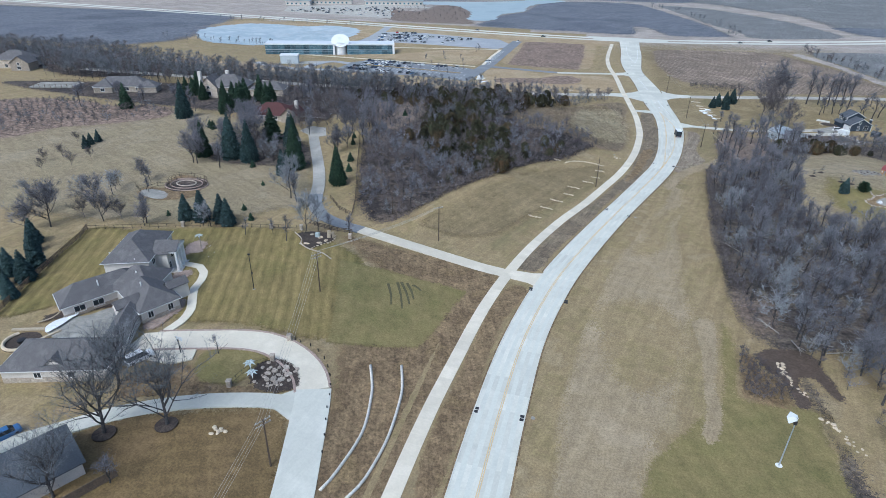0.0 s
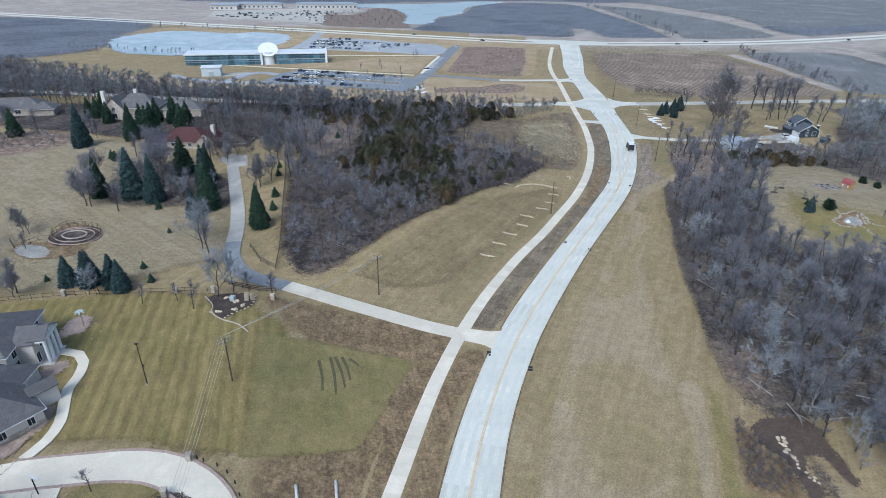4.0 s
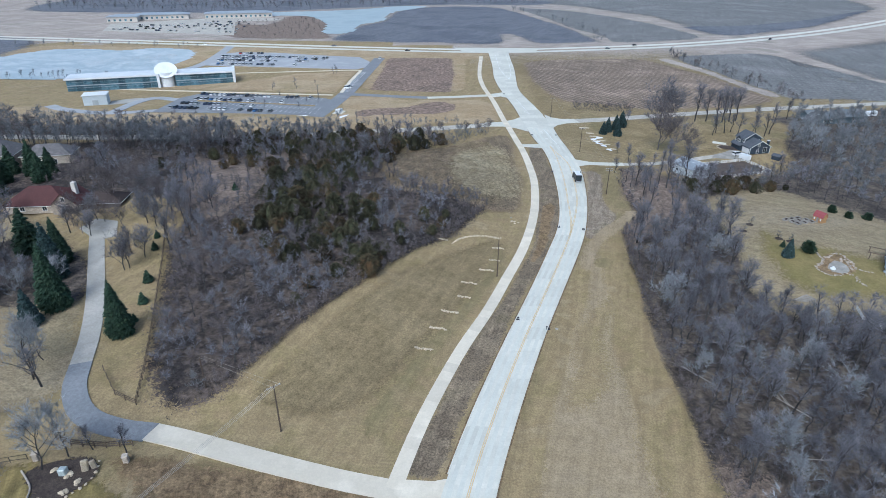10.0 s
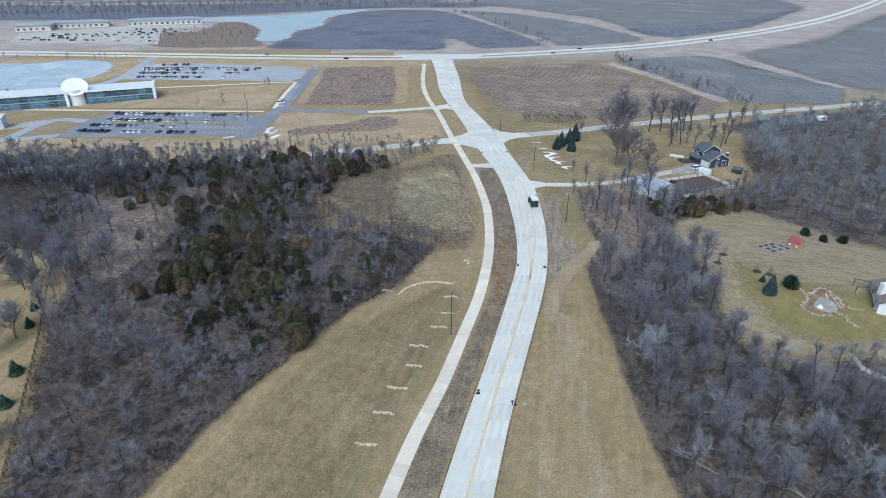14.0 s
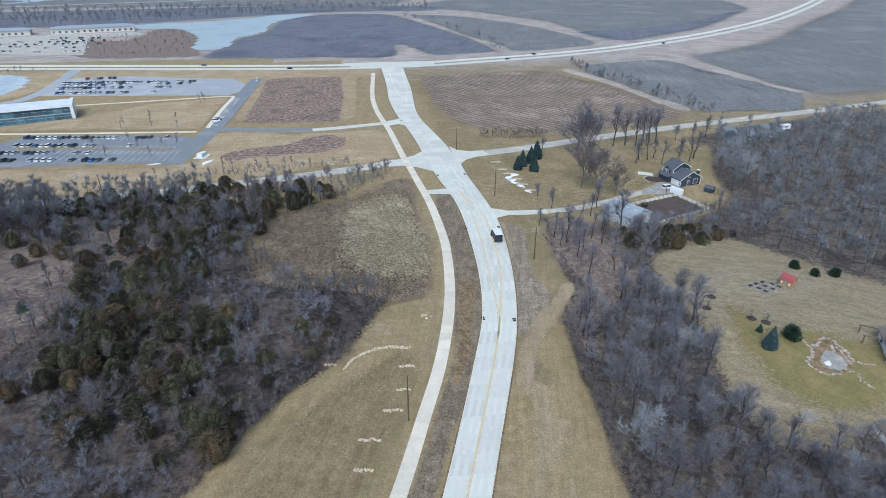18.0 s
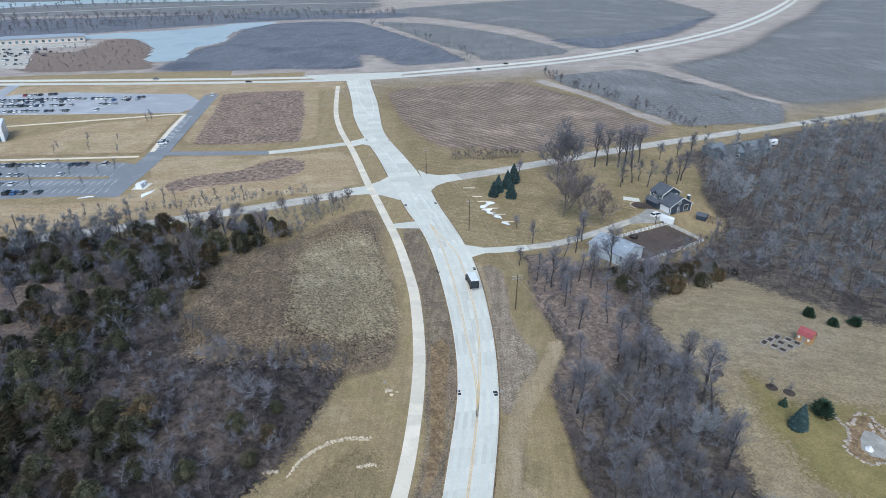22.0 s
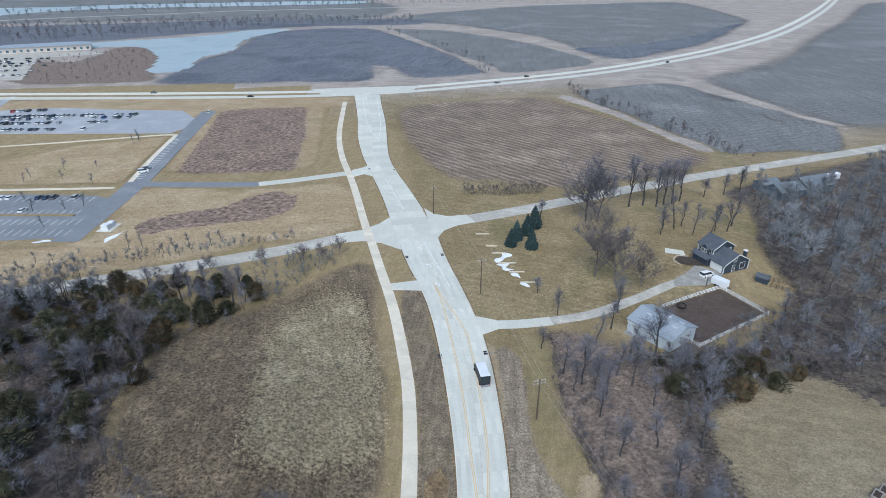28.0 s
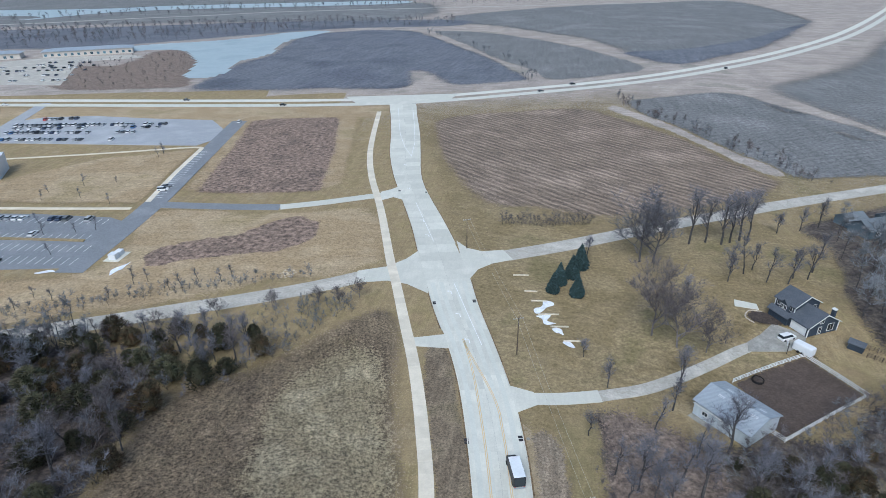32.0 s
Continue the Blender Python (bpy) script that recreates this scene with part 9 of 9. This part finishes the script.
car(-82.6, 437, 5, 0, "suv", label="white sport utility car in a marked bay")
car(-82.4, 440.6, 5, 3, "saloon", label="grey saloon car in a marked bay")
car(-78, 552, 85, 0, "suv", label="white sport utility car on the car park lane")
for x, y, t, p in ((-60, 596.5, -8, 2), (120, 622, 18, 3), (150, 646, 18, 2), (300, 700, 35, 2), (-250, 618, -8, 0), (-130, 620, -8, 3)):
    car(x, y, t, p, "saloon", "cars on the highway", "%s saloon car on the highway" % PAINT_WORDS[p])
tagged(part("parking_island", prism([(-162, 396.6), (-92, 389.8), (-92, 388.2), (-162, 395)], 0, 0.16), TAN), "narrow kerbed island of dead grass between parking rows", "parking island", kind="structure")
for x0, y0, x1, y1 in ((-150, 381.5, -88, 373.5), (-150, 390, -88, 382.6), (-150, 397.6, -92, 391.4), (-160, 412.6, -92, 405)):
    n = int(math.hypot(x1 - x0, y1 - y0) / 2.75)
    sh2 = []
    for k in range(n + 1):
        x, y = x0 + (x1 - x0) * k / n, y0 + (y1 - y0) * k / n
        sh2.append(moved(box(-0.07, -2.4, 0.044, 0.07, 2.4, 0.055), pose(x, y, 0, 0, 0, -7)))
    tagged(part("parking_lines", join(*sh2), WHITEP), "white parking bay lines on asphalt", "road marking", kind="structure")
sh3 = [moved(box(-2.3, -0.07, 0.046, 2.3, 0.07, 0.056), pose(-82.2, 428 + 2.8 * k, 0, 0, 0, 12)) for k in range(24)]
tagged(part("parking_lines", join(*sh3), WHITEP), "white parking bay lines on asphalt", "road marking", kind="structure")
for i, (x, y, w, d, h, t) in enumerate(((-311, 876, 84, 24, 5.5, 19), (-400, 846, 64, 20, 5.5, 19), (-432, 812, 34, 24, 6, 19))):
    sb = thing("shop_building", pose(x, y, 0, 0, 0, t), "long low shop with a grey-blue roof", "building", "distant shops")
    part("wall", box(-w / 2, -d / 2, 0, w / 2, d / 2, h), STUCCO, sb)
    part("roof", hip_roof(-w / 2, -d / 2, w / 2, d / 2, h, 2.2, 1.2), STEEL, sb)
    for k in range(int(w / 6)):
        part("window", box(-w / 2 + 1.5 + 6 * k, -d / 2 - 0.1, 1, -w / 2 + 4.0 + 6 * k, -d / 2, 3.2), BLUEGLASS, sb)


# ---- the slopes: the flat plan fits the camera's view; here it slides along sight lines onto the hills ----
def smooth_step(v):
    v = np.clip(v, 0, 1)
    return v * v * (3 - 2 * v)


def hump(x, y, cx, cy, sx, sy):
    return np.exp(-(((x - cx) / sx) ** 2) - ((y - cy) / sy) ** 2)


TRAIL_Y, TRAIL_X = [q[1] for q in TRAIL], [q[0] for q in TRAIL]


def hill(x, y):
    """Height of the land over the road: the western rise and mound, the office's hollow, the eastern clearing, the low farmyard."""
    d = np.interp(y, TRAIL_Y, TRAIL_X) - x - 3
    west = 5.2 * smooth_step(d / (38 + 25 * hump(0, y, 0, 145, 1, 25)))
    west = west + smooth_step(d / 20) * (5.5 * hump(x, y, -88, 255, 42, 45) + 2.5 * hump(x, y, -14, 270, 24, 30) - 1.7 * hump(x, y, -58, 143, 18, 12))
    west = west * smooth_step((325 - y) / 55) * smooth_step((y + 60) / 70) * smooth_step((x + 245) / 95) - 6.5 * hump(x, y, -235, 470, 95, 75)
    east = smooth_step((x - 44) / 18) * (5.2 * hump(x, y, 106, 222, 38, 42) - 1.8 * hump(x, y, 106, 298, 30, 20))
    return np.where(d > 0, west, east)


def sight_shift(x, y):
    """Height of flat plan points and their shift along the camera's lines of sight."""
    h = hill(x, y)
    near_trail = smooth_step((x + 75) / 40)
    # sight lines start near the camera path, about 78 m up
    vantage_y = np.where(x > 20, 105.0, np.where(y > 330, 40.0, 15 + near_trail * np.clip((y - 100) * 0.6, 0, 80)))
    return -(h / 78) * (x + 2), -(h / 78) * (y - vantage_y), h


def sight_shift_mesh(me, ox, oy, layered):
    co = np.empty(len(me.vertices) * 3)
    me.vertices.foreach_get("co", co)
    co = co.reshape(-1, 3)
    dx, dy, h = sight_shift(co[:, 0] + ox, co[:, 1] + oy)
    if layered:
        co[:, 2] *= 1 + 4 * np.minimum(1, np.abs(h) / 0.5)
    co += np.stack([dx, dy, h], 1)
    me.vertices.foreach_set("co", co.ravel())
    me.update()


def refine(me):
    """Cuts long faces of a paved area so that it can follow the slope."""
    bm = bmesh.new()
    bm.from_mesh(me)
    for _ in range(5):
        long_edges = [e for e in bm.edges if e.calc_length() > 4]
        if not long_edges:
            break
        bmesh.ops.triangulate(bm, faces=[f for f in bm.faces if len(f.verts) > 4])
        bmesh.ops.subdivide_edges(bm, edges=[e for e in bm.edges if e.calc_length() > 4], cuts=1, use_grid_fill=True)
    bmesh.ops.triangulate(bm, faces=[f for f in bm.faces if len(f.verts) > 4])
    bm.to_mesh(me)
    bm.free()


def plan_centre(root):
    pts = [c.matrix_local @ Vector(v.co) for c in root.children if c.type == "MESH" for v in c.data.vertices]
    xs_, ys_ = [p.x for p in pts], [p.y for p in pts]
    return root.location.x + (min(xs_) + max(xs_)) / 2, root.location.y + (min(ys_) + max(ys_)) / 2


ON_BEDS = ("boulder", "flagstone", "standing_stone", "mulch_ring", "raised_bed", "pond_fountain", "garden_edging", "utility_box")
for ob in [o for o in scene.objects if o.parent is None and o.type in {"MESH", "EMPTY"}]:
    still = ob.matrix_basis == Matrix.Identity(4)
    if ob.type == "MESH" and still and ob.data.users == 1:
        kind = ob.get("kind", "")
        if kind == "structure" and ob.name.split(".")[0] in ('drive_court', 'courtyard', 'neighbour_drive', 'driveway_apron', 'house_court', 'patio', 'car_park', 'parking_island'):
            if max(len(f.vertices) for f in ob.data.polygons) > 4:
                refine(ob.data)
        sight_shift_mesh(ob.data, 0, 0, kind == "structure")
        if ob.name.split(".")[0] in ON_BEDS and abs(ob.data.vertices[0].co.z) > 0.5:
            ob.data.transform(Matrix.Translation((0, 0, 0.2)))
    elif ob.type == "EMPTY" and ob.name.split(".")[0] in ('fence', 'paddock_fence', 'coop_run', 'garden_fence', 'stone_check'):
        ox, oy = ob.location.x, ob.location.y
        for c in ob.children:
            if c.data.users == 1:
                sight_shift_mesh(c.data, ox, oy, False)
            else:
                dx, dy, h = sight_shift(c.location.x + ox, c.location.y + oy)
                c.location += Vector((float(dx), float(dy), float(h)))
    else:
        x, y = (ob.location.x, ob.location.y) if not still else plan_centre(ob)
        dx, dy, h = sight_shift(x, y)
        # things shrink with height to keep their size in the camera's view
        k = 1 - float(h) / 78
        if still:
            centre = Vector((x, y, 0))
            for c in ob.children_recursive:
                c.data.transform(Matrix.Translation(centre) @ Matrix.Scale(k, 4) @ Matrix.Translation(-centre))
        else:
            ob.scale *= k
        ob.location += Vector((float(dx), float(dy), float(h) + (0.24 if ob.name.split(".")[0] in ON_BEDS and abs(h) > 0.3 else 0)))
